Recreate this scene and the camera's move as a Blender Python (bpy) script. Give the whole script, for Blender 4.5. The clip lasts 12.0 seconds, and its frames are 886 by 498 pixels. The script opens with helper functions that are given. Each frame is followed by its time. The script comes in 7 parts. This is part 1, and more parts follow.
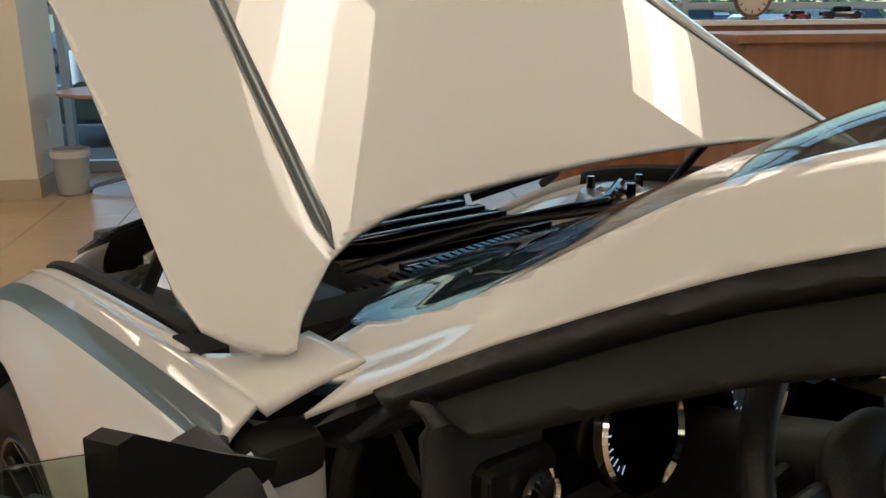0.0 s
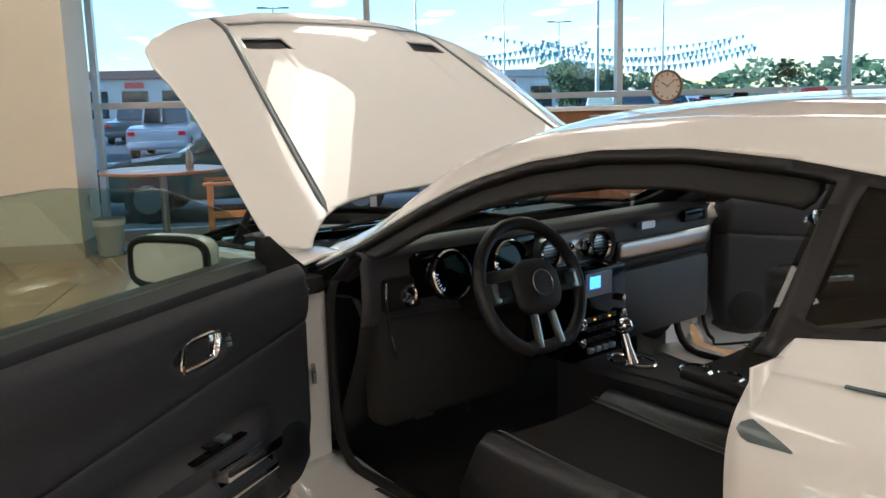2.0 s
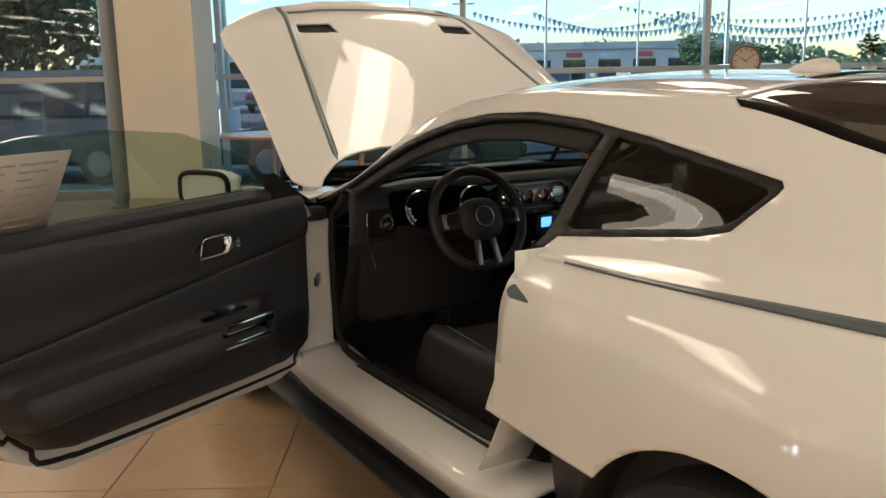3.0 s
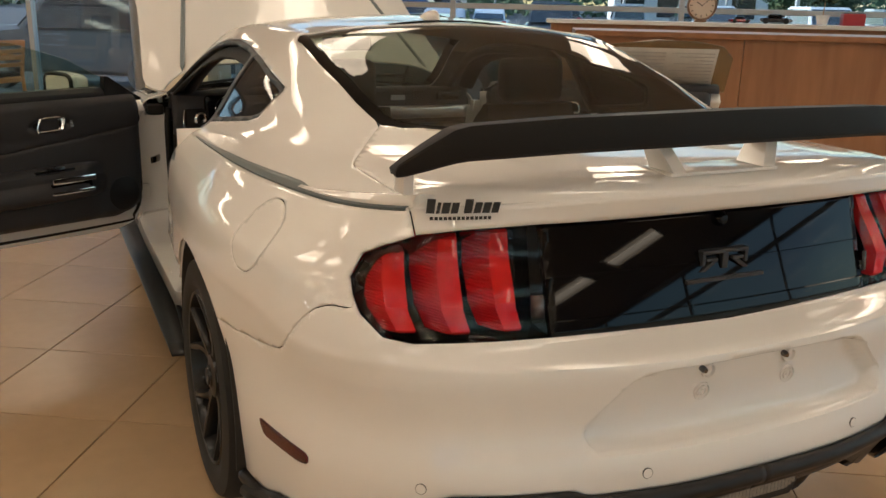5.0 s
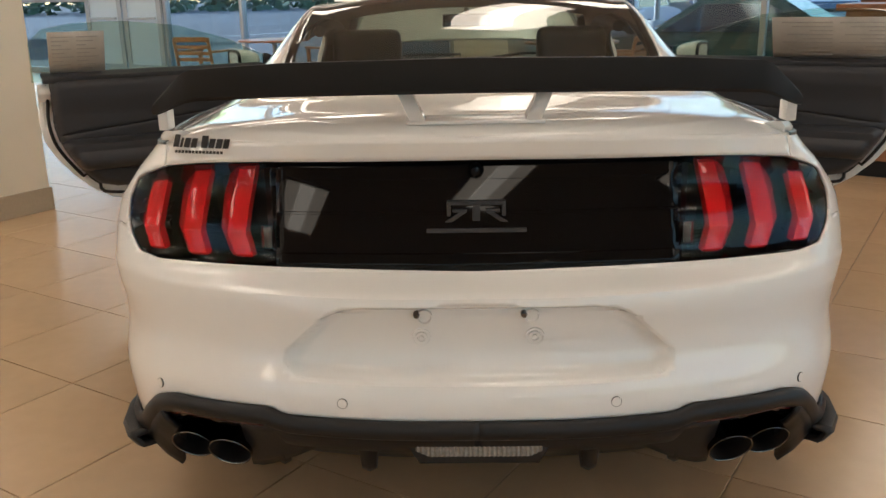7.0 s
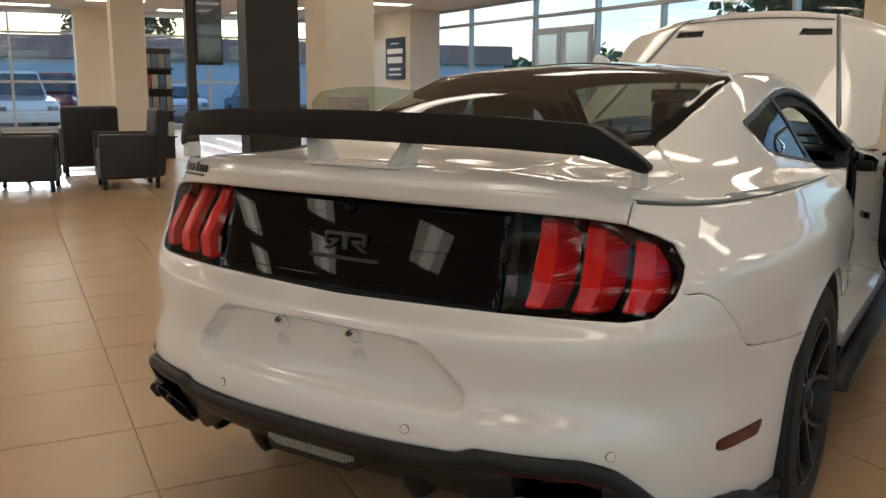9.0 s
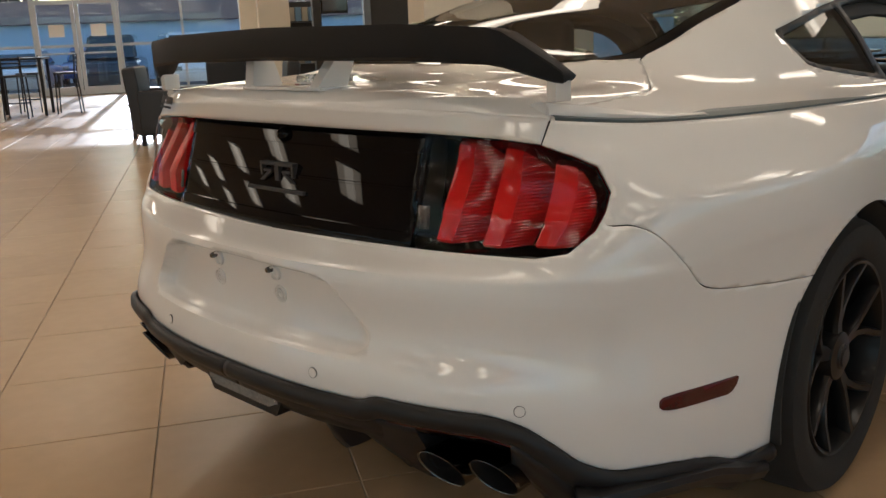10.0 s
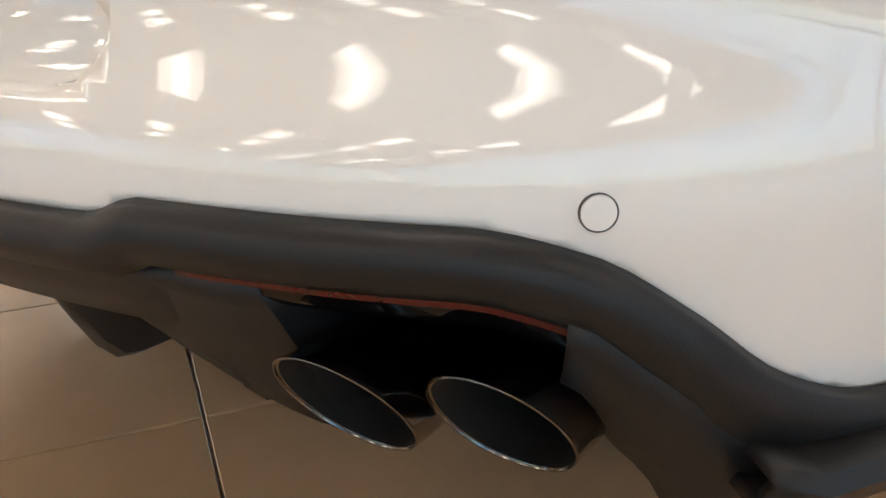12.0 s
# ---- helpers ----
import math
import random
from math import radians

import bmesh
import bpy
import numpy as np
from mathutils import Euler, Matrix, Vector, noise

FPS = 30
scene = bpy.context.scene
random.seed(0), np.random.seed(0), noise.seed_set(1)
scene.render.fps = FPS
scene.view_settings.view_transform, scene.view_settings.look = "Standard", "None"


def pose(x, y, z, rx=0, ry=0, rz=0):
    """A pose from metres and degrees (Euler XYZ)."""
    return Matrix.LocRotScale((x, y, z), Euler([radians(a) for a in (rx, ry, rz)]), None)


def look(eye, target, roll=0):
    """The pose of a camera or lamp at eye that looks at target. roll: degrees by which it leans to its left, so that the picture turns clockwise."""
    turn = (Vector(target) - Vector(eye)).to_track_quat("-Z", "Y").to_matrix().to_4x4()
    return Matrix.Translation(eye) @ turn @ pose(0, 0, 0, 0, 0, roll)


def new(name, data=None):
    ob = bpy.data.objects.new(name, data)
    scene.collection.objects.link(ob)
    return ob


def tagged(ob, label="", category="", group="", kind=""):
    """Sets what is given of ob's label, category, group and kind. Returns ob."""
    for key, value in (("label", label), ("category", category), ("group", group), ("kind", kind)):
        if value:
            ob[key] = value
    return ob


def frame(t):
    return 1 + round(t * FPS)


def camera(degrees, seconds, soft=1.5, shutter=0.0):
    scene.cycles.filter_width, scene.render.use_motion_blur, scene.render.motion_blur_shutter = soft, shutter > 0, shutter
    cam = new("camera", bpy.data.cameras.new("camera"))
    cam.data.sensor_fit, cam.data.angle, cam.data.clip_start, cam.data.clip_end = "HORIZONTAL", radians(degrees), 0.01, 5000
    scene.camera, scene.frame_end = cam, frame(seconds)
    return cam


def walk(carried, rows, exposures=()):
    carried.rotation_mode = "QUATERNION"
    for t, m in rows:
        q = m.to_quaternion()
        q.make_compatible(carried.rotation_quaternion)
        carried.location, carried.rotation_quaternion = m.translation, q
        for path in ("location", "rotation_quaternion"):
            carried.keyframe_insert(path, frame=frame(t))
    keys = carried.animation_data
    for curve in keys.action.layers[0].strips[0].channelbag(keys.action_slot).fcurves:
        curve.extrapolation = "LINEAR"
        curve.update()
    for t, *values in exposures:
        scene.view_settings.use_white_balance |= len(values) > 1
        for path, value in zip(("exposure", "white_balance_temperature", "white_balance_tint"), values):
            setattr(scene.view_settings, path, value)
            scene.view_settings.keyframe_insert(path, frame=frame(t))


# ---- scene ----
cam = camera(54.0, 12.0)
PATH = [
    (0, (-1.177, 1.217, 1.309), (0.046, 2.708, 0.785), -0.4),
    (0.2, (-1.232, 1.128, 1.307), (0.028, 2.592, 0.789), -1.2),
    (0.5, (-1.379, 1.006, 1.302), (-0.021, 2.397, 0.833), -3.0),
    (1, (-1.577, 0.718, 1.298), (-0.19, 2.1, 0.886), -2.5),
    (1.5, (-1.783, 0.399, 1.314), (-0.427, 1.823, 0.948), -1.7),
    (2, (-1.927, 0.045, 1.333), (-0.663, 1.557, 0.995), -1.4),
    (2.5, (-1.93, -0.366, 1.323), (-0.813, 1.257, 0.979), -1.5),
    (2.7, (-1.949, -0.546, 1.324), (-0.88, 1.105, 0.961), -1.4),
    (4.3, (-1.7, -1.87, 1.408), (-0.835, -0.139, 0.902), 0.0),
    (4.5, (-1.61, -2.011, 1.405), (-0.763, -0.275, 0.889), -0.1),
    (5, (-1.3, -2.306, 1.384), (-0.48, -0.566, 0.838), 1.3),
    (5.5, (-0.981, -2.394, 1.362), (-0.22, -0.648, 0.752), 1.1),
    (6, (-0.678, -2.561, 1.356), (-0.12, -0.75, 0.715), 0.9),
    (6.5, (-0.35, -2.62, 1.314), (-0.083, -0.731, 0.714), 0.0),
    (7, (-0.027, -2.73, 1.309), (-0.075, -0.811, 0.749), -1.1),
    (7.2, (0.11, -2.767, 1.326), (-0.073, -0.851, 0.782), -1.1),
    (8.8, (1.201, -2.634, 1.208), (0.21, -0.933, 0.858), 0.0),
    (9, (1.315, -2.576, 1.254), (0.26, -0.92, 0.876), 0.3),
    (9.5, (1.559, -2.386, 1.269), (0.309, -0.875, 0.88), -0.4),
    (10, (1.627, -2.098, 1.162), (0.273, -0.707, 0.681), -2.2),
    (10.5, (1.565, -1.851, 1.007), (0.137, -0.567, 0.449), -2.5),
    (11, (1.38, -1.628, 0.905), (-0.043, -0.367, 0.287), -3.1),
    (11.5, (1.156, -1.435, 0.839), (-0.235, -0.205, 0.097), -3.8),
    (12, (0.918, -1.366, 0.64), (-0.262, 0.093, -0.052), -2.2),
]
walk(cam, [(t, look(eye, target, roll)) for t, eye, target, roll in PATH],
     [(0.0, 1.06, 5080, 9), (0.5, 1.22, 4700, 9), (1.2, 1.46, 4400, 9), (2.0, 1.45, 4700, 11), (2.7, 1.24, 5050, 11), (4.5, 1.02, 5560, 14), (5.5, 1.18, 5250, 13), (6.5, 1.28, 5120, 13), (7.2, 1.24, 5000, 12), (9.0, 0.82, 5060, 12), (9.7, 0.68, 5020, 12), (10.5, 1.00, 5280, 14), (11.0, 1.44, 5120, 13), (11.4, 1.55, 5030, 13), (12.0, 1.78, 4900, 13)])

# ---- world and light ----
world = bpy.data.worlds.new("sky")
scene.world = world
world.use_nodes = True
wn = world.node_tree
sky = wn.nodes.new("ShaderNodeTexSky")
sky.sky_type, sky.sun_disc = "NISHITA", False
sky.sun_elevation, sky.sun_rotation = radians(12.6), radians(300)
sky.air_density, sky.dust_density = 1.2, 0.4
bg = wn.nodes["Background"]
bg.inputs["Strength"].default_value = 0.135
# broken white cloud over the blue
wco, wmap, wnz, wrp, wmx = (wn.nodes.new("ShaderNode" + k) for k in ("TexCoord", "Mapping", "TexNoise", "ValToRGB", "Mix"))
wmap.inputs["Scale"].default_value = (1.0, 1.0, 4.0)
wnz.inputs["Scale"].default_value, wnz.inputs["Detail"].default_value = 2.2, 7
wrp.color_ramp.elements[0].position, wrp.color_ramp.elements[1].position = 0.45, 0.78
wmx.data_type = "RGBA"
wmx.inputs["B"].default_value = (3.3, 3.9, 4.6, 1)
wn.links.new(wco.outputs["Generated"], wmap.inputs[0])
wn.links.new(wmap.outputs[0], wnz.inputs["Vector"])
wn.links.new(wnz.outputs["Fac"], wrp.inputs[0])
wn.links.new(wrp.outputs[0], wmx.inputs["Factor"])
wn.links.new(sky.outputs[0], wmx.inputs["A"])
wn.links.new(wmx.outputs["Result"], bg.inputs[0])
sun = new("sun", bpy.data.lights.new("sun", "SUN"))
sun.data.energy, sun.data.angle, sun.data.color = 4.0, radians(0.6), (1.0, 0.93, 0.82)
sun.matrix_basis = look((0, 0, 0), (-math.sin(radians(300)) * math.cos(radians(12.6)), -math.cos(radians(300)) * math.cos(radians(12.6)), -math.sin(radians(12.6))))

TURN = -31.0
ROOM = pose(0, 0, 0, 0, 0, TURN)


# ---- materials ----
def nodes_of(m):
    m.use_nodes = True
    t = m.node_tree
    return t, t.nodes["Principled BSDF"]


def material(name, color, rough=0.5, metal=0.0, grain=0.0, scale=30.0, bump=0.0, coat=0.0, stain=0.0, stain_scale=2.0, spec=0.5, per_object=0.0):
    """A surface with grain and broad stains that vary its colour and its gloss, and a fine relief."""
    m = bpy.data.materials.new(name)
    t, b = nodes_of(m)
    b.inputs["Roughness"].default_value = rough
    b.inputs["Metallic"].default_value = metal
    b.inputs["Coat Weight"].default_value = coat
    b.inputs["Coat Roughness"].default_value = 0.03
    b.inputs["Specular IOR Level"].default_value = spec
    b.inputs["Base Color"].default_value = (*color, 1)
    if not (grain or bump or stain or per_object):
        return m
    co = t.nodes.new("ShaderNodeTexCoord")
    out = None
    mixin = t.nodes.new("ShaderNodeHueSaturation")
    mixin.inputs["Color"].default_value = (*color, 1)
    val = t.nodes.new("ShaderNodeMath")
    val.operation = "ADD"
    val.inputs[0].default_value = 1.0
    n1 = t.nodes.new("ShaderNodeTexNoise")
    n1.inputs["Scale"].default_value, n1.inputs["Detail"].default_value = scale, 4
    n2 = t.nodes.new("ShaderNodeTexNoise")
    n2.inputs["Scale"].default_value, n2.inputs["Detail"].default_value = stain_scale, 5
    for n in (n1, n2):
        t.links.new(co.outputs["Object"], n.inputs["Vector"])
    m1 = t.nodes.new("ShaderNodeMapRange")
    m1.inputs[1].default_value, m1.inputs[2].default_value = 0.25, 0.75
    m1.inputs[3].default_value, m1.inputs[4].default_value = -grain, grain
    t.links.new(n1.outputs["Fac"], m1.inputs[0])
    m2 = t.nodes.new("ShaderNodeMapRange")
    m2.inputs[1].default_value, m2.inputs[2].default_value = 0.3, 0.7
    m2.inputs[3].default_value, m2.inputs[4].default_value = -stain, stain
    t.links.new(n2.outputs["Fac"], m2.inputs[0])
    s = t.nodes.new("ShaderNodeMath")
    s.operation = "ADD"
    t.links.new(m1.outputs[0], s.inputs[0])
    t.links.new(m2.outputs[0], s.inputs[1])
    t.links.new(s.outputs[0], val.inputs[1])
    out = val
    if per_object:
        info = t.nodes.new("ShaderNodeObjectInfo")
        m3 = t.nodes.new("ShaderNodeMapRange")
        m3.inputs[3].default_value, m3.inputs[4].default_value = -per_object, per_object
        t.links.new(info.outputs["Random"], m3.inputs[0])
        s2 = t.nodes.new("ShaderNodeMath")
        s2.operation = "ADD"
        t.links.new(val.outputs[0], s2.inputs[0])
        t.links.new(m3.outputs[0], s2.inputs[1])
        out = s2
    t.links.new(out.outputs[0], mixin.inputs["Value"])
    t.links.new(mixin.outputs[0], b.inputs["Base Color"])
    r = t.nodes.new("ShaderNodeMath")
    r.operation = "MULTIPLY_ADD"
    r.inputs[1].default_value, r.inputs[2].default_value = 0.35 * rough, rough * 0.83
    t.links.new(n2.outputs["Fac"], r.inputs[0])
    t.links.new(r.outputs[0], b.inputs["Roughness"])
    if bump:
        bp = t.nodes.new("ShaderNodeBump")
        bp.inputs["Strength"].default_value, bp.inputs["Distance"].default_value = bump, 0.002
        t.links.new(n1.outputs["Fac"], bp.inputs["Height"])
        t.links.new(bp.outputs[0], b.inputs["Normal"])
    return m


def glowing(name, color, strength):
    m = bpy.data.materials.new(name)
    t, b = nodes_of(m)
    b.inputs["Base Color"].default_value = (0.8, 0.8, 0.8, 1)
    b.inputs["Emission Color"].default_value = (*color, 1)
    b.inputs["Emission Strength"].default_value = strength
    return m


def pane_glass(name, tint, gloss=0.0, face=0.05):
    """A thin pane: clear to look through, tinted, with a mirror gloss that grows towards grazing."""
    m = bpy.data.materials.new(name)
    m.use_nodes = True
    t = m.node_tree
    t.nodes.remove(t.nodes["Principled BSDF"])
    clear, shine = t.nodes.new("ShaderNodeBsdfTransparent"), t.nodes.new("ShaderNodeBsdfGlossy")
    mix, lw = t.nodes.new("ShaderNodeMixShader"), t.nodes.new("ShaderNodeLayerWeight")
    power, scale = t.nodes.new("ShaderNodeMath"), t.nodes.new("ShaderNodeMath")
    clear.inputs[0].default_value = (*tint, 1)
    shine.inputs["Roughness"].default_value = gloss
    lw.inputs["Blend"].default_value = 0.5
    power.operation, scale.operation = "POWER", "MULTIPLY_ADD"
    power.inputs[1].default_value = 5.0
    scale.inputs[1].default_value, scale.inputs[2].default_value = 0.85, face
    t.links.new(lw.outputs["Facing"], power.inputs[0])
    t.links.new(power.outputs[0], scale.inputs[0])
    t.links.new(scale.outputs[0], mix.inputs[0])
    t.links.new(clear.outputs[0], mix.inputs[1])
    t.links.new(shine.outputs[0], mix.inputs[2])
    t.links.new(mix.outputs[0], t.nodes["Material Output"].inputs[0])
    return m


def wood_material(name, light, dark, along=(1, 1, 14), scale=3.0, rough=0.4):
    """Straight-grained veneer, the grain running along the axis that is stretched least."""
    m = bpy.data.materials.new(name)
    t, b = nodes_of(m)
    co, mp = t.nodes.new("ShaderNodeTexCoord"), t.nodes.new("ShaderNodeMapping")
    mp.inputs["Scale"].default_value = along
    t.links.new(co.outputs["Object"], mp.inputs[0])
    n1, n2 = t.nodes.new("ShaderNodeTexNoise"), t.nodes.new("ShaderNodeTexNoise")
    n1.inputs["Scale"].default_value, n1.inputs["Detail"].default_value = scale * 4, 6
    n2.inputs["Scale"].default_value, n2.inputs["Detail"].default_value = 0.7, 2
    t.links.new(mp.outputs[0], n1.inputs["Vector"])
    t.links.new(co.outputs["Object"], n2.inputs["Vector"])
    add = t.nodes.new("ShaderNodeMath")
    add.operation = "MULTIPLY_ADD"
    add.inputs[1].default_value = 0.5
    t.links.new(n2.outputs["Fac"], add.inputs[0])
    t.links.new(n1.outputs["Fac"], add.inputs[2])
    ramp = t.nodes.new("ShaderNodeValToRGB")
    ramp.color_ramp.elements[0].position, ramp.color_ramp.elements[0].color = 0.45, (*dark, 1)
    ramp.color_ramp.elements[1].position, ramp.color_ramp.elements[1].color = 1.0, (*light, 1)
    t.links.new(add.outputs[0], ramp.inputs[0])
    t.links.new(ramp.outputs[0], b.inputs["Base Color"])
    b.inputs["Roughness"].default_value = rough
    return m


WHITE_PAINT = material("white_car_paint", (0.80, 0.79, 0.77), 0.45, coat=1.0, grain=0.004, scale=900, stain=0.006, stain_scale=1.5, spec=0.08)
WHITE_PAINT.node_tree.nodes["Principled BSDF"].inputs["Coat IOR"].default_value = 1.6
WHITE_PAINT.node_tree.nodes["Principled BSDF"].inputs["Coat Roughness"].default_value = 0.015
BLACK_GLOSS = material("gloss_black_plastic", (0.003, 0.003, 0.0035), 0.025, stain=0.1, spec=0.18)
BLACK_SATIN = material("satin_black_plastic", (0.012, 0.012, 0.013), 0.42, grain=0.12, scale=500, bump=0.15, stain=0.1, spec=0.32)
RUBBER = material("black_rubber", (0.012, 0.012, 0.012), 0.75, grain=0.2, scale=120, bump=0.2, stain=0.2)
TYRE = material("tyre_rubber", (0.015, 0.015, 0.015), 0.8, grain=0.15, scale=90, bump=0.3, stain=0.2)
RIM = material("black_alloy", (0.007, 0.007, 0.007), 0.4, 0.0, coat=0.15, stain=0.1, spec=0.3)
CHROME = material("chrome", (0.82, 0.82, 0.83), 0.08, 1.0)
BRUSHED = material("brushed_aluminium", (0.55, 0.56, 0.58), 0.3, 1.0, grain=0.05, scale=200)
STEEL_DARK = material("dark_chrome_steel", (0.17, 0.165, 0.16), 0.13, 1.0, grain=0.06, scale=40)
BORE_DARK = material("near_black_bore", (0.006, 0.0055, 0.005), 0.8, grain=0.2, scale=60)
INTERIOR = material("black_interior_vinyl", (0.040, 0.041, 0.050), 0.45, grain=0.15, scale=350, bump=0.35, stain=0.1)
FABRIC = material("black_seat_fabric", (0.034, 0.033, 0.034), 0.95, grain=0.15, scale=600, bump=0.15, stain=0.15, spec=0.15)
LEATHER = material("black_leather", (0.022, 0.022, 0.025), 0.42, grain=0.2, scale=140, bump=0.4, stain=0.2)
DOORTRIM = material("black_door_vinyl", (0.027, 0.028, 0.034), 0.55, grain=0.15, scale=350, bump=0.35, stain=0.1)
CARPET = material("dark_carpet", (0.018, 0.018, 0.018), 0.95, grain=0.4, scale=300, bump=0.8)
TINTED = pane_glass("tinted_car_glass", (0.47, 0.52, 0.47), face=0.065)
SIDETINT = pane_glass("dark_side_glass", (0.14, 0.15, 0.14), face=0.055)
CLEARGLASS = pane_glass("green_door_glass", (0.76, 0.84, 0.78))
ROOMGLASS = pane_glass("window_glass", (0.88, 0.94, 0.96))
MIRROR = material("mirror_silver", (0.85, 0.86, 0.86), 0.01, 1.0)
WALLPAINT = material("cream_wall_paint", (0.72, 0.66, 0.54), 0.6, grain=0.02, scale=120, bump=0.1, stain=0.03)
CEILPAINT = material("ceiling_tile_white", (0.72, 0.70, 0.66), 0.9, grain=0.06, scale=160, bump=0.4, stain=0.02)
TILE = material("beige_porcelain_tile", (0.46, 0.32, 0.18), 0.24, grain=0.03, scale=14, stain=0.05, stain_scale=1.7, per_object=0.03)
GROUT = material("grey_brown_grout", (0.31, 0.235, 0.15), 0.9, grain=0.15, scale=80)
FRAME_ALU = material("anodised_aluminium", (0.50, 0.52, 0.54), 0.35, 0.7, grain=0.03, scale=60)
COUNTER_WOOD = wood_material("cherry_veneer", (0.36, 0.17, 0.07), (0.22, 0.095, 0.035), along=(1, 1, 0.12), rough=0.35)
BEECH = wood_material("beech_wood", (0.50, 0.27, 0.11), (0.33, 0.16, 0.06), along=(6, 6, 0.8), rough=0.4)
DARKPANEL = material("dark_brown_laminate", (0.022, 0.017, 0.014), 0.4, grain=0.15, scale=40, stain=0.15)
ASPHALT = material("asphalt", (0.055, 0.056, 0.06), 0.9, grain=0.25, scale=60, stain=0.2, stain_scale=0.2)
LEAF = material("tree_foliage", (0.045, 0.075, 0.028), 0.8, grain=0.4, scale=3, stain=0.3, per_object=0.25)
PAPER = material("white_paper", (0.78, 0.78, 0.76), 0.7, grain=0.02, scale=60)
INK = material("black_ink", (0.01, 0.01, 0.01), 0.5)
TROFFER = glowing("warm_troffer_lens", (1.0, 0.74, 0.44), 1.9)
BASKET = glowing("warm_lamp_basket", (1.0, 0.77, 0.48), 3.6)


# ---- mesh helpers ----
def mesh_object(name, verts, faces, mat, parent=None, label="", smooth=True, sharp=35, solid=0.0, m=None):
    me = bpy.data.meshes.new(name)
    me.from_pydata([tuple(v) for v in verts], [], faces)
    me.validate()
    if smooth and len(me.polygons):
        me.polygons.foreach_set("use_smooth", [True] * len(me.polygons))
        me.set_sharp_from_angle(angle=radians(sharp))
    me.materials.append(mat)
    ob = new(name, me)
    if parent:
        ob.parent = parent
    if label:
        ob["label"] = label
    if solid:
        s = ob.modifiers.new("thickness", "SOLIDIFY")
        s.thickness, s.offset = abs(solid), -1 if solid > 0 else 1
    if m is not None:
        ob.matrix_basis = m
    return ob


def part(name, bm, mat, parent=None, label="", smooth=True, sharp=35, m=None):
    """Links a bmesh as one mesh object under a thing or under a part."""
    me = bpy.data.meshes.new(name)
    bm.to_mesh(me)
    bm.free()
    if smooth and len(me.polygons):
        me.polygons.foreach_set("use_smooth", [True] * len(me.polygons))
        me.set_sharp_from_angle(angle=radians(sharp))
    me.materials.append(mat)
    ob = new(name, me)
    if parent:
        ob.parent = parent
    if label:
        ob["label"] = label
    if m is not None:
        ob.matrix_basis = m
    return ob


def root(name, m=None):
    ob = new(name)
    ob.empty_display_size = 0.1
    if m is not None:
        ob.matrix_basis = m
    return ob


def add_box(bm, lo, hi, bevel=0.0, m=None, seg=2):
    r = bmesh.ops.create_cube(bm, size=1.0)
    vs = r["verts"]
    for v in vs:
        v.co = Vector([lo[i] + (hi[i] - lo[i]) * (v.co[i] + 0.5) for i in range(3)])
    if bevel:
        es = list({e for v in vs for e in v.link_edges})
        b = bmesh.ops.bevel(bm, geom=es, offset=bevel, segments=seg, profile=0.6, affect="EDGES")
        vs = list({v for f in b["faces"] for v in f.verts} | {v for v in vs if v.is_valid})
    if m is not None:
        bmesh.ops.transform(bm, matrix=m, verts=[v for v in vs if v.is_valid])
    return vs


def box(lo, hi, bevel=0.0, m=None, seg=2):
    bm = bmesh.new()
    add_box(bm, lo, hi, bevel, m, seg)
    return bm


def add_tube(bm, pts, radius, n=10, closed=False, caps=True):
    """A round bar along points; radius is a number or one for each point."""
    pts = [Vector(p) for p in pts]
    k = len(pts)
    rings = []
    prev = None
    for i, p in enumerate(pts):
        a = pts[i - 1] if (i or closed) else p
        c = pts[(i + 1) % k] if (i < k - 1 or closed) else p
        d = (c - a).normalized()
        if prev is None:
            s = d.orthogonal().normalized()
        else:
            s = (prev - d * prev.dot(d)).normalized()
        prev = s
        t = d.cross(s)
        r = radius[i] if isinstance(radius, (list, tuple)) else radius
        rings.append([bm.verts.new(p + (s * math.cos(2 * math.pi * j / n) + t * math.sin(2 * math.pi * j / n)) * r) for j in range(n)])
    for i in range(k if closed else k - 1):
        a, b = rings[i], rings[(i + 1) % k]
        for j in range(n):
            bm.faces.new((a[j], a[(j + 1) % n], b[(j + 1) % n], b[j]))
    if caps and not closed:
        bm.faces.new(rings[0][::-1])
        bm.faces.new(rings[-1])
    return bm


def tube(pts, radius, n=10, closed=False, caps=True):
    return add_tube(bmesh.new(), pts, radius, n, closed, caps)


def add_lathe(bm, profile, n=32, m=None):
    """Turns a profile of (radius, height) round z."""
    rings = []
    for r, z in profile:
        if r < 1e-6:
            rings.append([bm.verts.new((0, 0, z))])
        else:
            rings.append([bm.verts.new((r * math.cos(2 * math.pi * j / n), r * math.sin(2 * math.pi * j / n), z)) for j in range(n)])
    for a, b in zip(rings, rings[1:]):
        for j in range(n):
            k = (j + 1) % n
            if len(a) == 1 and len(b) == 1:
                continue
            if len(a) == 1:
                bm.faces.new((a[0], b[k], b[j]))
            elif len(b) == 1:
                bm.faces.new((a[j], a[k], b[0]))
            else:
                bm.faces.new((a[j], a[k], b[k], b[j]))
    if m is not None:
        bmesh.ops.transform(bm, matrix=m, verts=[v for r in rings for v in r])
    return bm


def lathe(profile, n=32, m=None):
    return add_lathe(bmesh.new(), profile, n, m)


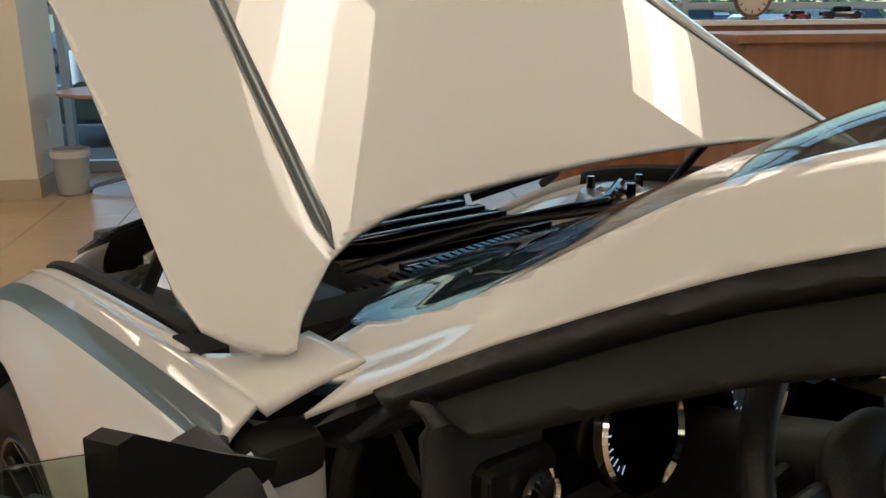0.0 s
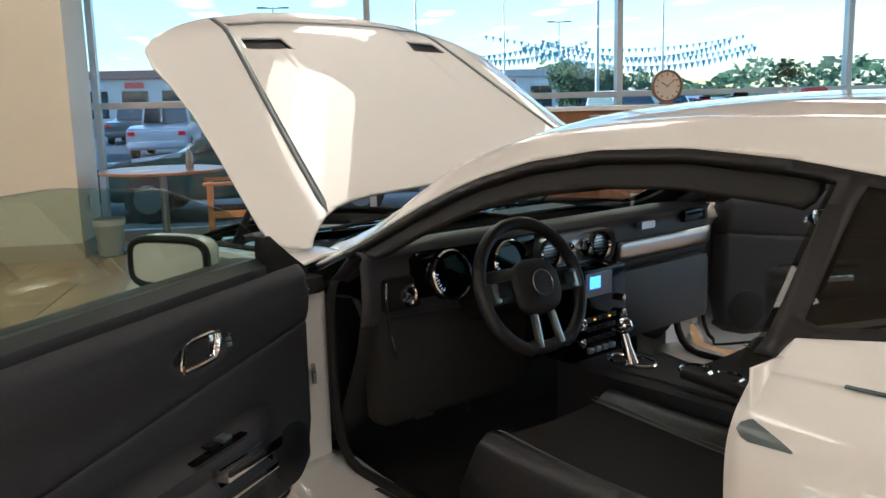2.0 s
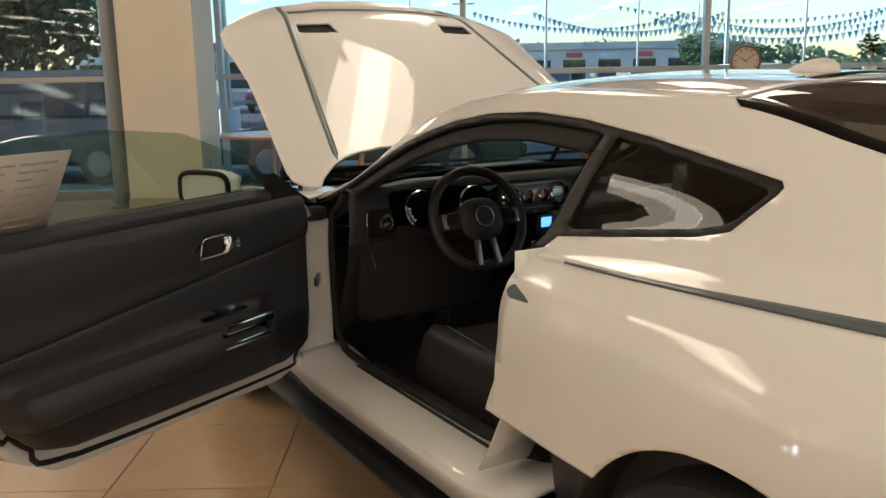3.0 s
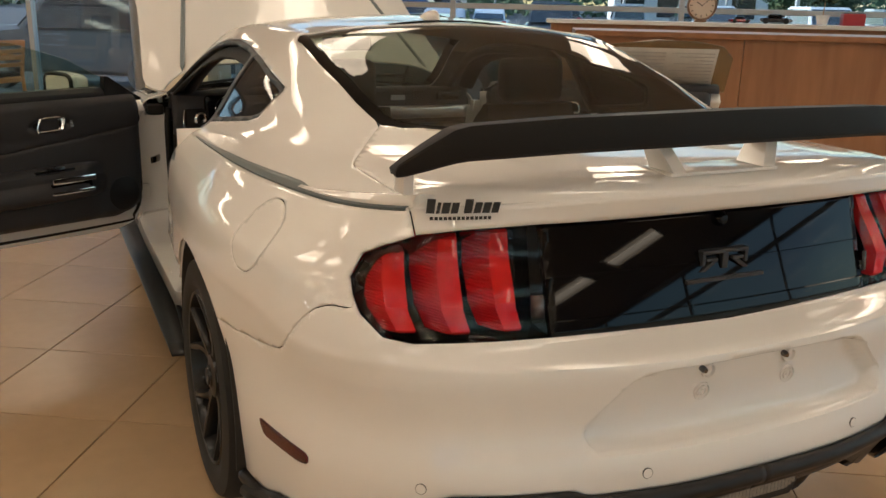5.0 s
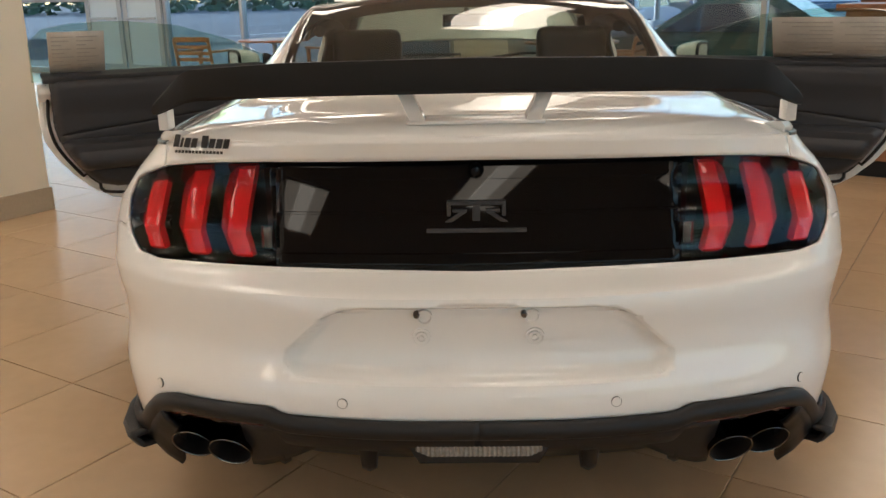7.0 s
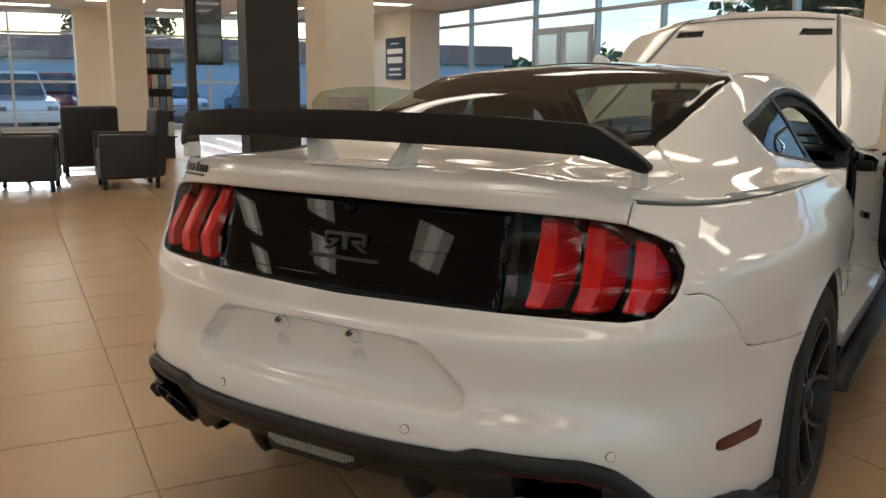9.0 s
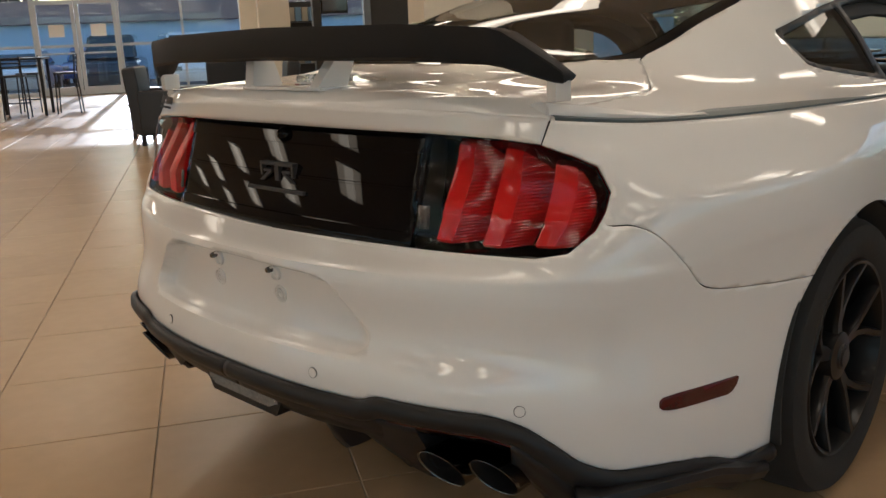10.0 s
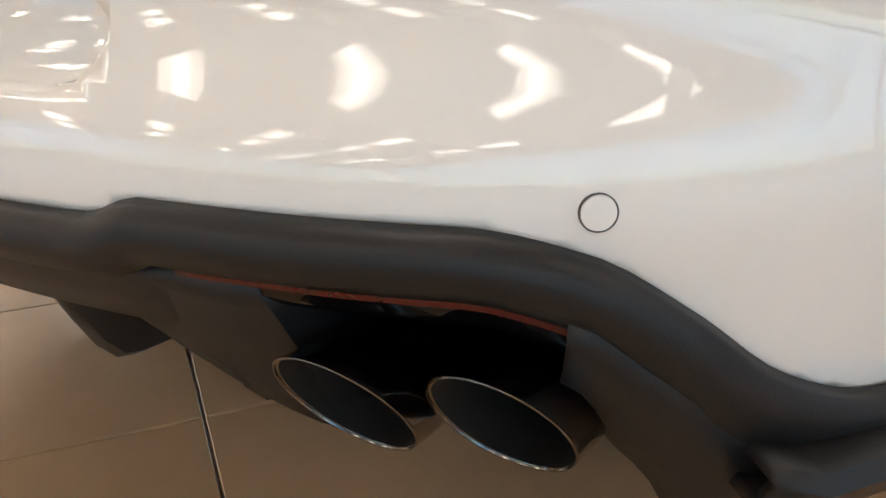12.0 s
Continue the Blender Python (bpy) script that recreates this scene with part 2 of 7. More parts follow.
def add_prism(bm, outline, lo, hi, axis=1):
    """A flat outline drawn out along an axis from lo to hi; outline gives the two other coordinates in order."""
    def at(p, h):
        q = list(p)
        q.insert(axis, h)
        return q
    a = [bm.verts.new(at(p, lo)) for p in outline]
    b = [bm.verts.new(at(p, hi)) for p in outline]
    n = len(outline)
    bm.faces.new(a)
    bm.faces.new(b[::-1])
    for i in range(n):
        bm.faces.new((a[i], b[i], b[(i + 1) % n], a[(i + 1) % n]))
    bmesh.ops.recalc_face_normals(bm, faces=bm.faces)
    return bm


def prism(outline, lo, hi, axis=1):
    return add_prism(bmesh.new(), outline, lo, hi, axis)


def spline(knots, values):
    """A smooth monotone-safe curve through values at the knots; values may be tuples."""
    k = np.array(knots, float)
    v = np.array(values, float)
    if v.ndim == 1:
        v = v[:, None]
    h = np.diff(k)[:, None]
    d = np.diff(v, axis=0) / h
    g = np.zeros_like(v)
    g[0], g[-1] = d[0], d[-1]
    if len(k) > 2:
        w1, w2 = 2 * h[1:] + h[:-1], h[1:] + 2 * h[:-1]
        same = d[:-1] * d[1:] > 0
        with np.errstate(divide="ignore", invalid="ignore"):
            mean = (w1 + w2) / (w1 / d[:-1] + w2 / d[1:])
        g[1:-1] = np.where(same, mean, 0)

    def at(x):
        i = int(np.clip(np.searchsorted(k, x) - 1, 0, len(k) - 2))
        s = (x - k[i]) / (k[i + 1] - k[i])
        s = min(max(s, 0.0), 1.0)
        hh = k[i + 1] - k[i]
        r = (2 * s**3 - 3 * s**2 + 1) * v[i] + (s**3 - 2 * s**2 + s) * hh * g[i] + (-2 * s**3 + 3 * s**2) * v[i + 1] + (s**3 - s**2) * hh * g[i + 1]
        return float(r[0]) if len(r) == 1 else tuple(float(q) for q in r)
    return at


def smooth_line(points, n, closed=False):
    """n points, evenly spread, on a Catmull-Rom curve through the given ones."""
    p = [np.array(q, float) for q in points]
    out = []
    k = len(p)
    for i in range(k if closed else k - 1):
        a, b, c, d = (p[(i + j) % k] if closed else p[min(max(i + j, 0), k - 1)] for j in (-1, 0, 1, 2))
        for s in np.linspace(0, 1, 12, endpoint=False):
            out.append(0.5 * (2 * b + (c - a) * s + (2 * a - 5 * b + 4 * c - d) * s * s + (3 * b - a - 3 * c + d) * s**3))
    out.append(p[0] if closed else p[-1])
    out = np.array(out)
    ln = np.concatenate(([0], np.cumsum(np.linalg.norm(np.diff(out, axis=0), axis=1))))
    t = np.linspace(0, ln[-1], n + 1)[:-1] if closed else np.linspace(0, ln[-1], n)
    return [tuple(np.interp(x, ln, out[:, j]) for j in range(out.shape[1])) for x in t]


def grid_mesh(rows):
    """Vertices and quads of a sheet from rows of points of one length."""
    n = len(rows[0])
    V = [Vector(p) for r in rows for p in r]
    F = [(i * n + j, i * n + j + 1, (i + 1) * n + j + 1, (i + 1) * n + j) for i in range(len(rows) - 1) for j in range(n - 1)]
    return V, F


def clip(V, F, g):
    """The part of a mesh where g(vertex) is not negative, cut cleanly along g = 0."""
    val = [g(v) for v in V]
    out_v, index, cut, faces = [], {}, {}, []

    def keep(i):
        if i not in index:
            index[i] = len(out_v)
            out_v.append(V[i])
        return index[i]

    def cross(i, j):
        k = (min(i, j), max(i, j))
        if k not in cut:
            i, j = k
            s = val[i] / (val[i] - val[j])
            cut[k] = len(out_v)
            out_v.append(V[i].lerp(V[j], s))
        return cut[k]
    for f in F:
        poly = []
        for a, b in zip(f, (*f[1:], f[0])):
            if val[a] >= 0:
                poly.append(keep(a))
                if val[b] < 0:
                    poly.append(cross(a, b))
            elif val[b] >= 0:
                poly.append(cross(a, b))
        poly = [q for i, q in enumerate(poly) if q != poly[i - 1]]
        if len(poly) > 2:
            faces.append(tuple(poly))
    return out_v, faces


def offset_mesh(V, F, d):
    """The mesh moved along its vertex normals by d."""
    N = [Vector((0, 0, 0)) for _ in V]
    for f in F:
        a, b, c = V[f[0]], V[f[1]], V[f[2]]
        n = (b - a).cross(c - a)
        if len(f) > 3:
            n = n + (c - a).cross(V[f[3]] - a)
        for i in f:
            N[i] += n
    out = []
    for v, n in zip(V, N):
        if abs(v.x) < 1e-5:
            n = Vector((0, n.y, n.z))
        w = v + n.normalized() * (d(v) if callable(d) else d) if n.length > 0 else v.copy()
        if abs(v.x) < 1e-5:
            w.x = 0.0
        out.append(w)
    return out, F


def both_sides(V, F):
    """The half at x > 0 and its mirror image, welded at the middle."""
    W, G = list(V), list(F)
    idx = []
    for i, v in enumerate(V):
        if abs(v.x) < 1e-5:
            idx.append(i)
        else:
            idx.append(len(W))
            W.append(Vector((-v.x, v.y, v.z)))
    G += [tuple(idx[i] for i in f[::-1]) for f in F]
    return W, G


def mirrored(V, F):
    return [Vector((-v.x, v.y, v.z)) for v in V], [f[::-1] for f in F]


def inside(poly, x, y):
    """Signed distance to a closed outline: positive within."""
    d, c, n = 1e9, False, len(poly)
    for i in range(n):
        ax, ay = poly[i - 1]
        bx, by = poly[i]
        ex, ey = bx - ax, by - ay
        L = ex * ex + ey * ey
        s = min(max(((x - ax) * ex + (y - ay) * ey) / L, 0), 1) if L else 0
        d = min(d, math.hypot(x - ax - s * ex, y - ay - s * ey))
        if (ay > y) != (by > y) and x < (bx - ax) * (y - ay) / (by - ay) + ax:
            c = not c
    return d if c else -d


# ---- the showroom ----
CEIL = 2.95
U0, U1, V0, V1 = -21.4, 9.9, -15.0, 8.2


def structure(ob, label, category):
    return tagged(ob, label, category, kind="structure")


floor = structure(part("floor", box((U0 - 0.2, V0 - 0.2, -0.3), (U1 + 0.2, V1 + 0.2, -0.005)), GROUT, m=ROOM, smooth=False),
                  "beige square porcelain floor tiles with thin grey joints", "floor")
ceiling = structure(part("ceiling", box((U0 - 0.2, V0 - 0.2, CEIL), (U1 + 0.2, V1 + 0.2, CEIL + 0.2)), CEILPAINT, m=ROOM, smooth=False),
                    "off-white suspended ceiling with recessed light panels", "ceiling")

def glazed_wall(name, along, at, stops, rails, out, label, low=0.0, thick=0.11):
    """A storefront of aluminium bars: posts at the stops and rails at heights between them, a pane in each field."""
    def bx(a0, a1, d0, d1, z0, z1):
        lo, hi = (a0, at + d0, z0), (a1, at + d1, z1)
        if along == "v":
            lo, hi = (lo[1], lo[0], lo[2]), (hi[1], hi[0], hi[2])
        return [min(p, q) for p, q in zip(lo, hi)], [max(p, q) for p, q in zip(lo, hi)]
    r = root(name, ROOM)
    structure(r, label, "window wall")
    w = 0.032
    for s in stops:
        part("mullion", box(*bx(s - w, s + w, 0, thick * out, low, CEIL), 0.004), FRAME_ALU, r, smooth=False)
    for a, b in zip(stops, stops[1:]):
        zs = [low, *rails, CEIL]
        for i, z in enumerate(zs):
            h = 0.05 if i == 0 else 0.032
            z0, z1 = (z, z + 2 * h) if i == 0 else (z - 2 * h, z) if i == len(zs) - 1 else (z - h, z + h)
            part("rail", box(*bx(a + w, b - w, 0.003 * out, (thick - 0.003) * out, z0, z1), 0.004), FRAME_ALU, r, smooth=False)
        for z0, z1 in zip(zs, zs[1:]):
            pane = part("pane", box(*bx(a + 0.02, b - 0.02, 0.04 * out, 0.05 * out, z0 + 0.02, z1 - 0.02)), ROOMGLASS, r, smooth=False)
            pane.visible_shadow = False
    return r


W_STOPS = [-18.5, -15.75, -13.0, -10.9, -9.1, -6.39, -3.68, -0.97, 1.74, 4.45, 7.16]
window_1 = glazed_wall("window_1", "u", V1, [U0 + 0.03, *W_STOPS, U1 - 0.03], [1.35, 2.55], 1, "aluminium-framed full-height showroom windows facing the parking lot")
B_STOPS = [V0 + 0.03, -13.4, -11.9, -10.4, -9.0, -7.6, -6.1, -4.85, -2.85, -1.32, 0.26, 1.8, 3.4, 5.0, 6.6, V1 - 0.03]
window_2 = glazed_wall("window_2", "v", U0, B_STOPS, [1.2, 2.38, 2.86], -1, "aluminium-framed glazed entrance wall with transoms")

window_3 = glazed_wall("window_3", "v", U1, [V0 + 0.03, *[V0 + 0.03 + 2.57 * k for k in range(1, 9)], V1 - 0.03], [1.35, 2.55], 1, "aluminium-framed side windows of the showroom")
S_STOPS = [-3.1 + 2.6 * k for k in range(6)]
structure(part("wall_south", box((U0 - 0.2, V0 - 0.2, -0.3), (-3.1, V0, CEIL)), WALLPAINT, m=ROOM, smooth=False), "plain cream painted showroom wall", "wall")
window_4 = glazed_wall("window_4", "u", V0, S_STOPS, [1.35, 2.55], -1, "aluminium-framed rear windows of the showroom")


def column(name, u0, u1, v0, v1, label):
    c = structure(part(name, box((u0, v0, 0), (u1, v1, CEIL), 0.006), WALLPAINT, m=ROOM, smooth=False), label, "column")
    bm = bmesh.new()
    for a, b in (((u0 - 0.012, v0 - 0.012), (u1 + 0.012, v0 - 0.001)), ((u0 - 0.012, v1 + 0.001), (u1 + 0.012, v1 + 0.012)), ((u0 - 0.012, v0 - 0.001), (u0 - 0.001, v1 + 0.001)), ((u1 + 0.001, v0 - 0.001), (u1 + 0.012, v1 + 0.001))):
        add_box(bm, (*a, 0), (*b, 0.15), 0.003)
    part("baseboard", bm, BASEBOARD, c, "tan vinyl baseboard", smooth=False)
    return c


BASEBOARD = material("tan_baseboard", (0.42, 0.35, 0.25), 0.5, grain=0.04, scale=60, stain=0.05)
column("column_1", -4.42, -3.66, 7.12, 7.9, "cream painted square column beside the windows")
column("column_2", -4.3, -3.8, 0.62, 1.0, "cream painted square column on the tiled floor")
column("column_3", -11.95, -11.5, -0.04, 0.43, "slender cream painted column")
column("column_4", -21.2, -20.6, 0.1, 0.95, "cream painted column against the entrance glazing")
column("column_5", -19.6, -17.1, 7.3, 8.1, "cream painted column with a hanging banner")


# ceiling light panels
def troffers():
    k = 0
    for iu in range(-9, 6):
        for iv in range(-9, 4):
            u, v = -1.15 + 2.13 * iu, 2.6 + 1.8 * iv
            if (2 * iu + iv) % 3 == 2 or not (U0 + 0.8 < u < U1 - 0.8 and V0 + 0.8 < v < V1 - 0.8):
                continue
            t = root("ceiling_light", ROOM @ pose(u, v, CEIL))
            tagged(t, "recessed fluorescent troffer with a bright middle basket", "ceiling light", "ceiling lights")
            bm = bmesh.new()
            for a, b in (((-0.32, -0.62), (-0.29, 0.62)), ((0.29, -0.62), (0.32, 0.62)), ((-0.29, -0.62), (0.29, -0.59)), ((-0.29, 0.59), (0.29, 0.62))):
                add_box(bm, (*a, -0.012), (*b, 0.0))
            part("frame", bm, CEILPAINT, t, smooth=False)
            part("lens", box((-0.29, -0.59, -0.007), (0.29, 0.59, -0.002)), TROFFER, t, "softly glowing side reflector", smooth=False)
            part("basket", box((-0.10, -0.58, -0.020), (0.10, 0.58, -0.0075), 0.004), BASKET, t, "bright perforated lamp basket", smooth=False)
            k += 1


troffers()

# wooden reception counter
counter = root("reception_counter", ROOM)
tagged(counter, "long cherry veneer reception counter with panel joints", "counter")
for a, b in ((0.42, 1.655), (1.66, 2.9), (2.905, 4.1), (4.105, 5.3)):
    part("panel", box((a, 4.45, 0.62), (b, 4.50, 1.155), 0.002), COUNTER_WOOD, counter, smooth=False)
    part("panel", box((a, 4.45, 0.12), (b, 4.50, 0.61), 0.002), COUNTER_WOOD, counter, smooth=False)
part("joint", box((0.42, 4.455, 0.611), (5.3, 4.50, 0.619)), BRUSHED, counter, smooth=False)
part("plinth", box((0.46, 4.49, 0), (5.26, 5.0, 0.12)), BLACK_SATIN, counter, "black recessed plinth", smooth=False)
part("body", box((0.42, 4.50, 0.12), (5.3, 5.05, 1.155)), COUNTER_WOOD, counter, smooth=False)
part("top", box((0.36, 4.40, 1.156), (5.36, 5.12, 1.2), 0.006), COUNTER_WOOD, counter, smooth=False)

# outside ground
ground = structure(part("ground", box((-600, -600, -0.9), (600, 600, -0.22)), ASPHALT, m=ROOM, smooth=False), "grey asphalt parking lot with painted bays", "ground")


# ---- the car ----
AX_F, HUB = 2.72, 0.352
SHOULDER = spline((-0.97, -0.85, -0.6, -0.31, 0.0, 0.45, 0.9, 1.4, 2.0, 2.4, 2.7, 2.85, 3.0, 3.15, 3.3, 3.75),
                  (1.03, 1.01, 0.985, 0.975, 0.968, 0.955, 0.947, 0.938, 0.93, 0.915, 0.89, 0.864, 0.815, 0.745, 0.665, 0.52))
# plan contours at heights: middle of the tail, then outward and forward along the flank
LEVELS = (0.24, 0.40, 0.50, 0.555, 0.60, 0.685, 0.724, 0.752, 0.86, 0.955, 1.0, 1.035)
TAIL = {
    0.24: ((0, -1.06), (0.30, -1.045), (0.62, -0.955), (0.80, -0.80), (0.885, -0.52), (0.925, -0.15)),
    0.40: ((0, -1.115), (0.30, -1.10), (0.64, -1.003), (0.83, -0.81), (0.905, -0.50), (0.945, -0.12)),
    0.50: ((0, -1.125), (0.30, -1.107), (0.64, -1.015), (0.835, -0.82), (0.905, -0.51), (0.948, -0.12)),
    0.555: ((0, -1.108), (0.30, -1.090), (0.64, -0.996), (0.826, -0.805), (0.90, -0.515), (0.949, -0.12)),
    0.60: ((0, -1.087), (0.30, -1.071), (0.632, -0.980), (0.824, -0.80), (0.898, -0.52), (0.958, -0.12)),
    0.685: ((0, -1.094), (0.30, -1.077), (0.628, -0.980), (0.822, -0.83), (0.897, -0.56), (0.959, -0.12)),
    0.724: ((0, -1.088), (0.30, -1.071), (0.624, -0.975), (0.826, -0.83), (0.901, -0.56), (0.961, -0.12)),
    0.752: ((0, -0.99), (0.30, -0.978), (0.61, -0.94), (0.808, -0.85), (0.903, -0.56), (0.962, -0.12)),
    0.86: ((0, -0.965), (0.30, -0.955), (0.60, -0.915), (0.797, -0.82), (0.890, -0.56), (0.951, -0.12)),
    0.955: ((0, -0.945), (0.30, -0.935), (0.585, -0.897), (0.752, -0.832), (0.833, -0.56), (0.90, -0.12)),
    1.0: ((0, -0.96), (0.30, -0.945), (0.575, -0.89), (0.715, -0.825), (0.806, -0.56), (0.868, -0.12)),
    1.035: ((0, -0.965), (0.30, -0.95), (0.57, -0.885), (0.695, -0.82), (0.778, -0.56), (0.835, -0.12)),
}
FLANK = {  # half width at y = 0.35, 0.9, 1.5, 2.1, 2.72, 3.2, 3.6
    0.24: (0.915, 0.88, 0.88, 0.875, 0.86, 0.81, 0.65), 0.40: (0.935, 0.895, 0.89, 0.890, 0.888, 0.835, 0.69), 0.50: (0.945, 0.91, 0.90, 0.90, 0.892, 0.845, 0.70),
    0.555: (0.948, 0.913, 0.903, 0.903, 0.895, 0.845, 0.70),
    0.60: (0.95, 0.915, 0.905, 0.905, 0.896, 0.845, 0.70), 0.685: (0.95, 0.91, 0.905, 0.905, 0.896, 0.84, 0.69), 0.724: (0.95, 0.91, 0.905, 0.905, 0.892, 0.835, 0.68),
    0.752: (0.948, 0.91, 0.90, 0.90, 0.888, 0.828, 0.67), 0.86: (0.935, 0.905, 0.895, 0.885, 0.872, 0.81, 0.65), 0.955: (0.90, 0.885, 0.875, 0.862, 0.848, 0.79, 0.63),
    1.0: (0.868, 0.86, 0.85, 0.84, 0.825, 0.77, 0.615), 1.035: (0.84, 0.835, 0.825, 0.81, 0.80, 0.75, 0.60)}
FLANK_Y = (0.35, 0.9, 1.5, 2.1, 2.72, 3.2, 3.6)


def body_rows(n_around=230, n_up=64, top=None):
    lines = []
    for z in LEVELS:
        pts = [*TAIL[z], *zip(FLANK[z], FLANK_Y)]
        pts = [(-pts[1][0], pts[1][1]), *pts]
        line = smooth_line(pts, 1200)
        k = min(range(1200), key=lambda i: abs(line[i][0]) + (i > 400) * 9)
        line = [(0.0, line[k][1]), *line[k + 1:]]
        a = np.array(line)
        # even out the curve along the contour, so that highlights run cleanly
        step = float(np.linalg.norm(np.diff(a, axis=0), axis=1).mean())
        g = np.exp(-0.5 * (np.arange(-300, 301) * step / 0.042) ** 2)
        g /= g.sum()
        wide_a = np.concatenate((a[300:0:-1] * (-1, 1), a, 2 * a[-1] - a[-2:-302:-1]))
        a = np.stack([np.convolve(wide_a[:, q], g, "valid") for q in range(2)], 1)
        a[0, 0] = 0.0
        ln = np.concatenate(([0], np.cumsum(np.linalg.norm(np.diff(a, axis=0), axis=1))))
        # the same share of points on the tail, the corner and the flank at every level
        i_c = int(np.argmin(np.abs(a[:, 1] + 0.12) + (a[:, 0] < 0.4) * 9))
        s = np.concatenate((np.linspace(0, ln[i_c], 111)[:-1], np.linspace(ln[i_c], ln[-1], n_around - 110)))
        lines.append(np.stack([np.interp(s, ln, a[:, j]) for j in range(2)], 1))
    lines = np.array(lines)
    hs = sorted(set(np.concatenate((np.linspace(LEVELS[0], LEVELS[-1], n_up), (0.68, 0.70, 0.71, 0.718, 0.724, 0.729, 0.735, 0.742, 0.75, 0.955)))))
    rows = [[None] * n_around for _ in hs]
    for j in range(n_around):
        sp = spline(LEVELS, lines[:, j, :])
        zt = SHOULDER(lines[-1, j, 1])
        for i, h in enumerate(hs):
            x, y = sp(h)
            knee = min(0.76, zt - 0.06)
            z = h * knee / 0.76 if h < 0.76 else knee + (h - 0.76) * (zt - knee) / (LEVELS[-1] - 0.76)
            rows[i][j] = (x, y, z)
    # ease the lower bumper from level to level, leaving the ledge under the lamps crisp
    P = np.array(rows)
    g = np.exp(-0.5 * (np.arange(-6, 7) / 2.2) ** 2)
    g /= g.sum()
    pad = np.concatenate((np.repeat(P[:1], 6, 0), P, np.repeat(P[-1:], 6, 0)))
    Q = sum(w * pad[k:k + len(P)] for k, w in enumerate(g))
    mixw = np.array([min(max((0.675 - h) / 0.03, 0), 1) * min(max((h - 0.27) / 0.05, 0), 1) for h in hs])[:, None]
    for q in range(2):
        P[:, :, q] += mixw * (Q - P)[:, :, q]
    return [[tuple(p) for p in r] for r in P.tolist()]


BODY = body_rows()
TOPLINE = BODY[-1]
_ty, _tx, _tz = (np.array([p[i] for p in TOPLINE]) for i in (1, 0, 2))


def top_edge(y):
    return float(np.interp(y, _ty, _tx)), float(np.interp(y, _ty, _tz))


# cross sections of the cabin, deck and bonnet opening: middle height, rail x and z, belt x and z
SECTION = spline((-0.97, -0.90, -0.55, -0.33, 0.0, 0.42, 0.9, 1.3, 1.58, 1.7, 1.8, 1.9, 2.0, 2.3),
                 ((1.031, 0.40, 1.030, 0.58, 1.029), (1.056, 0.40, 1.053, 0.60, 1.04), (1.068, 0.42, 1.064, 0.66, 1.03), (1.105, 0.49, 1.095, 0.69, 1.025),
                  (1.218, 0.545, 1.182, 0.725, 1.02), (1.315, 0.56, 1.268, 0.755, 1.0), (1.334, 0.57, 1.275, 0.775, 0.985), (1.314, 0.58, 1.243, 0.785, 0.972),
                  (1.255, 0.605, 1.166, 0.79, 0.962), (1.205, 0.628, 1.098, 0.79, 0.955), (1.158, 0.650, 1.030, 0.79, 0.945), (1.105, 0.672, 0.972, 0.79, 0.935), (1.050, 0.70, 0.928, 0.79, 0.915), (0.930, 0.73, 0.89, 0.79, 0.88)))


def section(y, n=56):
    zc, xr, zr, xb, zb = SECTION(y)
    xs, zs = top_edge(y)
    if xs < 0.80 and y < -0.3:
        k = xs / top_edge(-0.6)[0] if y < -0.6 else 1.0
        xr, xb = min(xr, xs * 0.6), min(xb, xs * 0.88)
        zb = min(zb, zs + (zc - zs) * 0.75)
    pts = [(-xr * 0.55, zc - (zc - zr) * 0.3), (0, zc), (xr * 0.55, zc - (zc - zr) * 0.22), (xr * 0.88, zr + (zc - zr) * 0.36), (xr, zr), ((xr + xb) / 2 + 0.012, (zr + zb) / 2), (xb, zb), (xs, zs)]
    line = smooth_line(pts, 400)
    k = min(range(200), key=lambda i: abs(line[i][0]))
    a = np.array([(0.0, zc), *line[k + 1:]])
    ln = np.concatenate(([0], np.cumsum(np.linalg.norm(np.diff(a, axis=0), axis=1))))
    s = np.linspace(0, ln[-1], n)
    return [(float(np.interp(q, ln, a[:, 0])), y, float(np.interp(q, ln, a[:, 1]))) for q in s]


CABIN = [section(y) for y in np.concatenate((np.linspace(-0.9649, -0.86, 16), np.linspace(-0.84, 2.3, 130)))]
car = root("sports_coupe", pose(0, 0, 0))
tagged(car, "white two-door coupe with open doors and raised bonnet", "car")
bodyV, bodyF = grid_mesh(BODY)
cabV, cabF = grid_mesh(CABIN)
STRIPE = material("grey_stripe_vinyl", (0.080, 0.108, 0.118), 0.4, coat=0.3, grain=0.03, scale=200)
GAP = 0.0013

# outlines: lamp field in x, z; plate recess in x, z; bumper seam and wheel arches in y, z; windows
LAMP_FIELD = [(-0.8, 1.2), (0.0, 0.982), (0.45, 0.978), (0.60, 0.972), (0.675, 0.965), (0.735, 0.944), (0.765, 0.925), (0.790, 0.880), (0.790, 0.845), (0.783, 0.815), (0.752, 0.777), (0.70, 0.766), (0.43, 0.759), (0.0, 0.752), (-0.8, 0.752)]
LAMP_FIELD[0] = (-0.8, 0.982)
PLATE = [(0.0, 0.711), (0.24, 0.708), (0.285, 0.702), (0.315, 0.688), (0.408, 0.592), (0.404, 0.575), (0.385, 0.556), (0.355, 0.548), (0.0, 0.545), (-0.3, 0.545), (-0.3, 0.711)]
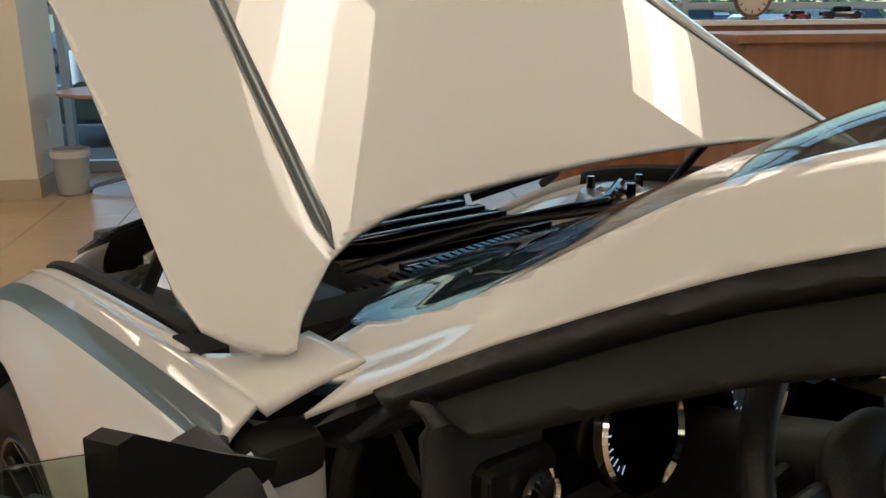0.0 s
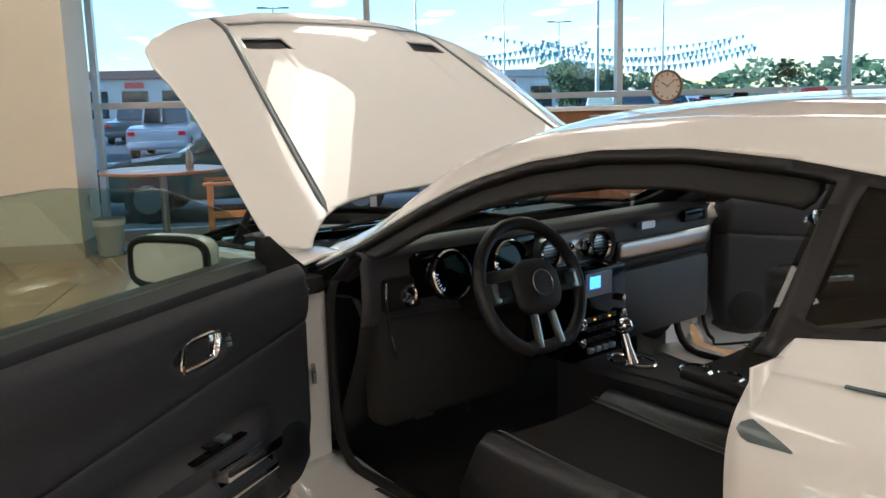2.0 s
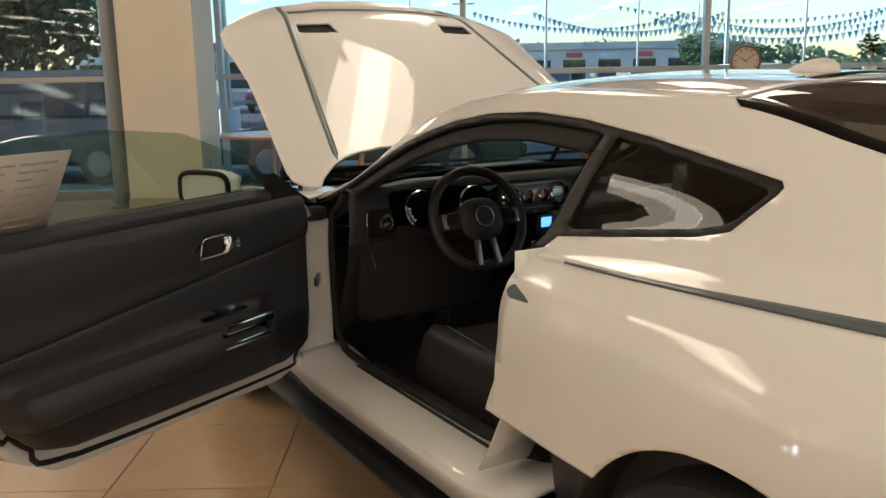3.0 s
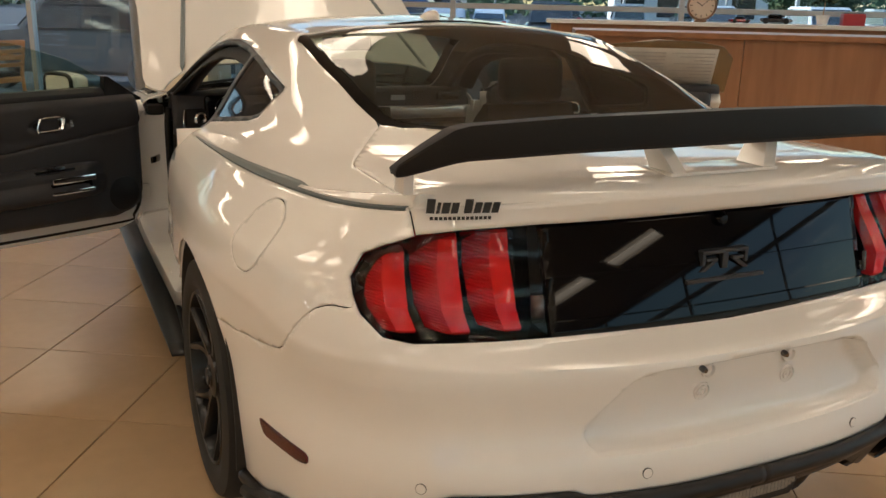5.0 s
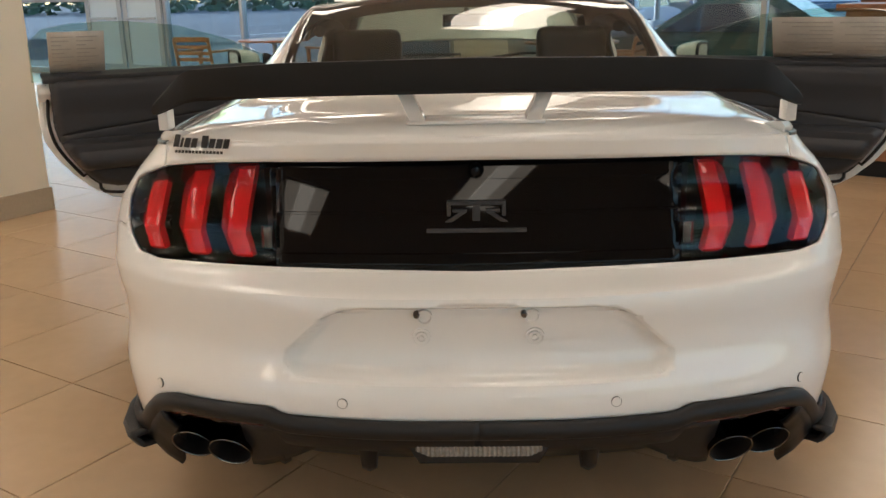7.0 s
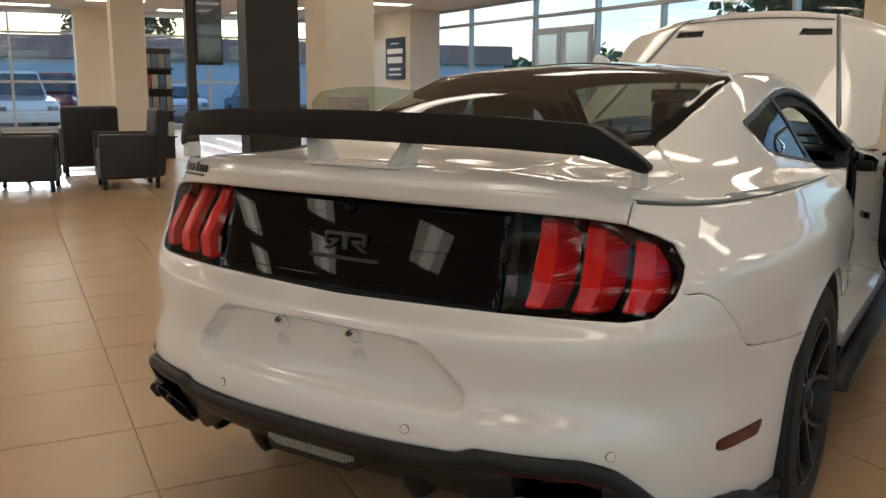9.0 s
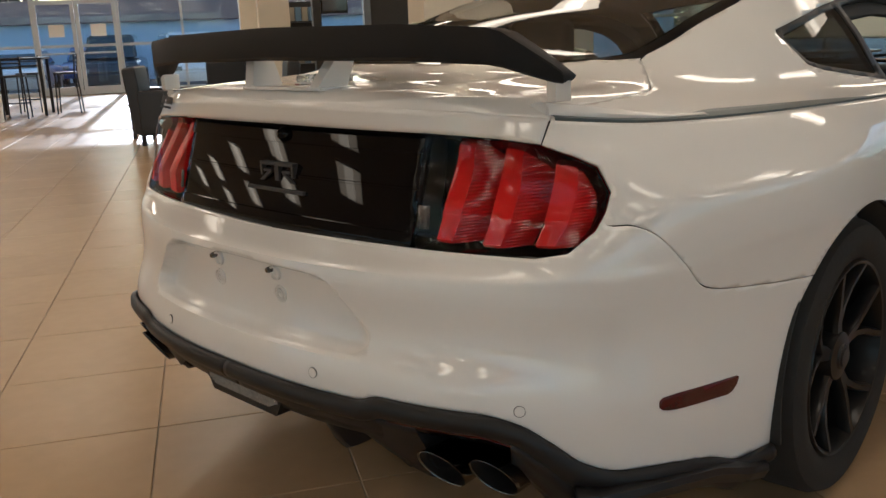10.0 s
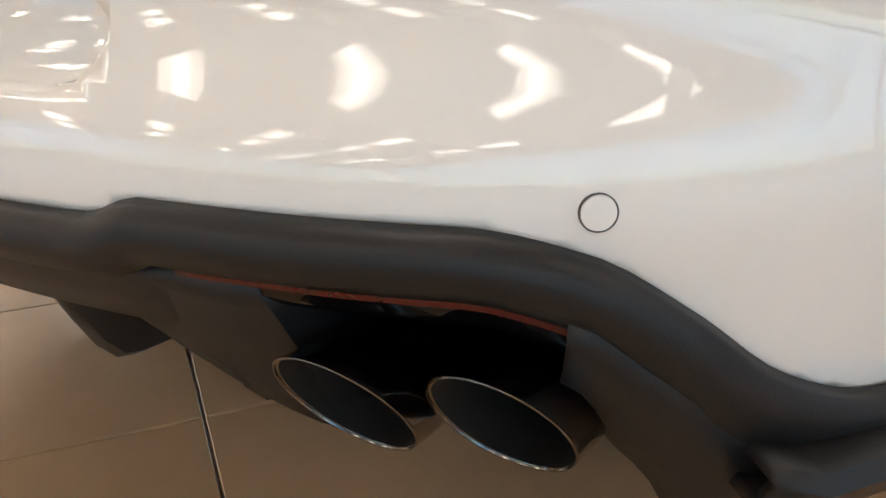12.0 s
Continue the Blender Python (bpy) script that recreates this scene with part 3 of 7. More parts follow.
low_edge = spline((0, 0.392, 0.415, 0.442, 0.55, 0.643, 0.702, 0.744, 0.78, 0.811, 0.85, 0.88, 0.896, 0.97), (0.470, 0.471, 0.476, 0.486, 0.485, 0.483, 0.466, 0.428, 0.378, 0.352, 0.339, 0.312, 0.268, 0.255))
seam = spline((-1.2, -0.80, -0.77, -0.63, -0.60, -0.45, -0.22, 0.0), (0.822, 0.822, 0.812, 0.680, 0.670, 0.647, 0.623, 0.60))


def lamp_f(v):
    return inside(LAMP_FIELD, v.x, v.z) if v.y < -0.7 else -1.0


def plate_f(v):
    return inside(PLATE, v.x, v.z) if v.y < -0.9 else -1.0


def arch_f(v, y0, r=0.385):
    return math.hypot(v.y - y0, v.z - 0.36) - r if v.x > 0.5 else 1.0


DOOR_EDGE = [(0.668, 1.2), (0.667, 0.96), (0.668, 0.87), (0.660, 0.78), (0.672, 0.68), (0.712, 0.595), (0.775, 0.505), (0.850, 0.425), (0.955, 0.366), (1.80, 0.338), (1.90, 0.36), (1.945, 0.44), (1.955, 0.60), (1.955, 0.95), (1.955, 1.2)]
DLO = [(1.99, 0.86), (1.98, 0.88), (1.92, 0.922), (1.82, 0.985), (1.73, 1.036), (1.61, 1.098), (1.53, 1.136), (1.45, 1.167), (1.32, 1.204), (1.15, 1.231), (0.95, 1.240), (0.75, 1.228), (0.52, 1.199), (0.33, 1.167), (0.18, 1.140), (0.168, 1.125), (0.232, 1.047), (0.30, 1.030), (0.48, 1.006), (0.65, 0.985), (0.665, 0.90)]
REAR_GLASS = [(-0.5, -0.425), (0.0, -0.425), (0.38, -0.405), (0.49, -0.355), (0.530, -0.30), (0.545, -0.15), (0.556, 0.13), (0.556, 0.36), (0.53, 0.39), (0.36, 0.405), (0.0, 0.41), (-0.5, 0.41)]
SCREEN = [(-0.5, 1.52), (0.0, 1.52), (0.40, 1.50), (0.545, 1.47), (0.565, 1.56), (0.597, 1.72), (0.622, 1.88), (0.634, 2.0), (0.635, 2.06), (0.45, 2.16), (0.0, 2.20), (-0.5, 2.20)]


def door_f(v):
    return inside(DOOR_EDGE, v.y, v.z) if v.x > 0.5 else -1.0


def dlo_f(v):
    return inside(DLO, v.y, v.z) if v.x > 0.5 else -1.0


def rear_glass_f(v):
    return inside(REAR_GLASS, v.x, v.y)


def screen_f(v):
    return inside(SCREEN, v.x, v.y)


def is_bumper(v):
    return (seam(v.y) - v.z) if v.y > -0.83 else 1.0 if v.z < 0.86 else 0.86 - v.z


def pair(name, V, F, mat, label="", solid=0.0, parent=None, **k):
    """The same panel on both flanks, each an object of its own."""
    a = mesh_object(name, V, F, mat, parent or car, label, solid=solid, **k)
    b = mesh_object(name, *mirrored(V, F), mat, parent or car, label, solid=solid, **k)
    return a, b


# bumper cover, quarter panels, wings and tail lid from the same skin
skin = (bodyV, bodyF)
no_lamp = clip(*skin, lambda v: -lamp_f(v))
bump = clip(*no_lamp, lambda v: is_bumper(v) - GAP)
bump = clip(*bump, lambda v: v.z - low_edge(v.x) if v.y < -0.2 else -1.0)
bump = clip(*bump, lambda v: arch_f(v, 0.02))
bump = clip(*bump, lambda v: -v.y)
flat_b = clip(*bump, lambda v: -plate_f(v))
rear_bumper = mesh_object("rear_bumper", *both_sides(*flat_b), WHITE_PAINT, car, "white painted bumper cover", solid=0.006)
rec = clip(*bump, plate_f)


def sink(v):
    d = max(plate_f(v), 0)
    s = min(d / 0.016, 1.0)
    s = s * s * (3 - 2 * s)
    top = min(max((v.z - 0.545) / 0.09, 0), 1)
    return -(0.037 * s * (0.88 + 0.12 * top))


mesh_object("plate_recess", *both_sides(*offset_mesh(*rec, lambda v: sink(v))), WHITE_PAINT, rear_bumper, solid=0.004, sharp=60)
upper = clip(*no_lamp, lambda v: -is_bumper(v) - GAP)
quarter = clip(*upper, lambda v: max(v.x - 0.678 - GAP, 0.2 if v.y > -0.6 else -1.0))
quarter = clip(*quarter, lambda v: -door_f(v))
quarter = clip(*quarter, lambda v: 1.0 - v.y)
quarter = clip(*quarter, lambda v: arch_f(v, 0.02))
FUEL = (-0.445, 0.878)


def fuel_f(v):
    return math.hypot((v.y - FUEL[0]) / 0.082, (v.z - FUEL[1]) / 0.077) - 1.0 if v.x > 0.6 else 1.0


def below_sill(v):
    return v.z - 0.30


quarter = clip(*quarter, below_sill)
mesh_object("quarter_panel", *quarter, WHITE_PAINT, car, solid=0.006)
ql = clip(*quarter, lambda v: fuel_f(v) * 0.08 - 0.0014)
quarter_l = mesh_object("quarter_panel", *mirrored(*ql), WHITE_PAINT, car, solid=0.006)
mesh_object("fuel_door", *mirrored(*clip(*quarter, lambda v: -fuel_f(v) * 0.08 - 0.0006)), WHITE_PAINT, quarter_l, "round fuel filler door", solid=0.004)
rocker = clip(*skin, lambda v: min(v.y - 0.3, 2.6 - v.y))
rocker = clip(*rocker, lambda v: min(0.42 - v.z, v.z - 0.26))
rocker = clip(*rocker, lambda v: min(arch_f(v, 0.02), arch_f(v, AX_F), -door_f(v)))
rocker = clip(*rocker, lambda v: 0.298 - v.z)
pair("side_skirt", *offset_mesh(*rocker, 0.012), BLACK_SATIN, "satin black side skirt", 0.012)
ledge_rows = [[(0.975 - 0.05 * k, y, 0.262 - 0.004 * k) for y in np.linspace(0.42, 2.3, 20)] for k in range(4)]
pair("skirt_splitter", *grid_mesh(ledge_rows), BLACK_SATIN, "flat black splitter under the sill", -0.012)
sill = clip(*skin, lambda v: min(v.y - 0.55, 2.35 - v.y))
sill = clip(*sill, lambda v: min(v.z - 0.30, 0.42 - v.z))
sill = clip(*sill, lambda v: min(-door_f(v), v.y - 1.0, arch_f(v, AX_F)))
pair("rocker_panel", *sill, WHITE_PAINT, "", 0.006)
wing = clip(*skin, lambda v: min(v.y - 1.958, 3.55 - v.y))
wing = clip(*wing, lambda v: min(arch_f(v, AX_F), v.z - 0.30))
pair("front_wing", *wing, WHITE_PAINT, "white front wing with grey stripe", 0.006)
wing_top = [[(x - 0.001, y, z + 0.0), (x - 0.010, y, z + 0.003), (x - 0.022, y, z + 0.002), (x - 0.027, y, z - 0.006), (x - 0.028, y, z - 0.04)] for x, y, z in TOPLINE if 2.14 < y < 3.55]
ear_front = spline((0, 2, 4, 6, 9), (2.150, 2.098, 2.060, 2.052, 2.062))
ear = []
for t in np.linspace(0, 1, 10):
    row = []
    for k in range(10):
        y = 1.940 + (ear_front(k) - 1.940) * float(t)
        x, z = top_edge(y)
        row.append((x - k * 0.0135, y, z - 0.001 + 0.022 * math.sin(k / 9 * 1.5)))
    ear.append(row)
pair("wing_ear", *grid_mesh([r[::-1] for r in ear]), WHITE_PAINT, "white rear corner of the wing", 0.008)
pair("wing_edge", *grid_mesh([r[::-1] for r in wing_top]), WHITE_PAINT, "", 0.004)
stripe_f = clip(*wing, lambda v: min(v.y - 1.965, 3.05 - v.y, top_edge(v.y)[1] - 0.017 - v.z, v.z - top_edge(v.y)[1] + 0.043))
pair("stripe", *offset_mesh(*stripe_f, 0.0015), STRIPE, "grey vinyl stripe")
lid_face = clip(*clip(*upper, lambda v: 0.678 - GAP - v.x), lambda v: -0.6 - v.y)
lid_gap = spline((-1.0, -0.83, -0.50, -0.36, -0.30), (0.672, 0.672, 0.668, 0.590, 0.535))
deck = clip(cabV, cabF, lambda v: min(-0.25 - v.y, lid_gap(v.y) - GAP - v.x, -rear_glass_f(v) - 0.004))
trunk = mesh_object("boot_lid", *both_sides(*deck), WHITE_PAINT, car, solid=0.006)
mesh_object("boot_lid_face", *both_sides(*lid_face), WHITE_PAINT, trunk, solid=0.006)

# roof and pillars
roof = clip(cabV, cabF, lambda v: max(v.x - lid_gap(v.y) - GAP, v.y + 0.25))
roof = clip(*roof, lambda v: -rear_glass_f(v) - 0.002)
roof = clip(*roof, lambda v: -screen_f(v) - 0.002)
roof = clip(*roof, lambda v: -dlo_f(v))
roof = clip(*roof, lambda v: min(2.0 - v.y + (v.x - 0.6) * 0.5, 2.06 - v.y, max(0.735 - v.x, 1.90 - v.y)))
roof_ob = mesh_object("roof", *both_sides(*roof), WHITE_PAINT, car, solid=0.006)
lining = clip(*roof, lambda v: v.y + 0.2)
HEADLINER = material("grey_headliner", (0.30, 0.27, 0.22), 0.95, grain=0.08, scale=200, bump=0.3)
for lo_y, hi_y in ((-0.3, 0.8), (0.8, 2.1)):
    pair("pillar_lining", *offset_mesh(*clip(*lining, lambda v: min(1.17 - v.z, v.y - lo_y, hi_y - v.y)), -0.018), INTERIOR, "black inner pillar trim", parent=roof_ob)
lining = clip(*lining, lambda v: v.z - 1.168)
mesh_object("headliner", *both_sides(*offset_mesh(*lining, -0.018)), HEADLINER, roof_ob, "light grey cloth headliner")
seal = clip(cabV, cabF, dlo_f)
seal = clip(*seal, lambda v: max(0.016 - dlo_f(v), 0.021 - abs(v.y - 0.640 - (1.235 - v.z) * 0.12) if v.z > 0.9 else -1))
seal = clip(*seal, lambda v: max(v.z - 0.965, 0.64 - v.y))
pair("window_seal", *offset_mesh(*seal, -0.003), BLACK_SATIN, "black window surround", 0.02)
seal2 = clip(cabV, cabF, lambda v: min(dlo_f(v), 0.055 - dlo_f(v), v.y - 0.7, v.z - 0.985))
pair("weatherstrip", *offset_mesh(*seal2, -0.022), RUBBER, "black rubber door seal", 0.012)
qglass = clip(cabV, cabF, lambda v: min(dlo_f(v) - 0.010, 0.672 + (1.235 - v.z) * 0.12 - v.y))
pair("quarter_window", *offset_mesh(*qglass, -0.006), SIDETINT, "dark tinted quarter window")
rg = clip(cabV, cabF, rear_glass_f)
rear_window = mesh_object("rear_window", *both_sides(*offset_mesh(*clip(*rg, lambda v: rear_glass_f(v) - 0.03), -0.003)), TINTED, car, "tinted rear window")
mesh_object("frit_band", *both_sides(*offset_mesh(*clip(*rg, lambda v: 0.034 - rear_glass_f(v)), -0.004)), BLACK_GLOSS, rear_window, "black glass border")
ws = clip(cabV, cabF, screen_f)
windscreen = mesh_object("windscreen", *both_sides(*offset_mesh(*ws, -0.004)), CLEARGLASS, car, "clear laminated windscreen")
mesh_object("frit_band", *both_sides(*offset_mesh(*clip(*ws, lambda v: 0.04 - screen_f(v)), -0.008)), BLACK_GLOSS, windscreen, "black glass border")
brake = [[(x, 0.428 + 0.03 * k - 0.06 * x * x, SECTION(0.428 + 0.03 * k)[0] + 0.004 - 0.28 * x * x) for x in np.linspace(-0.26, 0.26, 24)] for k in range(3)]
mesh_object("high_brake_light", *grid_mesh(brake), BLACK_GLOSS, car, "thin dark brake light above the rear window", solid=-0.004)
fin = bmesh.new()
bmesh.ops.create_uvsphere(fin, u_segments=16, v_segments=8, radius=1.0)
for v in fin.verts:
    k = (v.co.y + 1) / 2
    v.co = Vector((v.co.x * 0.030 * (0.5 + 0.5 * k), 0.60 + v.co.y * 0.075, 1.326 + max(v.co.z, -0.2) * 0.042 * (1 - 0.55 * k)))
part("aerial_fin", fin, WHITE_PAINT, roof_ob, "small white aerial fin")

# tail: black field, lamps and emblem
field = clip(*skin, lambda v: lamp_f(v) - 0.0015)


def panel_y(x, z):
    step = 0.004 if z > 0.9365 or z < 0.7865 else 0.0015 * (abs(z - 0.868) < 0.0025)
    return -0.951 + 0.125 * x * x + 0.32 * (z - 0.86) - step


panel_rows = [[(x, panel_y(x, z), z) for x in np.linspace(-0.428, 0.428, 49)] for z in (0.752, 0.768, 0.786, 0.787, 0.825, 0.865, 0.866, 0.870, 0.871, 0.905, 0.936, 0.937, 0.962, 0.984)]
panel = clip(*grid_mesh(panel_rows), lambda v: inside(LAMP_FIELD, abs(v.x), v.z) - 0.0015)
tail_panel = mesh_object("tail_panel", *panel, BLACK_GLOSS, car, "gloss black panel between the tail lamps", sharp=8, solid=0.02)
lamp_back = pair("tail_lamp", *offset_mesh(*clip(*field, lambda v: v.x - 0.427), lambda v: -0.006 - 0.088 * min(max((lamp_f(v) - 0.006) / 0.012, 0), 1)), BLACK_GLOSS, "tail lamp with three red chevron bars in a black housing", sharp=60)
RED = bpy.data.materials.new("red_lamp_plastic")
_t, _b = nodes_of(RED)
_b.inputs["Base Color"].default_value = (0.50, 0.006, 0.008, 1)
_b.inputs["Roughness"].default_value = 0.10
_b.inputs["Coat Weight"].default_value = 0.0
_b.inputs["Subsurface Weight"].default_value = 0.0
_b.inputs["Subsurface Radius"].default_value = (0.02, 0.004, 0.004)
_n = _t.nodes.new("ShaderNodeTexNoise")
_n.inputs["Scale"].default_value = 40
_r = _t.nodes.new("ShaderNodeValToRGB")
_r.color_ramp.elements[0].color, _r.color_ramp.elements[1].color = (0.55, 0.006, 0.006, 1), (0.72, 0.012, 0.010, 1)
_t.links.new(_n.outputs["Fac"], _r.inputs[0])
_t.links.new(_r.outputs[0], _b.inputs["Base Color"])
LAMP_COVER = pane_glass("clear_lamp_cover", (0.98, 0.92, 0.92), face=0.022)
DARKRED = material("dark_red_lens", (0.55, 0.008, 0.010), 0.15, grain=0.1, scale=80)


TAIL_Z = [r[0][2] for r in BODY]


def tail_y(x, z):
    """The depth of the tail skin at a place on its face."""
    i = min(max(int(np.searchsorted(TAIL_Z, z)) - 1, 0), len(BODY) - 2)
    f = min(max((z - TAIL_Z[i]) / (TAIL_Z[i + 1] - TAIL_Z[i]), 0), 1)
    ya, yb = (float(np.interp(x, [p[0] for p in r[:95]], [p[1] for p in r[:95]])) for r in (BODY[i], BODY[i + 1]))
    return ya + f * (yb - ya)


def lamp_bar(x_top, z0, z1, wide, side, parent):
    """One chevron: a flat slab bent outwards above its foot, with a deep ribbed flank on the outer side."""
    slab, ribs = [], []
    n = 60
    for k in range(n + 1):
        t = k / n
        z = z0 + (z1 - z0) * t
        xi = x_top + float(np.interp(t, (0, 0.27, 0.62, 1), (0.003, 0.016, 0.010, 0.0)))
        w = float(np.interp(t, (0, 0.27, 0.62, 1), (0.036, 0.041, 0.043, 0.036))) * wide
        xm = xi + w
        end = min(1, min(t / 0.03, (1 - t) / 0.03))
        deep = 0.006 + float(np.interp(t, (0, 0.30, 0.78, 1), (0.002, 0.0, 0.034, 0.046)))
        f = lambda x, d: (side * x, tail_y(x, z) + d + deep, z)
        rib = 0.0026 * (k % 2)
        slab.append([f(xi - 0.002, 0.034), f(xi, 0.010 - 0.008 * end), f(xi + 0.004, 0.006 - 0.006 * end), f(xm - 0.004, 0.006 - 0.006 * end), f(xm, 0.009 - 0.008 * end)])
        ribs.append([f(xm, 0.009 - 0.008 * end), f(xm + 0.010 - rib, 0.018), f(xm + 0.020 - rib, 0.036), f(xm + 0.030, 0.056)])
    fl = side < 0
    mesh_object("lamp_bar", *grid_mesh([r if fl else r[::-1] for r in slab]), RED, parent, "red chevron light bar", sharp=30)
    mesh_object("lamp_rib", *grid_mesh([r if fl else r[::-1] for r in ribs]), DARKRED, parent, "finely ribbed red lens edge", sharp=15)


for side, ob in ((1, lamp_back[0]), (-1, lamp_back[1])):
    for x_top, z0, z1, wide in ((0.480, 0.774, 0.958, 1.0), (0.583, 0.775, 0.952, 1.0), (0.684, 0.782, 0.942, 0.95)):
        lamp_bar(x_top, z0, z1, wide, side, ob)
    pane = clip(*skin, lambda v: min(lamp_f(v) - 0.006, v.x - 0.433))
    pane = offset_mesh(*pane, -0.004)
    cover = mesh_object("lamp_cover", *(pane if side > 0 else mirrored(*pane)), LAMP_COVER, ob, "clear glossy lamp cover")
    for z0, z1 in ((0.795, 0.840),):
        chip = [[(side * x, tail_y(x, z) + 0.008 + 0.006 * (x > 0.45), z) for x in (0.438, 0.450, 0.460)] for z in (z0, z1)]
        mesh_object("reflector_chip", *grid_mesh([r if side < 0 else r[::-1] for r in chip]), material("smoked_chip", (0.06, 0.055, 0.05), 0.12, coat=0.5), ob, "small pale lens chip", solid=0.003)

EMBLEM = material("dark_emblem", (0.03, 0.03, 0.032), 0.45, grain=0.1, scale=100)
bm = bmesh.new()
for lo, hi in (((-0.062, 0.886), (0.062, 0.894)), ((-0.062, 0.862), (-0.054, 0.886)), ((-0.008, 0.852), (0.008, 0.886)), ((0.054, 0.862), (0.062, 0.886)), ((-0.05, 0.870), (-0.02, 0.877)), ((0.02, 0.870), (0.05, 0.877))):
    add_box(bm, (lo[0], -0.957, lo[1]), (hi[0], -0.935, hi[1]), 0.0015)
for s in (-1, 1):
    add_prism(bm, [(s * 0.022, 0.870), (s * 0.036, 0.870), (s * 0.066, 0.850), (s * 0.052, 0.850)], -0.958, -0.935, 1)
add_box(bm, (-0.105, -0.966, 0.829), (0.105, -0.94, 0.837), 0.001)
part("emblem", bm, EMBLEM, tail_panel, "dark geometric emblem with an underline bar", smooth=False)

cam_bm = lathe([(0, 0.014), (0.010, 0.013), (0.016, 0.006), (0.018, -0.01)], 24, Matrix.Translation((0, -0.927, 0.955)) @ pose(0, 0, 0, 90, 0, 0))
part("reversing_eye", cam_bm, BLACK_GLOSS, tail_panel, "small black round lens above the panel")

# dealer sticker on the lid as plain slanted bars
bm = bmesh.new()
for x, w, h in ((-0.657, 0.014, 0.026), (-0.640, 0.006, 0.020), (-0.631, 0.014, 0.020), (-0.614, 0.013, 0.020), (-0.590, 0.015, 0.026), (-0.572, 0.013, 0.020), (-0.556, 0.014, 0.020), (-0.539, 0.013, 0.020)):
    y = tail_y(abs(x), 1.012)
    sl = (tail_y(abs(x) - w, 1.012) - y) / w
    vs = [(x, y, 1.004), (x + w, y + w * sl, 1.004), (x + w + 0.006, y + w * sl, 1.004 + h), (x + 0.006, y, 1.004 + h)]
    q = [bm.verts.new((a, tail_y(abs(a), c) - 0.0022, c)) for a, b, c in vs]
    bm.faces.new(q)
for k in range(14):
    x = -0.652 + 0.0082 * k
    y = tail_y(abs(x), 1.0)
    q = [bm.verts.new((a, tail_y(abs(a), c) - 0.0022, c)) for a, c in ((x, 0.992), (x + 0.0060, 0.992), (x + 0.0065, 0.998), (x + 0.0005, 0.998))]
    bm.faces.new(q)
sticker = part("dealer_sticker", bm, INK, trunk, "black lettering shown as slanted bars", smooth=False)
so = sticker.modifiers.new("thickness", "SOLIDIFY")
so.thickness = 0.0006

# bumper details: plate bolts, screws, parking sensors, side reflectors
for x in (-0.117, 0.117):
    for r0, r1, d in ((0.017, 0.020, 0.003), (0.0085, 0.0125, 0.0035)):
        part("bolt_ring", lathe([(r0, -0.012), (r0, d), (r1, d), (r1, -0.012)], 24, Matrix.Translation((x, -1.0535, 0.630)) @ pose(0, 0, 0, 97, 0, 0)), WHITE_PAINT, rear_bumper)
    part("bolt_boss", lathe([(0, 0.003), (0.004, 0.003), (0.005, 0)], 16, Matrix.Translation((x, -1.0535, 0.630)) @ pose(0, 0, 0, 97, 0, 0)), WHITE_PAINT, rear_bumper)
    part("screw_recess", lathe([(0.016, -0.012), (0.017, 0.002), (0.014, 0.002), (0.012, -0.010), (0, -0.010)], 20, Matrix.Translation((x * 0.94, -1.061, 0.676)) @ pose(0, 0, 0, 97, 0, 0)), WHITE_PAINT, rear_bumper)
    part("screw", lathe([(0, 0.006), (0.005, 0.005), (0.007, 0), (0.007, -0.02)], 12, Matrix.Translation((x * 0.94 - 0.016, -1.065, 0.682)) @ pose(0, 0, 0, 97, 0, 0)), STEEL_DARK, rear_bumper, "steel screw")
SENSOR_GAP = material("dark_gap", (0.07, 0.07, 0.07), 0.7)
for x, y, z, turn in ((0.281, -1.107, 0.506, 8), (0.705, -0.970, 0.494, 42)):
    for s in (-1, 1):
        m = Matrix.Translation((s * x, tail_y(x, z) - 0.0008, z)) @ pose(0, 0, 0, 86, 0, s * turn)
        r = part("sensor_ring", lathe([(0.0103, -0.004), (0.0103, 0.0010), (0.0110, 0.0010), (0.0110, -0.004)], 28, m), SENSOR_GAP, rear_bumper, "thin dark ring of a parking sensor")
        part("parking_sensor", lathe([(0, 0.0022), (0.0098, 0.0016), (0.0103, 0.0)], 28, m), WHITE_PAINT, rear_bumper, "round white parking sensor")
MARK = [(-0.752, 0.474), (-0.742, 0.462), (-0.715, 0.455), (-0.54, 0.438), (-0.522, 0.450), (-0.512, 0.470), (-0.53, 0.472), (-0.70, 0.486), (-0.742, 0.486)]
mk = clip(*skin, lambda v: inside(MARK, v.y, v.z) if v.x > 0.7 else -1)
REFLECT = material("dark_red_reflector", (0.065, 0.002, 0.003), 0.25, coat=0.0, grain=0.15, scale=250)
pair("side_reflector", *offset_mesh(*mk, 0.0025), REFLECT, "dark red side reflector", 0.006, parent=rear_bumper)

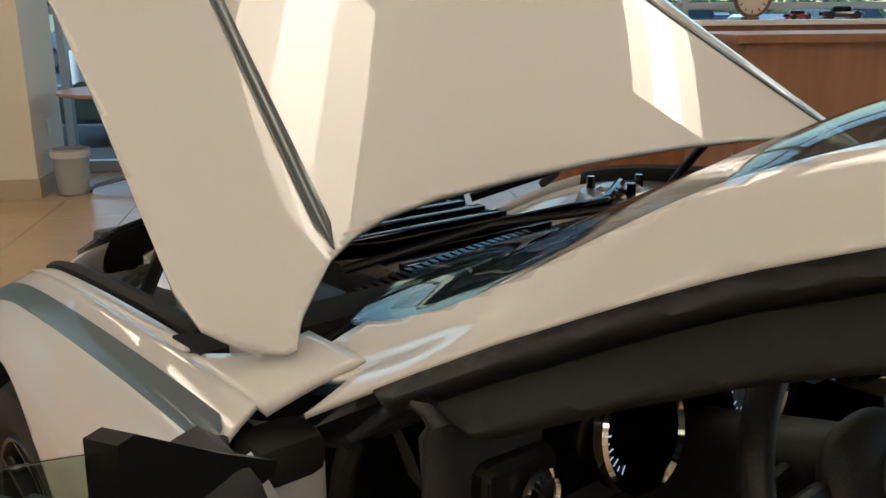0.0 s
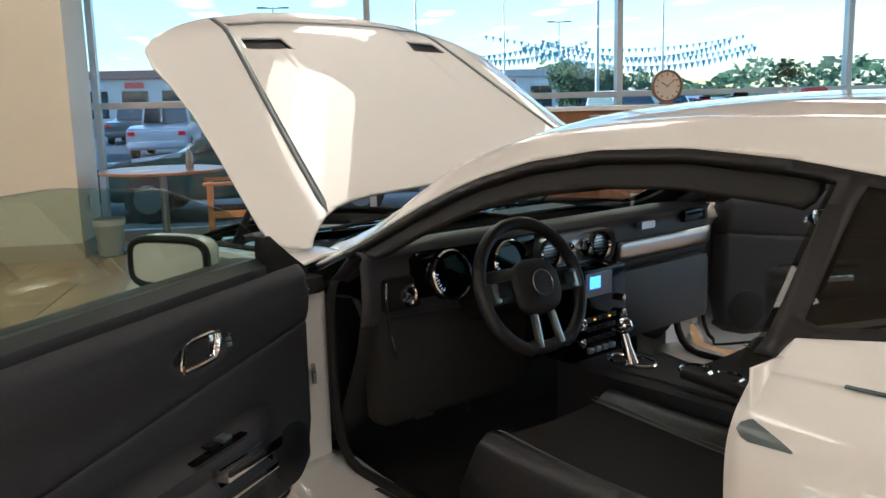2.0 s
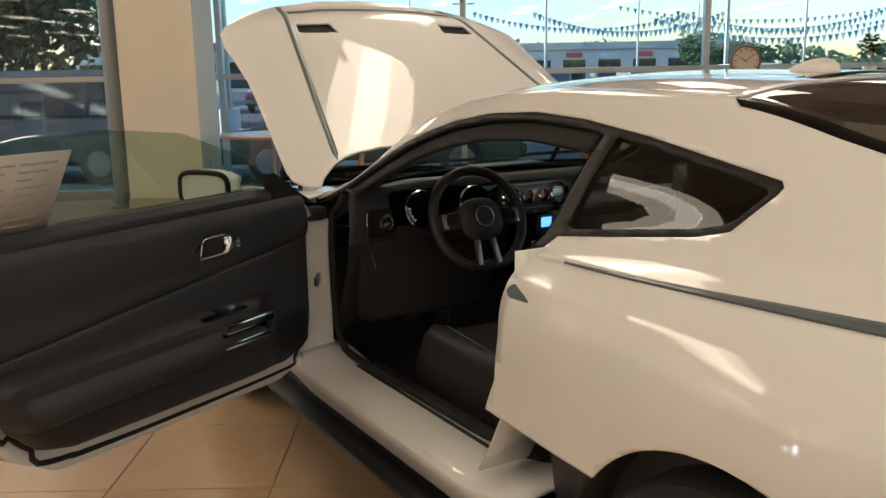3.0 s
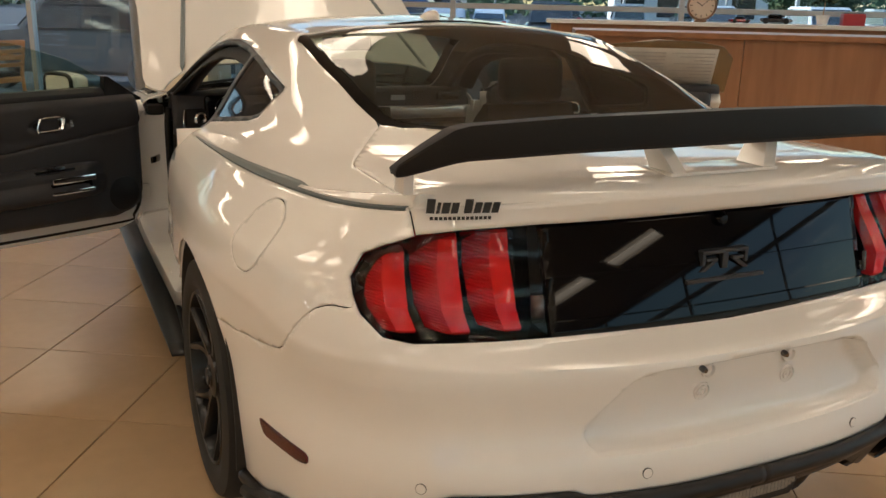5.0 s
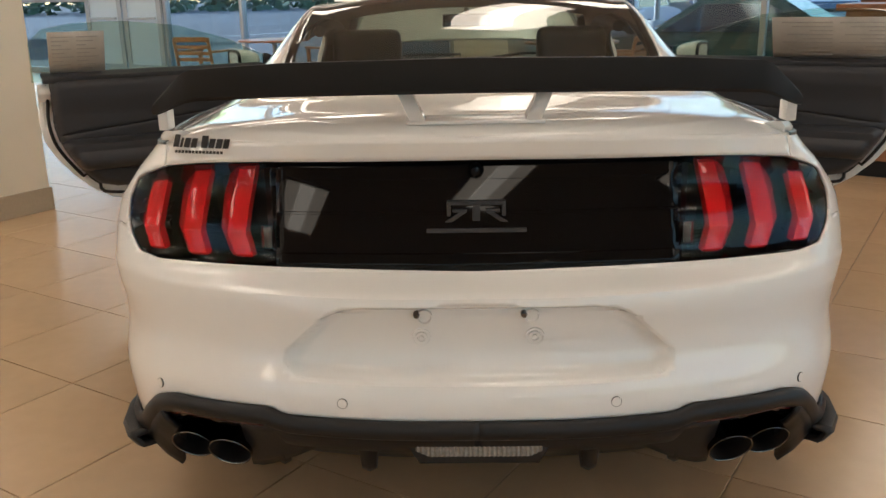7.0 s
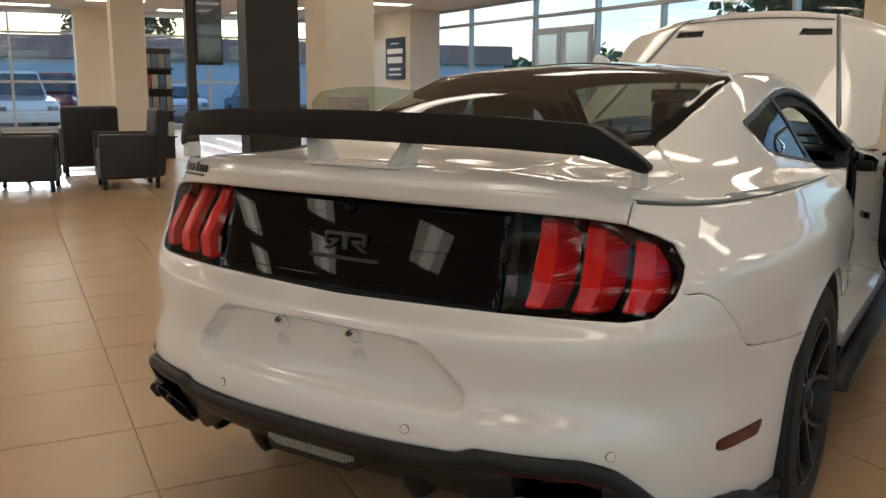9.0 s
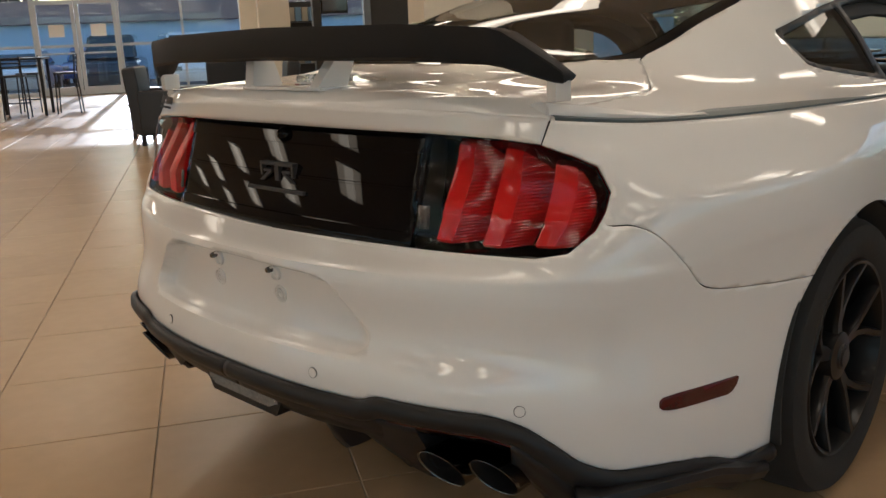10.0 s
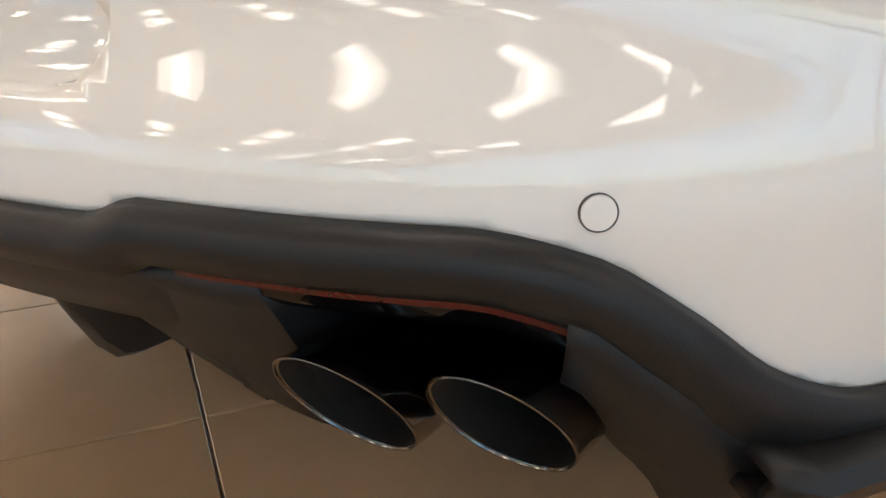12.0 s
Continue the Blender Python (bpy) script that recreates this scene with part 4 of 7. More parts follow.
# black lower valance, diffuser, exhaust
def edge_column(j):
    """One upright line of the skin: the height of the bumper's lower edge on it, and a way to read the skin below."""
    zs, xs, ys = (np.array([r[j][k] for r in BODY]) for k in (2, 0, 1))
    k = next((i for i in range(len(zs) - 1, -1, -1) if zs[i] < low_edge(float(xs[i]))), 0)
    za = float(zs[min(k + 1, len(zs) - 1)])
    for _ in range(6):
        za = float(low_edge(float(np.interp(za, zs, xs))))
    a, b = BODY[20][max(j - 2, 0)], BODY[20][j + 2]
    n = Vector((b[1] - a[1], -(b[0] - a[0]), 0)).normalized()
    x0 = float(np.interp(za, zs, xs))
    slope = (low_edge(x0 + 0.006) - low_edge(x0 - 0.006)) / 0.012
    grow = math.sqrt(1 + min(slope * slope, 2.5))
    return lambda d, off: Vector((float(np.interp(za - d * grow, zs, xs)), float(np.interp(za - d * grow, zs, ys)), za - d * grow)) + n * off


COLUMNS = [edge_column(j) for j in range(0, 108)]
cols_x = [c(0.0, 0.0).x for c in COLUMNS]
cols_y = [c(0.0, 0.0).y for c in COLUMNS]


def sweep(profile, keep):
    return grid_mesh([[tuple(c(d, off)) for d, off in profile][::-1] for c, x, y in zip(COLUMNS, cols_x, cols_y) if keep(x, y)])


def soft_step(t):
    return t * t * (3 - 2 * t)


LIP = ((0.001, 0.002), (0.004, 0.010), (0.011, 0.015), (0.020, 0.016), (0.029, 0.012), (0.035, 0.004), (0.037, -0.012))
valance = mesh_object("rear_valance", *both_sides(*sweep(LIP, lambda x, y: y < -0.36)), BLACK_SATIN, car, "satin black lower valance", solid=0.006, sharp=60)
mesh_object("valance_recess", *both_sides(*sweep(((0.033, -0.006), (0.036, -0.012), (0.060, -0.016), (0.085, -0.030), (0.100, -0.060)), lambda x, y: x < 0.50)), BLACK_SATIN, valance, "black recess under the valance lip", solid=0.006)
pair("pocket_roof", *sweep(((0.033, -0.006), (0.036, -0.010), (0.054, -0.014), (0.062, -0.022), (0.060, -0.16)), lambda x, y: 0.485 < x < 0.80), BLACK_GLOSS, "gloss black roof of the exhaust pocket", 0.006, parent=valance)
pair("low_reflector", *sweep(((0.0375, -0.004), (0.0385, -0.001), (0.0465, -0.004), (0.048, -0.012)), lambda x, y: 0.455 < x < 0.705), REFLECT, "slim dark red reflector strip", 0.003, parent=valance)
pair("corner_skirt", *sweep(((0.030, 0.010), (0.050, 0.004), (0.075, -0.010), (0.095, -0.035)), lambda x, y: x > 0.69 and y < -0.74), BLACK_SATIN, "black corner of the valance", 0.008, parent=valance)
under = clip(*skin, lambda v: min(low_edge(v.x) - 0.09 - v.z, v.z - 0.255, 0.44 - v.x) if v.y < -0.5 else -1)
mesh_object("diffuser", *both_sides(*offset_mesh(*under, lambda v: -0.040 - 0.6 * max(low_edge(v.x) - 0.09 - v.z, 0))), BLACK_SATIN, valance, "black diffuser panel", solid=0.01)
for s in (-1, 1):
    for x0, zt, zb, w, lean in ((0.240, 0.425, 0.284, 0.022, 0.02), (0.425, 0.440, 0.298, 0.020, 0.06)):
        rows = []
        for t in np.linspace(0, 1, 16):
            y = -1.085 + 0.06 * x0 + 0.25 * t
            low = zt - (zt - zb) * math.sin(min(t * 3.2, 1) * math.pi / 2) + 0.02 * max(t - 0.45, 0)
            xx = x0 + lean * min(t * 1.6, 1) * 0.4
            rows.append([(s * (xx + w * a), y, z) for a, z in ((-1.6, zt + 0.02), (-1.1, (zt + low) / 2), (-0.75, low + 0.009), (0, low), (0.75, low + 0.009), (1.1, (zt + low) / 2), (1.6, zt + 0.02))])
        V, F = grid_mesh([r if s > 0 else r[::-1] for r in rows])
        F = list(F) + [tuple(range(7))]
        mesh_object("diffuser_fin", V, F, BLACK_SATIN, valance, "rounded black diffuser fin", sharp=50)
    web = []
    for t in np.linspace(0, 1, 14):
        x = 0.235 + 0.270 * t
        low = 0.432 - 0.138 * (0.5 * soft_step(t) + 0.5 * t)
        web.append([(s * x, tail_y(x, 0.44) + 0.012 + 0.03 * q + 0.05 * t * q, 0.442 - (0.442 - low) * q) for q in np.linspace(0, 1, 7)])
    web.append([(s * 0.520, tail_y(0.5, 0.44) + 0.10 + 0.05 * q, 0.442 - 0.150 * q) for q in np.linspace(0, 1, 7)])
    mesh_object("diffuser_web", *grid_mesh([r if s < 0 else r[::-1] for r in web]), BLACK_SATIN, valance, "black moulded web beside the exhaust pocket", solid=0.010, sharp=50)
    # lip running to the wheel arch
    lip = [[(s * (x + dx), y + dy, z + dz) for dx, dy, dz in ((-0.03, 0.03, 0.0), (0.022, -0.018, -0.004), (0.026, -0.022, -0.016), (0.010, -0.01, -0.045), (-0.05, 0.04, -0.045))] for x, y, z in
           ((0.775, -0.90, 0.345), (0.80, -0.875, 0.337), (0.84, -0.80, 0.335), (0.868, -0.69, 0.322), (0.888, -0.57, 0.300), (0.905, -0.46, 0.262), (0.915, -0.40, 0.250))]
    mesh_object("corner_lip", *grid_mesh([r if s > 0 else r[::-1] for r in lip]), BLACK_SATIN, valance, "black corner winglet", solid=0.012, sharp=50)
    # back wall of the exhaust pocket
    pk = bmesh.new()
    add_prism(pk, smooth_line([(s * 0.46, 0.44), (s * 0.55, 0.46), (s * 0.68, 0.44), (s * 0.76, 0.37), (s * 0.76, 0.29), (s * 0.60, 0.27), (s * 0.46, 0.29)], 24, True), -0.845, -0.83, 1)
    part("exhaust_pocket", pk, BLACK_GLOSS, valance, "gloss black back wall behind the tail pipes")
housing = part("reverse_lamp_housing", prism([(-0.165, 0.428), (0.165, 0.428), (0.125, 0.362), (-0.125, 0.362)], -1.098, -0.98, 1), BLACK_SATIN, valance, "black lamp housing", smooth=False)
LAMPGLASS = material("clear_ribbed_lens", (0.20, 0.20, 0.19), 0.15, coat=1.0, grain=0.2, scale=120, bump=0.6)
rows = [[(x, -1.1035 + 0.003 * (k % 2), z + 0.012 * max(abs(x) - 0.105, 0) / 0.025 * (z < 0.39)) for k, x in enumerate(np.linspace(-0.13, 0.13, 53))] for z in (0.380, 0.404)]
mesh_object("reverse_lamp", *grid_mesh(rows), LAMPGLASS, valance, "ribbed clear reversing lamp", smooth=False, solid=0.008)


def tail_pipe(xc, yc, zc, r, s):
    bm = bmesh.new()
    n = 40
    def ring(rad, dy, cut):
        out = []
        for j in range(n):
            a = 2 * math.pi * j / n
            x, z = rad * math.cos(a), rad * math.sin(a)
            out.append(bm.verts.new((s * (xc + x), yc + dy + cut * (0.16 * x - 0.66 * z), zc + z)))
        return out
    rings = [ring(r * 0.9, 0.20, 0), ring(r * 0.96, 0.06, 0.5), ring(r, 0.004, 1), ring(r * 0.995, -0.001, 1), ring(r * 0.955, 0.001, 1)]
    for a, b in zip(rings, rings[1:]):
        for j in range(n):
            bm.faces.new((a[j], a[(j + 1) % n], b[(j + 1) % n], b[j]))
    bmesh.ops.recalc_face_normals(bm, faces=bm.faces)
    p = part("tail_pipe", bm, STEEL_DARK, valance, "dark chrome exhaust tip", sharp=50)
    bm = bmesh.new()
    rings = [ring(r * 0.955, 0.001, 1), ring(r * 0.93, 0.03, 0.7), ring(r * 0.85, 0.18, 0)]
    for a, b in zip(rings, rings[1:]):
        for j in range(n):
            bm.faces.new((a[j], a[(j + 1) % n], b[(j + 1) % n], b[j]))
    bm.faces.new(rings[-1])
    # bore in a plain near-black colour, darker than the tip
    part("pipe_bore", bm, BORE_DARK, p, "near-black inside of the pipe")
    edge = [(s * (xc + r * 0.985 * math.cos(a)), yc - 0.001 + 0.16 * r * math.cos(a) - 0.66 * r * math.sin(a), zc + r * 0.985 * math.sin(a)) for a in np.linspace(0, 2 * math.pi, 49)[:-1]]
    part("pipe_rim", tube(edge, 0.0011, 6, True), STEEL_DARK, p, "thin rolled rim")


for s in (-1, 1):
    tail_pipe(0.550, -1.018, 0.348, 0.048, s)
    tail_pipe(0.645, -0.976, 0.345, 0.048, s)
    part("silencer", lathe([(0, 0), (0.09, 0.01), (0.10, 0.04), (0.10, 0.30), (0.09, 0.33), (0, 0.34)], 28, Matrix.Translation((s * 0.60, -0.85, 0.36)) @ pose(0, 0, 0, -90, 0, 0)), STEEL_DARK, valance, "exhaust silencer under the floor")

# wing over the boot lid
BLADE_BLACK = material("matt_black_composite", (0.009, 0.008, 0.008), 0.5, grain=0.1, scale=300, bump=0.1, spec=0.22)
blade_pts = [(-0.706, -0.826, 1.076, 0.010, 0.02), (-0.702, -0.829, 1.080, 0.024, 0.04), (-0.690, -0.838, 1.087, 0.034, 0.05), (-0.655, -0.862, 1.108, 0.050, 0.068), (-0.615, -0.890, 1.132, 0.066, 0.085), (-0.590, -0.902, 1.139, 0.069, 0.087), (-0.40, -0.935, 1.150, 0.072, 0.09), (0.0, -0.955, 1.155, 0.074, 0.092)]
blade_pts += [(-a, b, c, d, e) for a, b, c, d, e in blade_pts[-2::-1]]
rows = []
for x, y, z, h, chord in blade_pts:
    rows.append([(x, y - 0.004, z + h * 0.45), (x, y + chord * 0.5, z + h * 0.42), (x, y + chord, z + h * 0.05), (x, y + chord * 0.9, z - 0.004), (x, y + chord * 0.35, z - h * 0.25), (x, y, z - h * 0.5), (x, y - 0.006, z - h * 0.40), (x, y - 0.007, z + h * 0.35), (x, y - 0.004, z + h * 0.45)])
bV, bF = grid_mesh(rows)
bF += [tuple(range(8))[::-1], tuple(range(len(bV) - 9, len(bV) - 1))]
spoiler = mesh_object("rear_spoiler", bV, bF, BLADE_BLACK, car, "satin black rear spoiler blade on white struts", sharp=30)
for s in (-1, 1):
    # thin blade along the haunch that ends in a squared boss under the tip
    foot = []
    for t in np.linspace(0, 1, 16):
        y = -0.46 - 0.372 * t
        xo = top_edge(y)[0] - 0.010
        w = 0.010 + 0.085 * soft_step(min(t * 1.2, 1))
        z0 = top_edge(y)[1] + 0.001
        hgt = 0.005 + 0.017 * soft_step(t)
        foot.append([(s * xo, y, z0 - 0.006), (s * (xo + 0.001), y, z0 + hgt * 0.55), (s * (xo - 0.006), y, z0 + hgt), (s * (xo - 0.02), y, z0 + hgt * 1.05), (s * (xo - w * 0.6), y, z0 + hgt * 0.75), (s * (xo - w), y, z0 - 0.002)])
    V, F = grid_mesh([r if s < 0 else r[::-1] for r in foot])
    F = list(F) + [tuple(range(len(V) - 6, len(V)))[::(1 if s < 0 else -1)]]
    mesh_object("spoiler_foot", V, F, WHITE_PAINT, spoiler, "white moulded spoiler end foot", solid=0.004, sharp=40)
    part("foot_boss", box((s * 0.682 - 0.011, -0.838, 1.035), (s * 0.682 + 0.011, -0.790, 1.078), 0.004), WHITE_PAINT, spoiler, "white boss joining foot and blade")
    st = [[(s * (0.118 + 0.030 * t + dx), -0.918 + dy + 0.03 * t, 1.055 + 0.062 * t) for dx, dy in ((-0.016, -0.012), (0.016, -0.012), (0.013, 0.075 - 0.03 * t), (-0.013, 0.075 - 0.03 * t), (-0.016, -0.012))] for t in (0, 0.1, 0.5, 1.0)]
    mesh_object("spoiler_strut", *grid_mesh([r if s < 0 else r[::-1] for r in st]), WHITE_PAINT, spoiler, "white spoiler strut", sharp=30)
part("spoiler_strut_foot", box((-0.145, -0.93, 1.052), (0.145, -0.83, 1.060), 0.003), WHITE_PAINT, spoiler)

# grey stripe along the haunch, over the shoulder line; thin tail stands for the foot's dark gap
hs_rows = []
for x, y, z in TOPLINE:
    if -0.83 < y < 0.56:
        t = (0.56 - y) / 1.39
        w = 0.0015 + 0.026 * soft_step(min(t / 0.68, 1)) * (1 - 0.8 * soft_step(min(max((t - 0.70) / 0.12, 0), 1)))
        sec = section(y, 80)
        near = [p for p in sec if p[0] > x - 0.09]
        xi = x - w
        zi = float(np.interp(xi, [p[0] for p in near][::1], [p[2] for p in near][::1])) if near[0][0] < xi else z
        hs_rows.append([(x + 0.0032, y, z - 0.006 * min(1, t * 3)), (x + 0.0028, y, z + 0.002), ((x + xi) / 2, y, (z + zi) / 2 + 0.0035), (xi, y, zi + 0.0025)])
pair("haunch_stripe", *grid_mesh(hs_rows), STRIPE, "tapering grey vinyl stripe", -0.001)

WEDGE = [(0.662, 0.905), (0.662, 0.868), (0.560, 0.872)]
wedge = clip(*quarter, lambda v: inside(WEDGE, v.y, v.z) if v.x > 0.5 else -1)
pair("stripe_wedge", *offset_mesh(*wedge, 0.0015), STRIPE, "pointed end of the grey vinyl stripe")

# wheels
def wheel(x, y, s):
    m = pose(s * x, y, HUB, 0, 0, 90 if s > 0 else -90) @ pose(0, 0, 0, 90, 0, 0)
    prof = [(0.243, -0.215), (0.262, -0.228), (0.30, -0.236), (0.328, -0.228), (0.343, -0.20), (0.347, -0.12), (0.343, -0.03), (0.330, -0.006), (0.30, 0.004), (0.262, -0.002), (0.247, -0.012)]
    w = part("wheel", lathe(prof, 64, m), TYRE, car, "wheel with black split-spoke alloy rim and low tyre")
    bm = bmesh.new()
    add_lathe(bm, [(0.247, -0.012), (0.243, -0.004), (0.236, -0.006), (0.228, -0.03), (0.222, -0.12), (0.235, -0.215)], 64)
    part("rim", bm, RIM, w, m=m)
    bm = bmesh.new()
    for k in range(5):
        a0 = 2 * math.pi * k / 5 + 0.3
        for d in (-0.20, 0.20):
            pts = [(0.050, a0 + d * 0.30, -0.034), (0.085, a0 + d * 0.22, -0.036), (0.125, a0 + d * 0.40, -0.032), (0.175, a0 + d * 0.95, -0.024), (0.234, a0 + d * 1.55, -0.010)]
            ring = []
            for r, a, z in pts:
                w2 = 0.0125 + 0.0035 * (r < 0.11)
                tx, ty = -math.sin(a), math.cos(a)
                cx, cy = r * math.cos(a), r * math.sin(a)
                ring.append([bm.verts.new((cx + tx * w2 * q, cy + ty * w2 * q, z + dz)) for q, dz in ((-1, -0.008), (-0.6, 0.004), (0.6, 0.004), (1, -0.008), (0.8, -0.03), (-0.8, -0.03))])
            for a, b in zip(ring, ring[1:]):
                for j in range(6):
                    bm.faces.new((a[j], a[(j + 1) % 6], b[(j + 1) % 6], b[j]))
    bmesh.ops.recalc_face_normals(bm, faces=bm.faces)
    part("spokes", bm, RIM, w, m=m)
    hubbm = lathe([(0, -0.016), (0.030, -0.017), (0.034, -0.022), (0.060, -0.026), (0.066, -0.05), (0.06, -0.12)], 32)
    part("hub", hubbm, RIM, w, m=m)
    part("centre_cap", lathe([(0, -0.010), (0.024, -0.012), (0.026, -0.018)], 24), RIM, w, "dark centre cap", m=m)
    part("brake_disc", lathe([(0.07, -0.10), (0.175, -0.10), (0.175, -0.13), (0.07, -0.13)], 40), STEEL_DARK, w, "steel brake disc", m=m)
    return w


for s in (-1, 1):
    wheel(0.945, 0.02, s)
    wheel(0.885, AX_F, s)
    for y0 in (0.02, AX_F):
        rows = [[(s * x, y0 + 0.392 * math.cos(a), 0.36 + 0.392 * math.sin(a)) for x in (0.935 if y0 < 1 else 0.875, 0.80, 0.62)] for a in np.linspace(-0.25, math.pi + 0.25, 40)]
        mesh_object("wheel_liner", *grid_mesh(rows), RUBBER, car, "black wheel arch liner", solid=0.01)


# ---- doors ----
DOOR_IN = [(0.680, 0.985), (0.679, 0.96), (0.680, 0.87), (0.672, 0.78), (0.684, 0.685), (0.724, 0.602), (0.787, 0.513), (0.860, 0.437), (0.96, 0.378), (1.795, 0.350), (1.89, 0.372), (1.933, 0.45), (1.943, 0.60), (1.943, 0.985)]
door_skin = clip(bodyV, bodyF, lambda v: inside([(y, z if z < 0.98 else 1.2) for y, z in DOOR_IN], v.y, v.z) if v.x > 0.5 else -1)
TRIM = [(0.748, 0.967), (0.748, 0.94), (0.748, 0.86), (0.742, 0.78), (0.754, 0.70), (0.790, 0.625), (0.842, 0.545), (0.905, 0.486), (0.975, 0.468), (1.77, 0.440), (1.845, 0.458), (1.885, 0.485), (1.895, 0.60), (1.895, 0.90), (1.875, 0.967)]


def soft(x, a, b):
    t = min(max((x - a) / (b - a), 0), 1)
    return t * t * (3 - 2 * t)


def trim_depth(y, z):
    """How far the inner door panel stands in from the door's skin."""
    d = 0.045 + 0.012 * soft(z, 0.80, 0.90) - 0.020 * soft(z, 0.93, 0.975)
    arm = soft(z, 0.555, 0.585) * (1 - soft(z, 0.665, 0.685)) * soft(y, 0.70, 0.80) * (1 - soft(y, 1.55, 1.72))
    d += 0.062 * arm
    d += 0.020 * soft(z, 0.43, 0.47) * (1 - soft(z, 0.60, 0.64)) * (1 - soft(y, 1.62, 1.72))
    line = 0.80 - 0.10 * (1.6 - y)
    d -= 0.006 * math.exp(-((z - line) / 0.006) ** 2) * soft(y, 0.7, 0.8)
    d -= 0.016 * soft(math.hypot((y - 1.475) / 0.10, (z - 0.868) / 0.042), 1.0, 0.8)
    edge = inside(TRIM, y, z)
    return d * min(1, max(edge, 0) / 0.018) ** 0.5 if edge > 0 else 0.0


# white paper with its dim lighting put into a darker base colour
SHADED_SHEET = material("shaded_white_paper", (0.52, 0.49, 0.44), 0.7, grain=0.04, scale=40, stain=0.12, stain_scale=6)
PRINT = material("faint_print", (0.42, 0.40, 0.37), 0.7)


def build_door(s):
    flip = (lambda V, F: (V, F)) if s > 0 else mirrored
    hinge = Vector((s * 0.90, 1.95, 0))
    m = Matrix.Translation(hinge) @ pose(0, 0, 0, 0, 0, s * 61.0) @ Matrix.Translation(-hinge)
    d = mesh_object("door", *flip(*door_skin), WHITE_PAINT, car, "open door with black inner panel and raised glass", solid=0.055)
    d.matrix_basis = m
    # seal round the inner edge
    loop = [(s * 0.838, y, z) for y, z in smooth_line([(y, min(z, 0.945)) for y, z in DOOR_IN], 90)]
    part("door_seal", tube([(x, y + 0.036 * (1.3 - y > 0) * (y < 1.0) - 0.012 * (y > 1.75), z + 0.030 * (z < 0.5)) for x, y, z in loop], 0.008, 6), RUBBER, d, "black rubber seal")
    rows = []
    for z in np.linspace(0.395, 0.967, 84):
        rows.append([(0.826 - trim_depth(y, z), y, z) for y in np.linspace(0.625, 1.915, 130)])
    V, F = grid_mesh([r[::-1] for r in rows])
    V, F = clip(V, F, lambda v: inside(TRIM, v.y, v.z))
    mesh_object("door_trim", *flip(V, F), DOORTRIM, d, "black moulded inner door panel", solid=-0.02, sharp=60)
    top = [[(x, y, z) for y in np.linspace(0.70, 1.735, 20)] for x, z in ((0.775, 0.955), (0.778, 0.978), (0.795, 0.990), (0.84, 0.990), (0.862, 0.975))]
    mesh_object("belt_rail", *flip(*grid_mesh([r for r in top])), DOORTRIM, d, "padded black belt rail", solid=0.01)
    part("sill_vent", box((s * 0.81 - 0.008, 1.45, 0.9905), (s * 0.81 + 0.008, 1.63, 0.9935), 0.001), BLACK_GLOSS, d, smooth=False)
    # release lever in its chrome bezel
    bz = [(s * 0.758, y, z) for y, z in smooth_line([(1.415, 0.845), (1.425, 0.885), (1.44, 0.893), (1.525, 0.893), (1.535, 0.88), (1.525, 0.848), (1.51, 0.840), (1.43, 0.838)], 36, True)]
    part("lever_bezel", tube(bz, 0.0055, 8, True), CHROME, d, "chrome bezel")
    part("release_lever", box((s * 0.772 - 0.008, 1.505, 0.845), (s * 0.772 + 0.012, 1.532, 0.888), 0.004), CHROME, d, "chrome release lever")
    part("lever_cup", box((s * 0.790 - 0.004, 1.42, 0.842), (s * 0.790 + 0.004, 1.53, 0.890), 0.002), BLACK_GLOSS, d)
    for k in range(4):
        part("memory_button", box((s * 0.757 - 0.004, 1.558, 0.850 + 0.012 * k), (s * 0.757 + 0.004, 1.572, 0.859 + 0.012 * k), 0.002), BRUSHED, d)
    # pull handle
    part("pull_handle", box((s * 0.684 - 0.010, 1.405, 0.634), (s * 0.684 + 0.020, 1.600, 0.660), 0.006), CHROME, d, "chrome pull handle")
    part("pull_pocket", box((s * 0.702 - 0.006, 1.410, 0.603), (s * 0.702 + 0.016, 1.592, 0.634), 0.003), BLACK_GLOSS, d)
    part("pull_trim", box((s * 0.690 - 0.006, 1.405, 0.588), (s * 0.690 + 0.016, 1.595, 0.603), 0.004), CHROME, d, "lower chrome strip")
    spk = lathe([(0.075, 0), (0.075, 0.006), (0.068, 0.008), (0.0, 0.010)], 32, Matrix.Translation((s * 0.765, 1.79, 0.53)) @ pose(0, 0, 0, 0, -90 * s, 0))
    part("speaker_grille", spk, BLACK_SATIN, d, "round black speaker grille")
    part("tweeter", lathe([(0.032, 0), (0.032, 0.010), (0.024, 0.010), (0.022, 0.004), (0, 0.004)], 28, Matrix.Translation((s * 0.772, 1.865, 0.86)) @ pose(0, 0, 0, 0, -90 * s, 0)), BLACK_SATIN, d)
    part("switch_plate", box((s * 0.722 - 0.02, 1.36, 0.682), (s * 0.722 + 0.02, 1.53, 0.687), 0.002), BLACK_GLOSS, d)
    for k in range(2):
        part("window_switch", box((s * 0.722 - 0.012, 1.42 + 0.04 * k, 0.687), (s * 0.722 + 0.012, 1.45 + 0.04 * k, 0.697), 0.003), BRUSHED if k else BLACK_SATIN, d)
    # raised glass
    gl = []
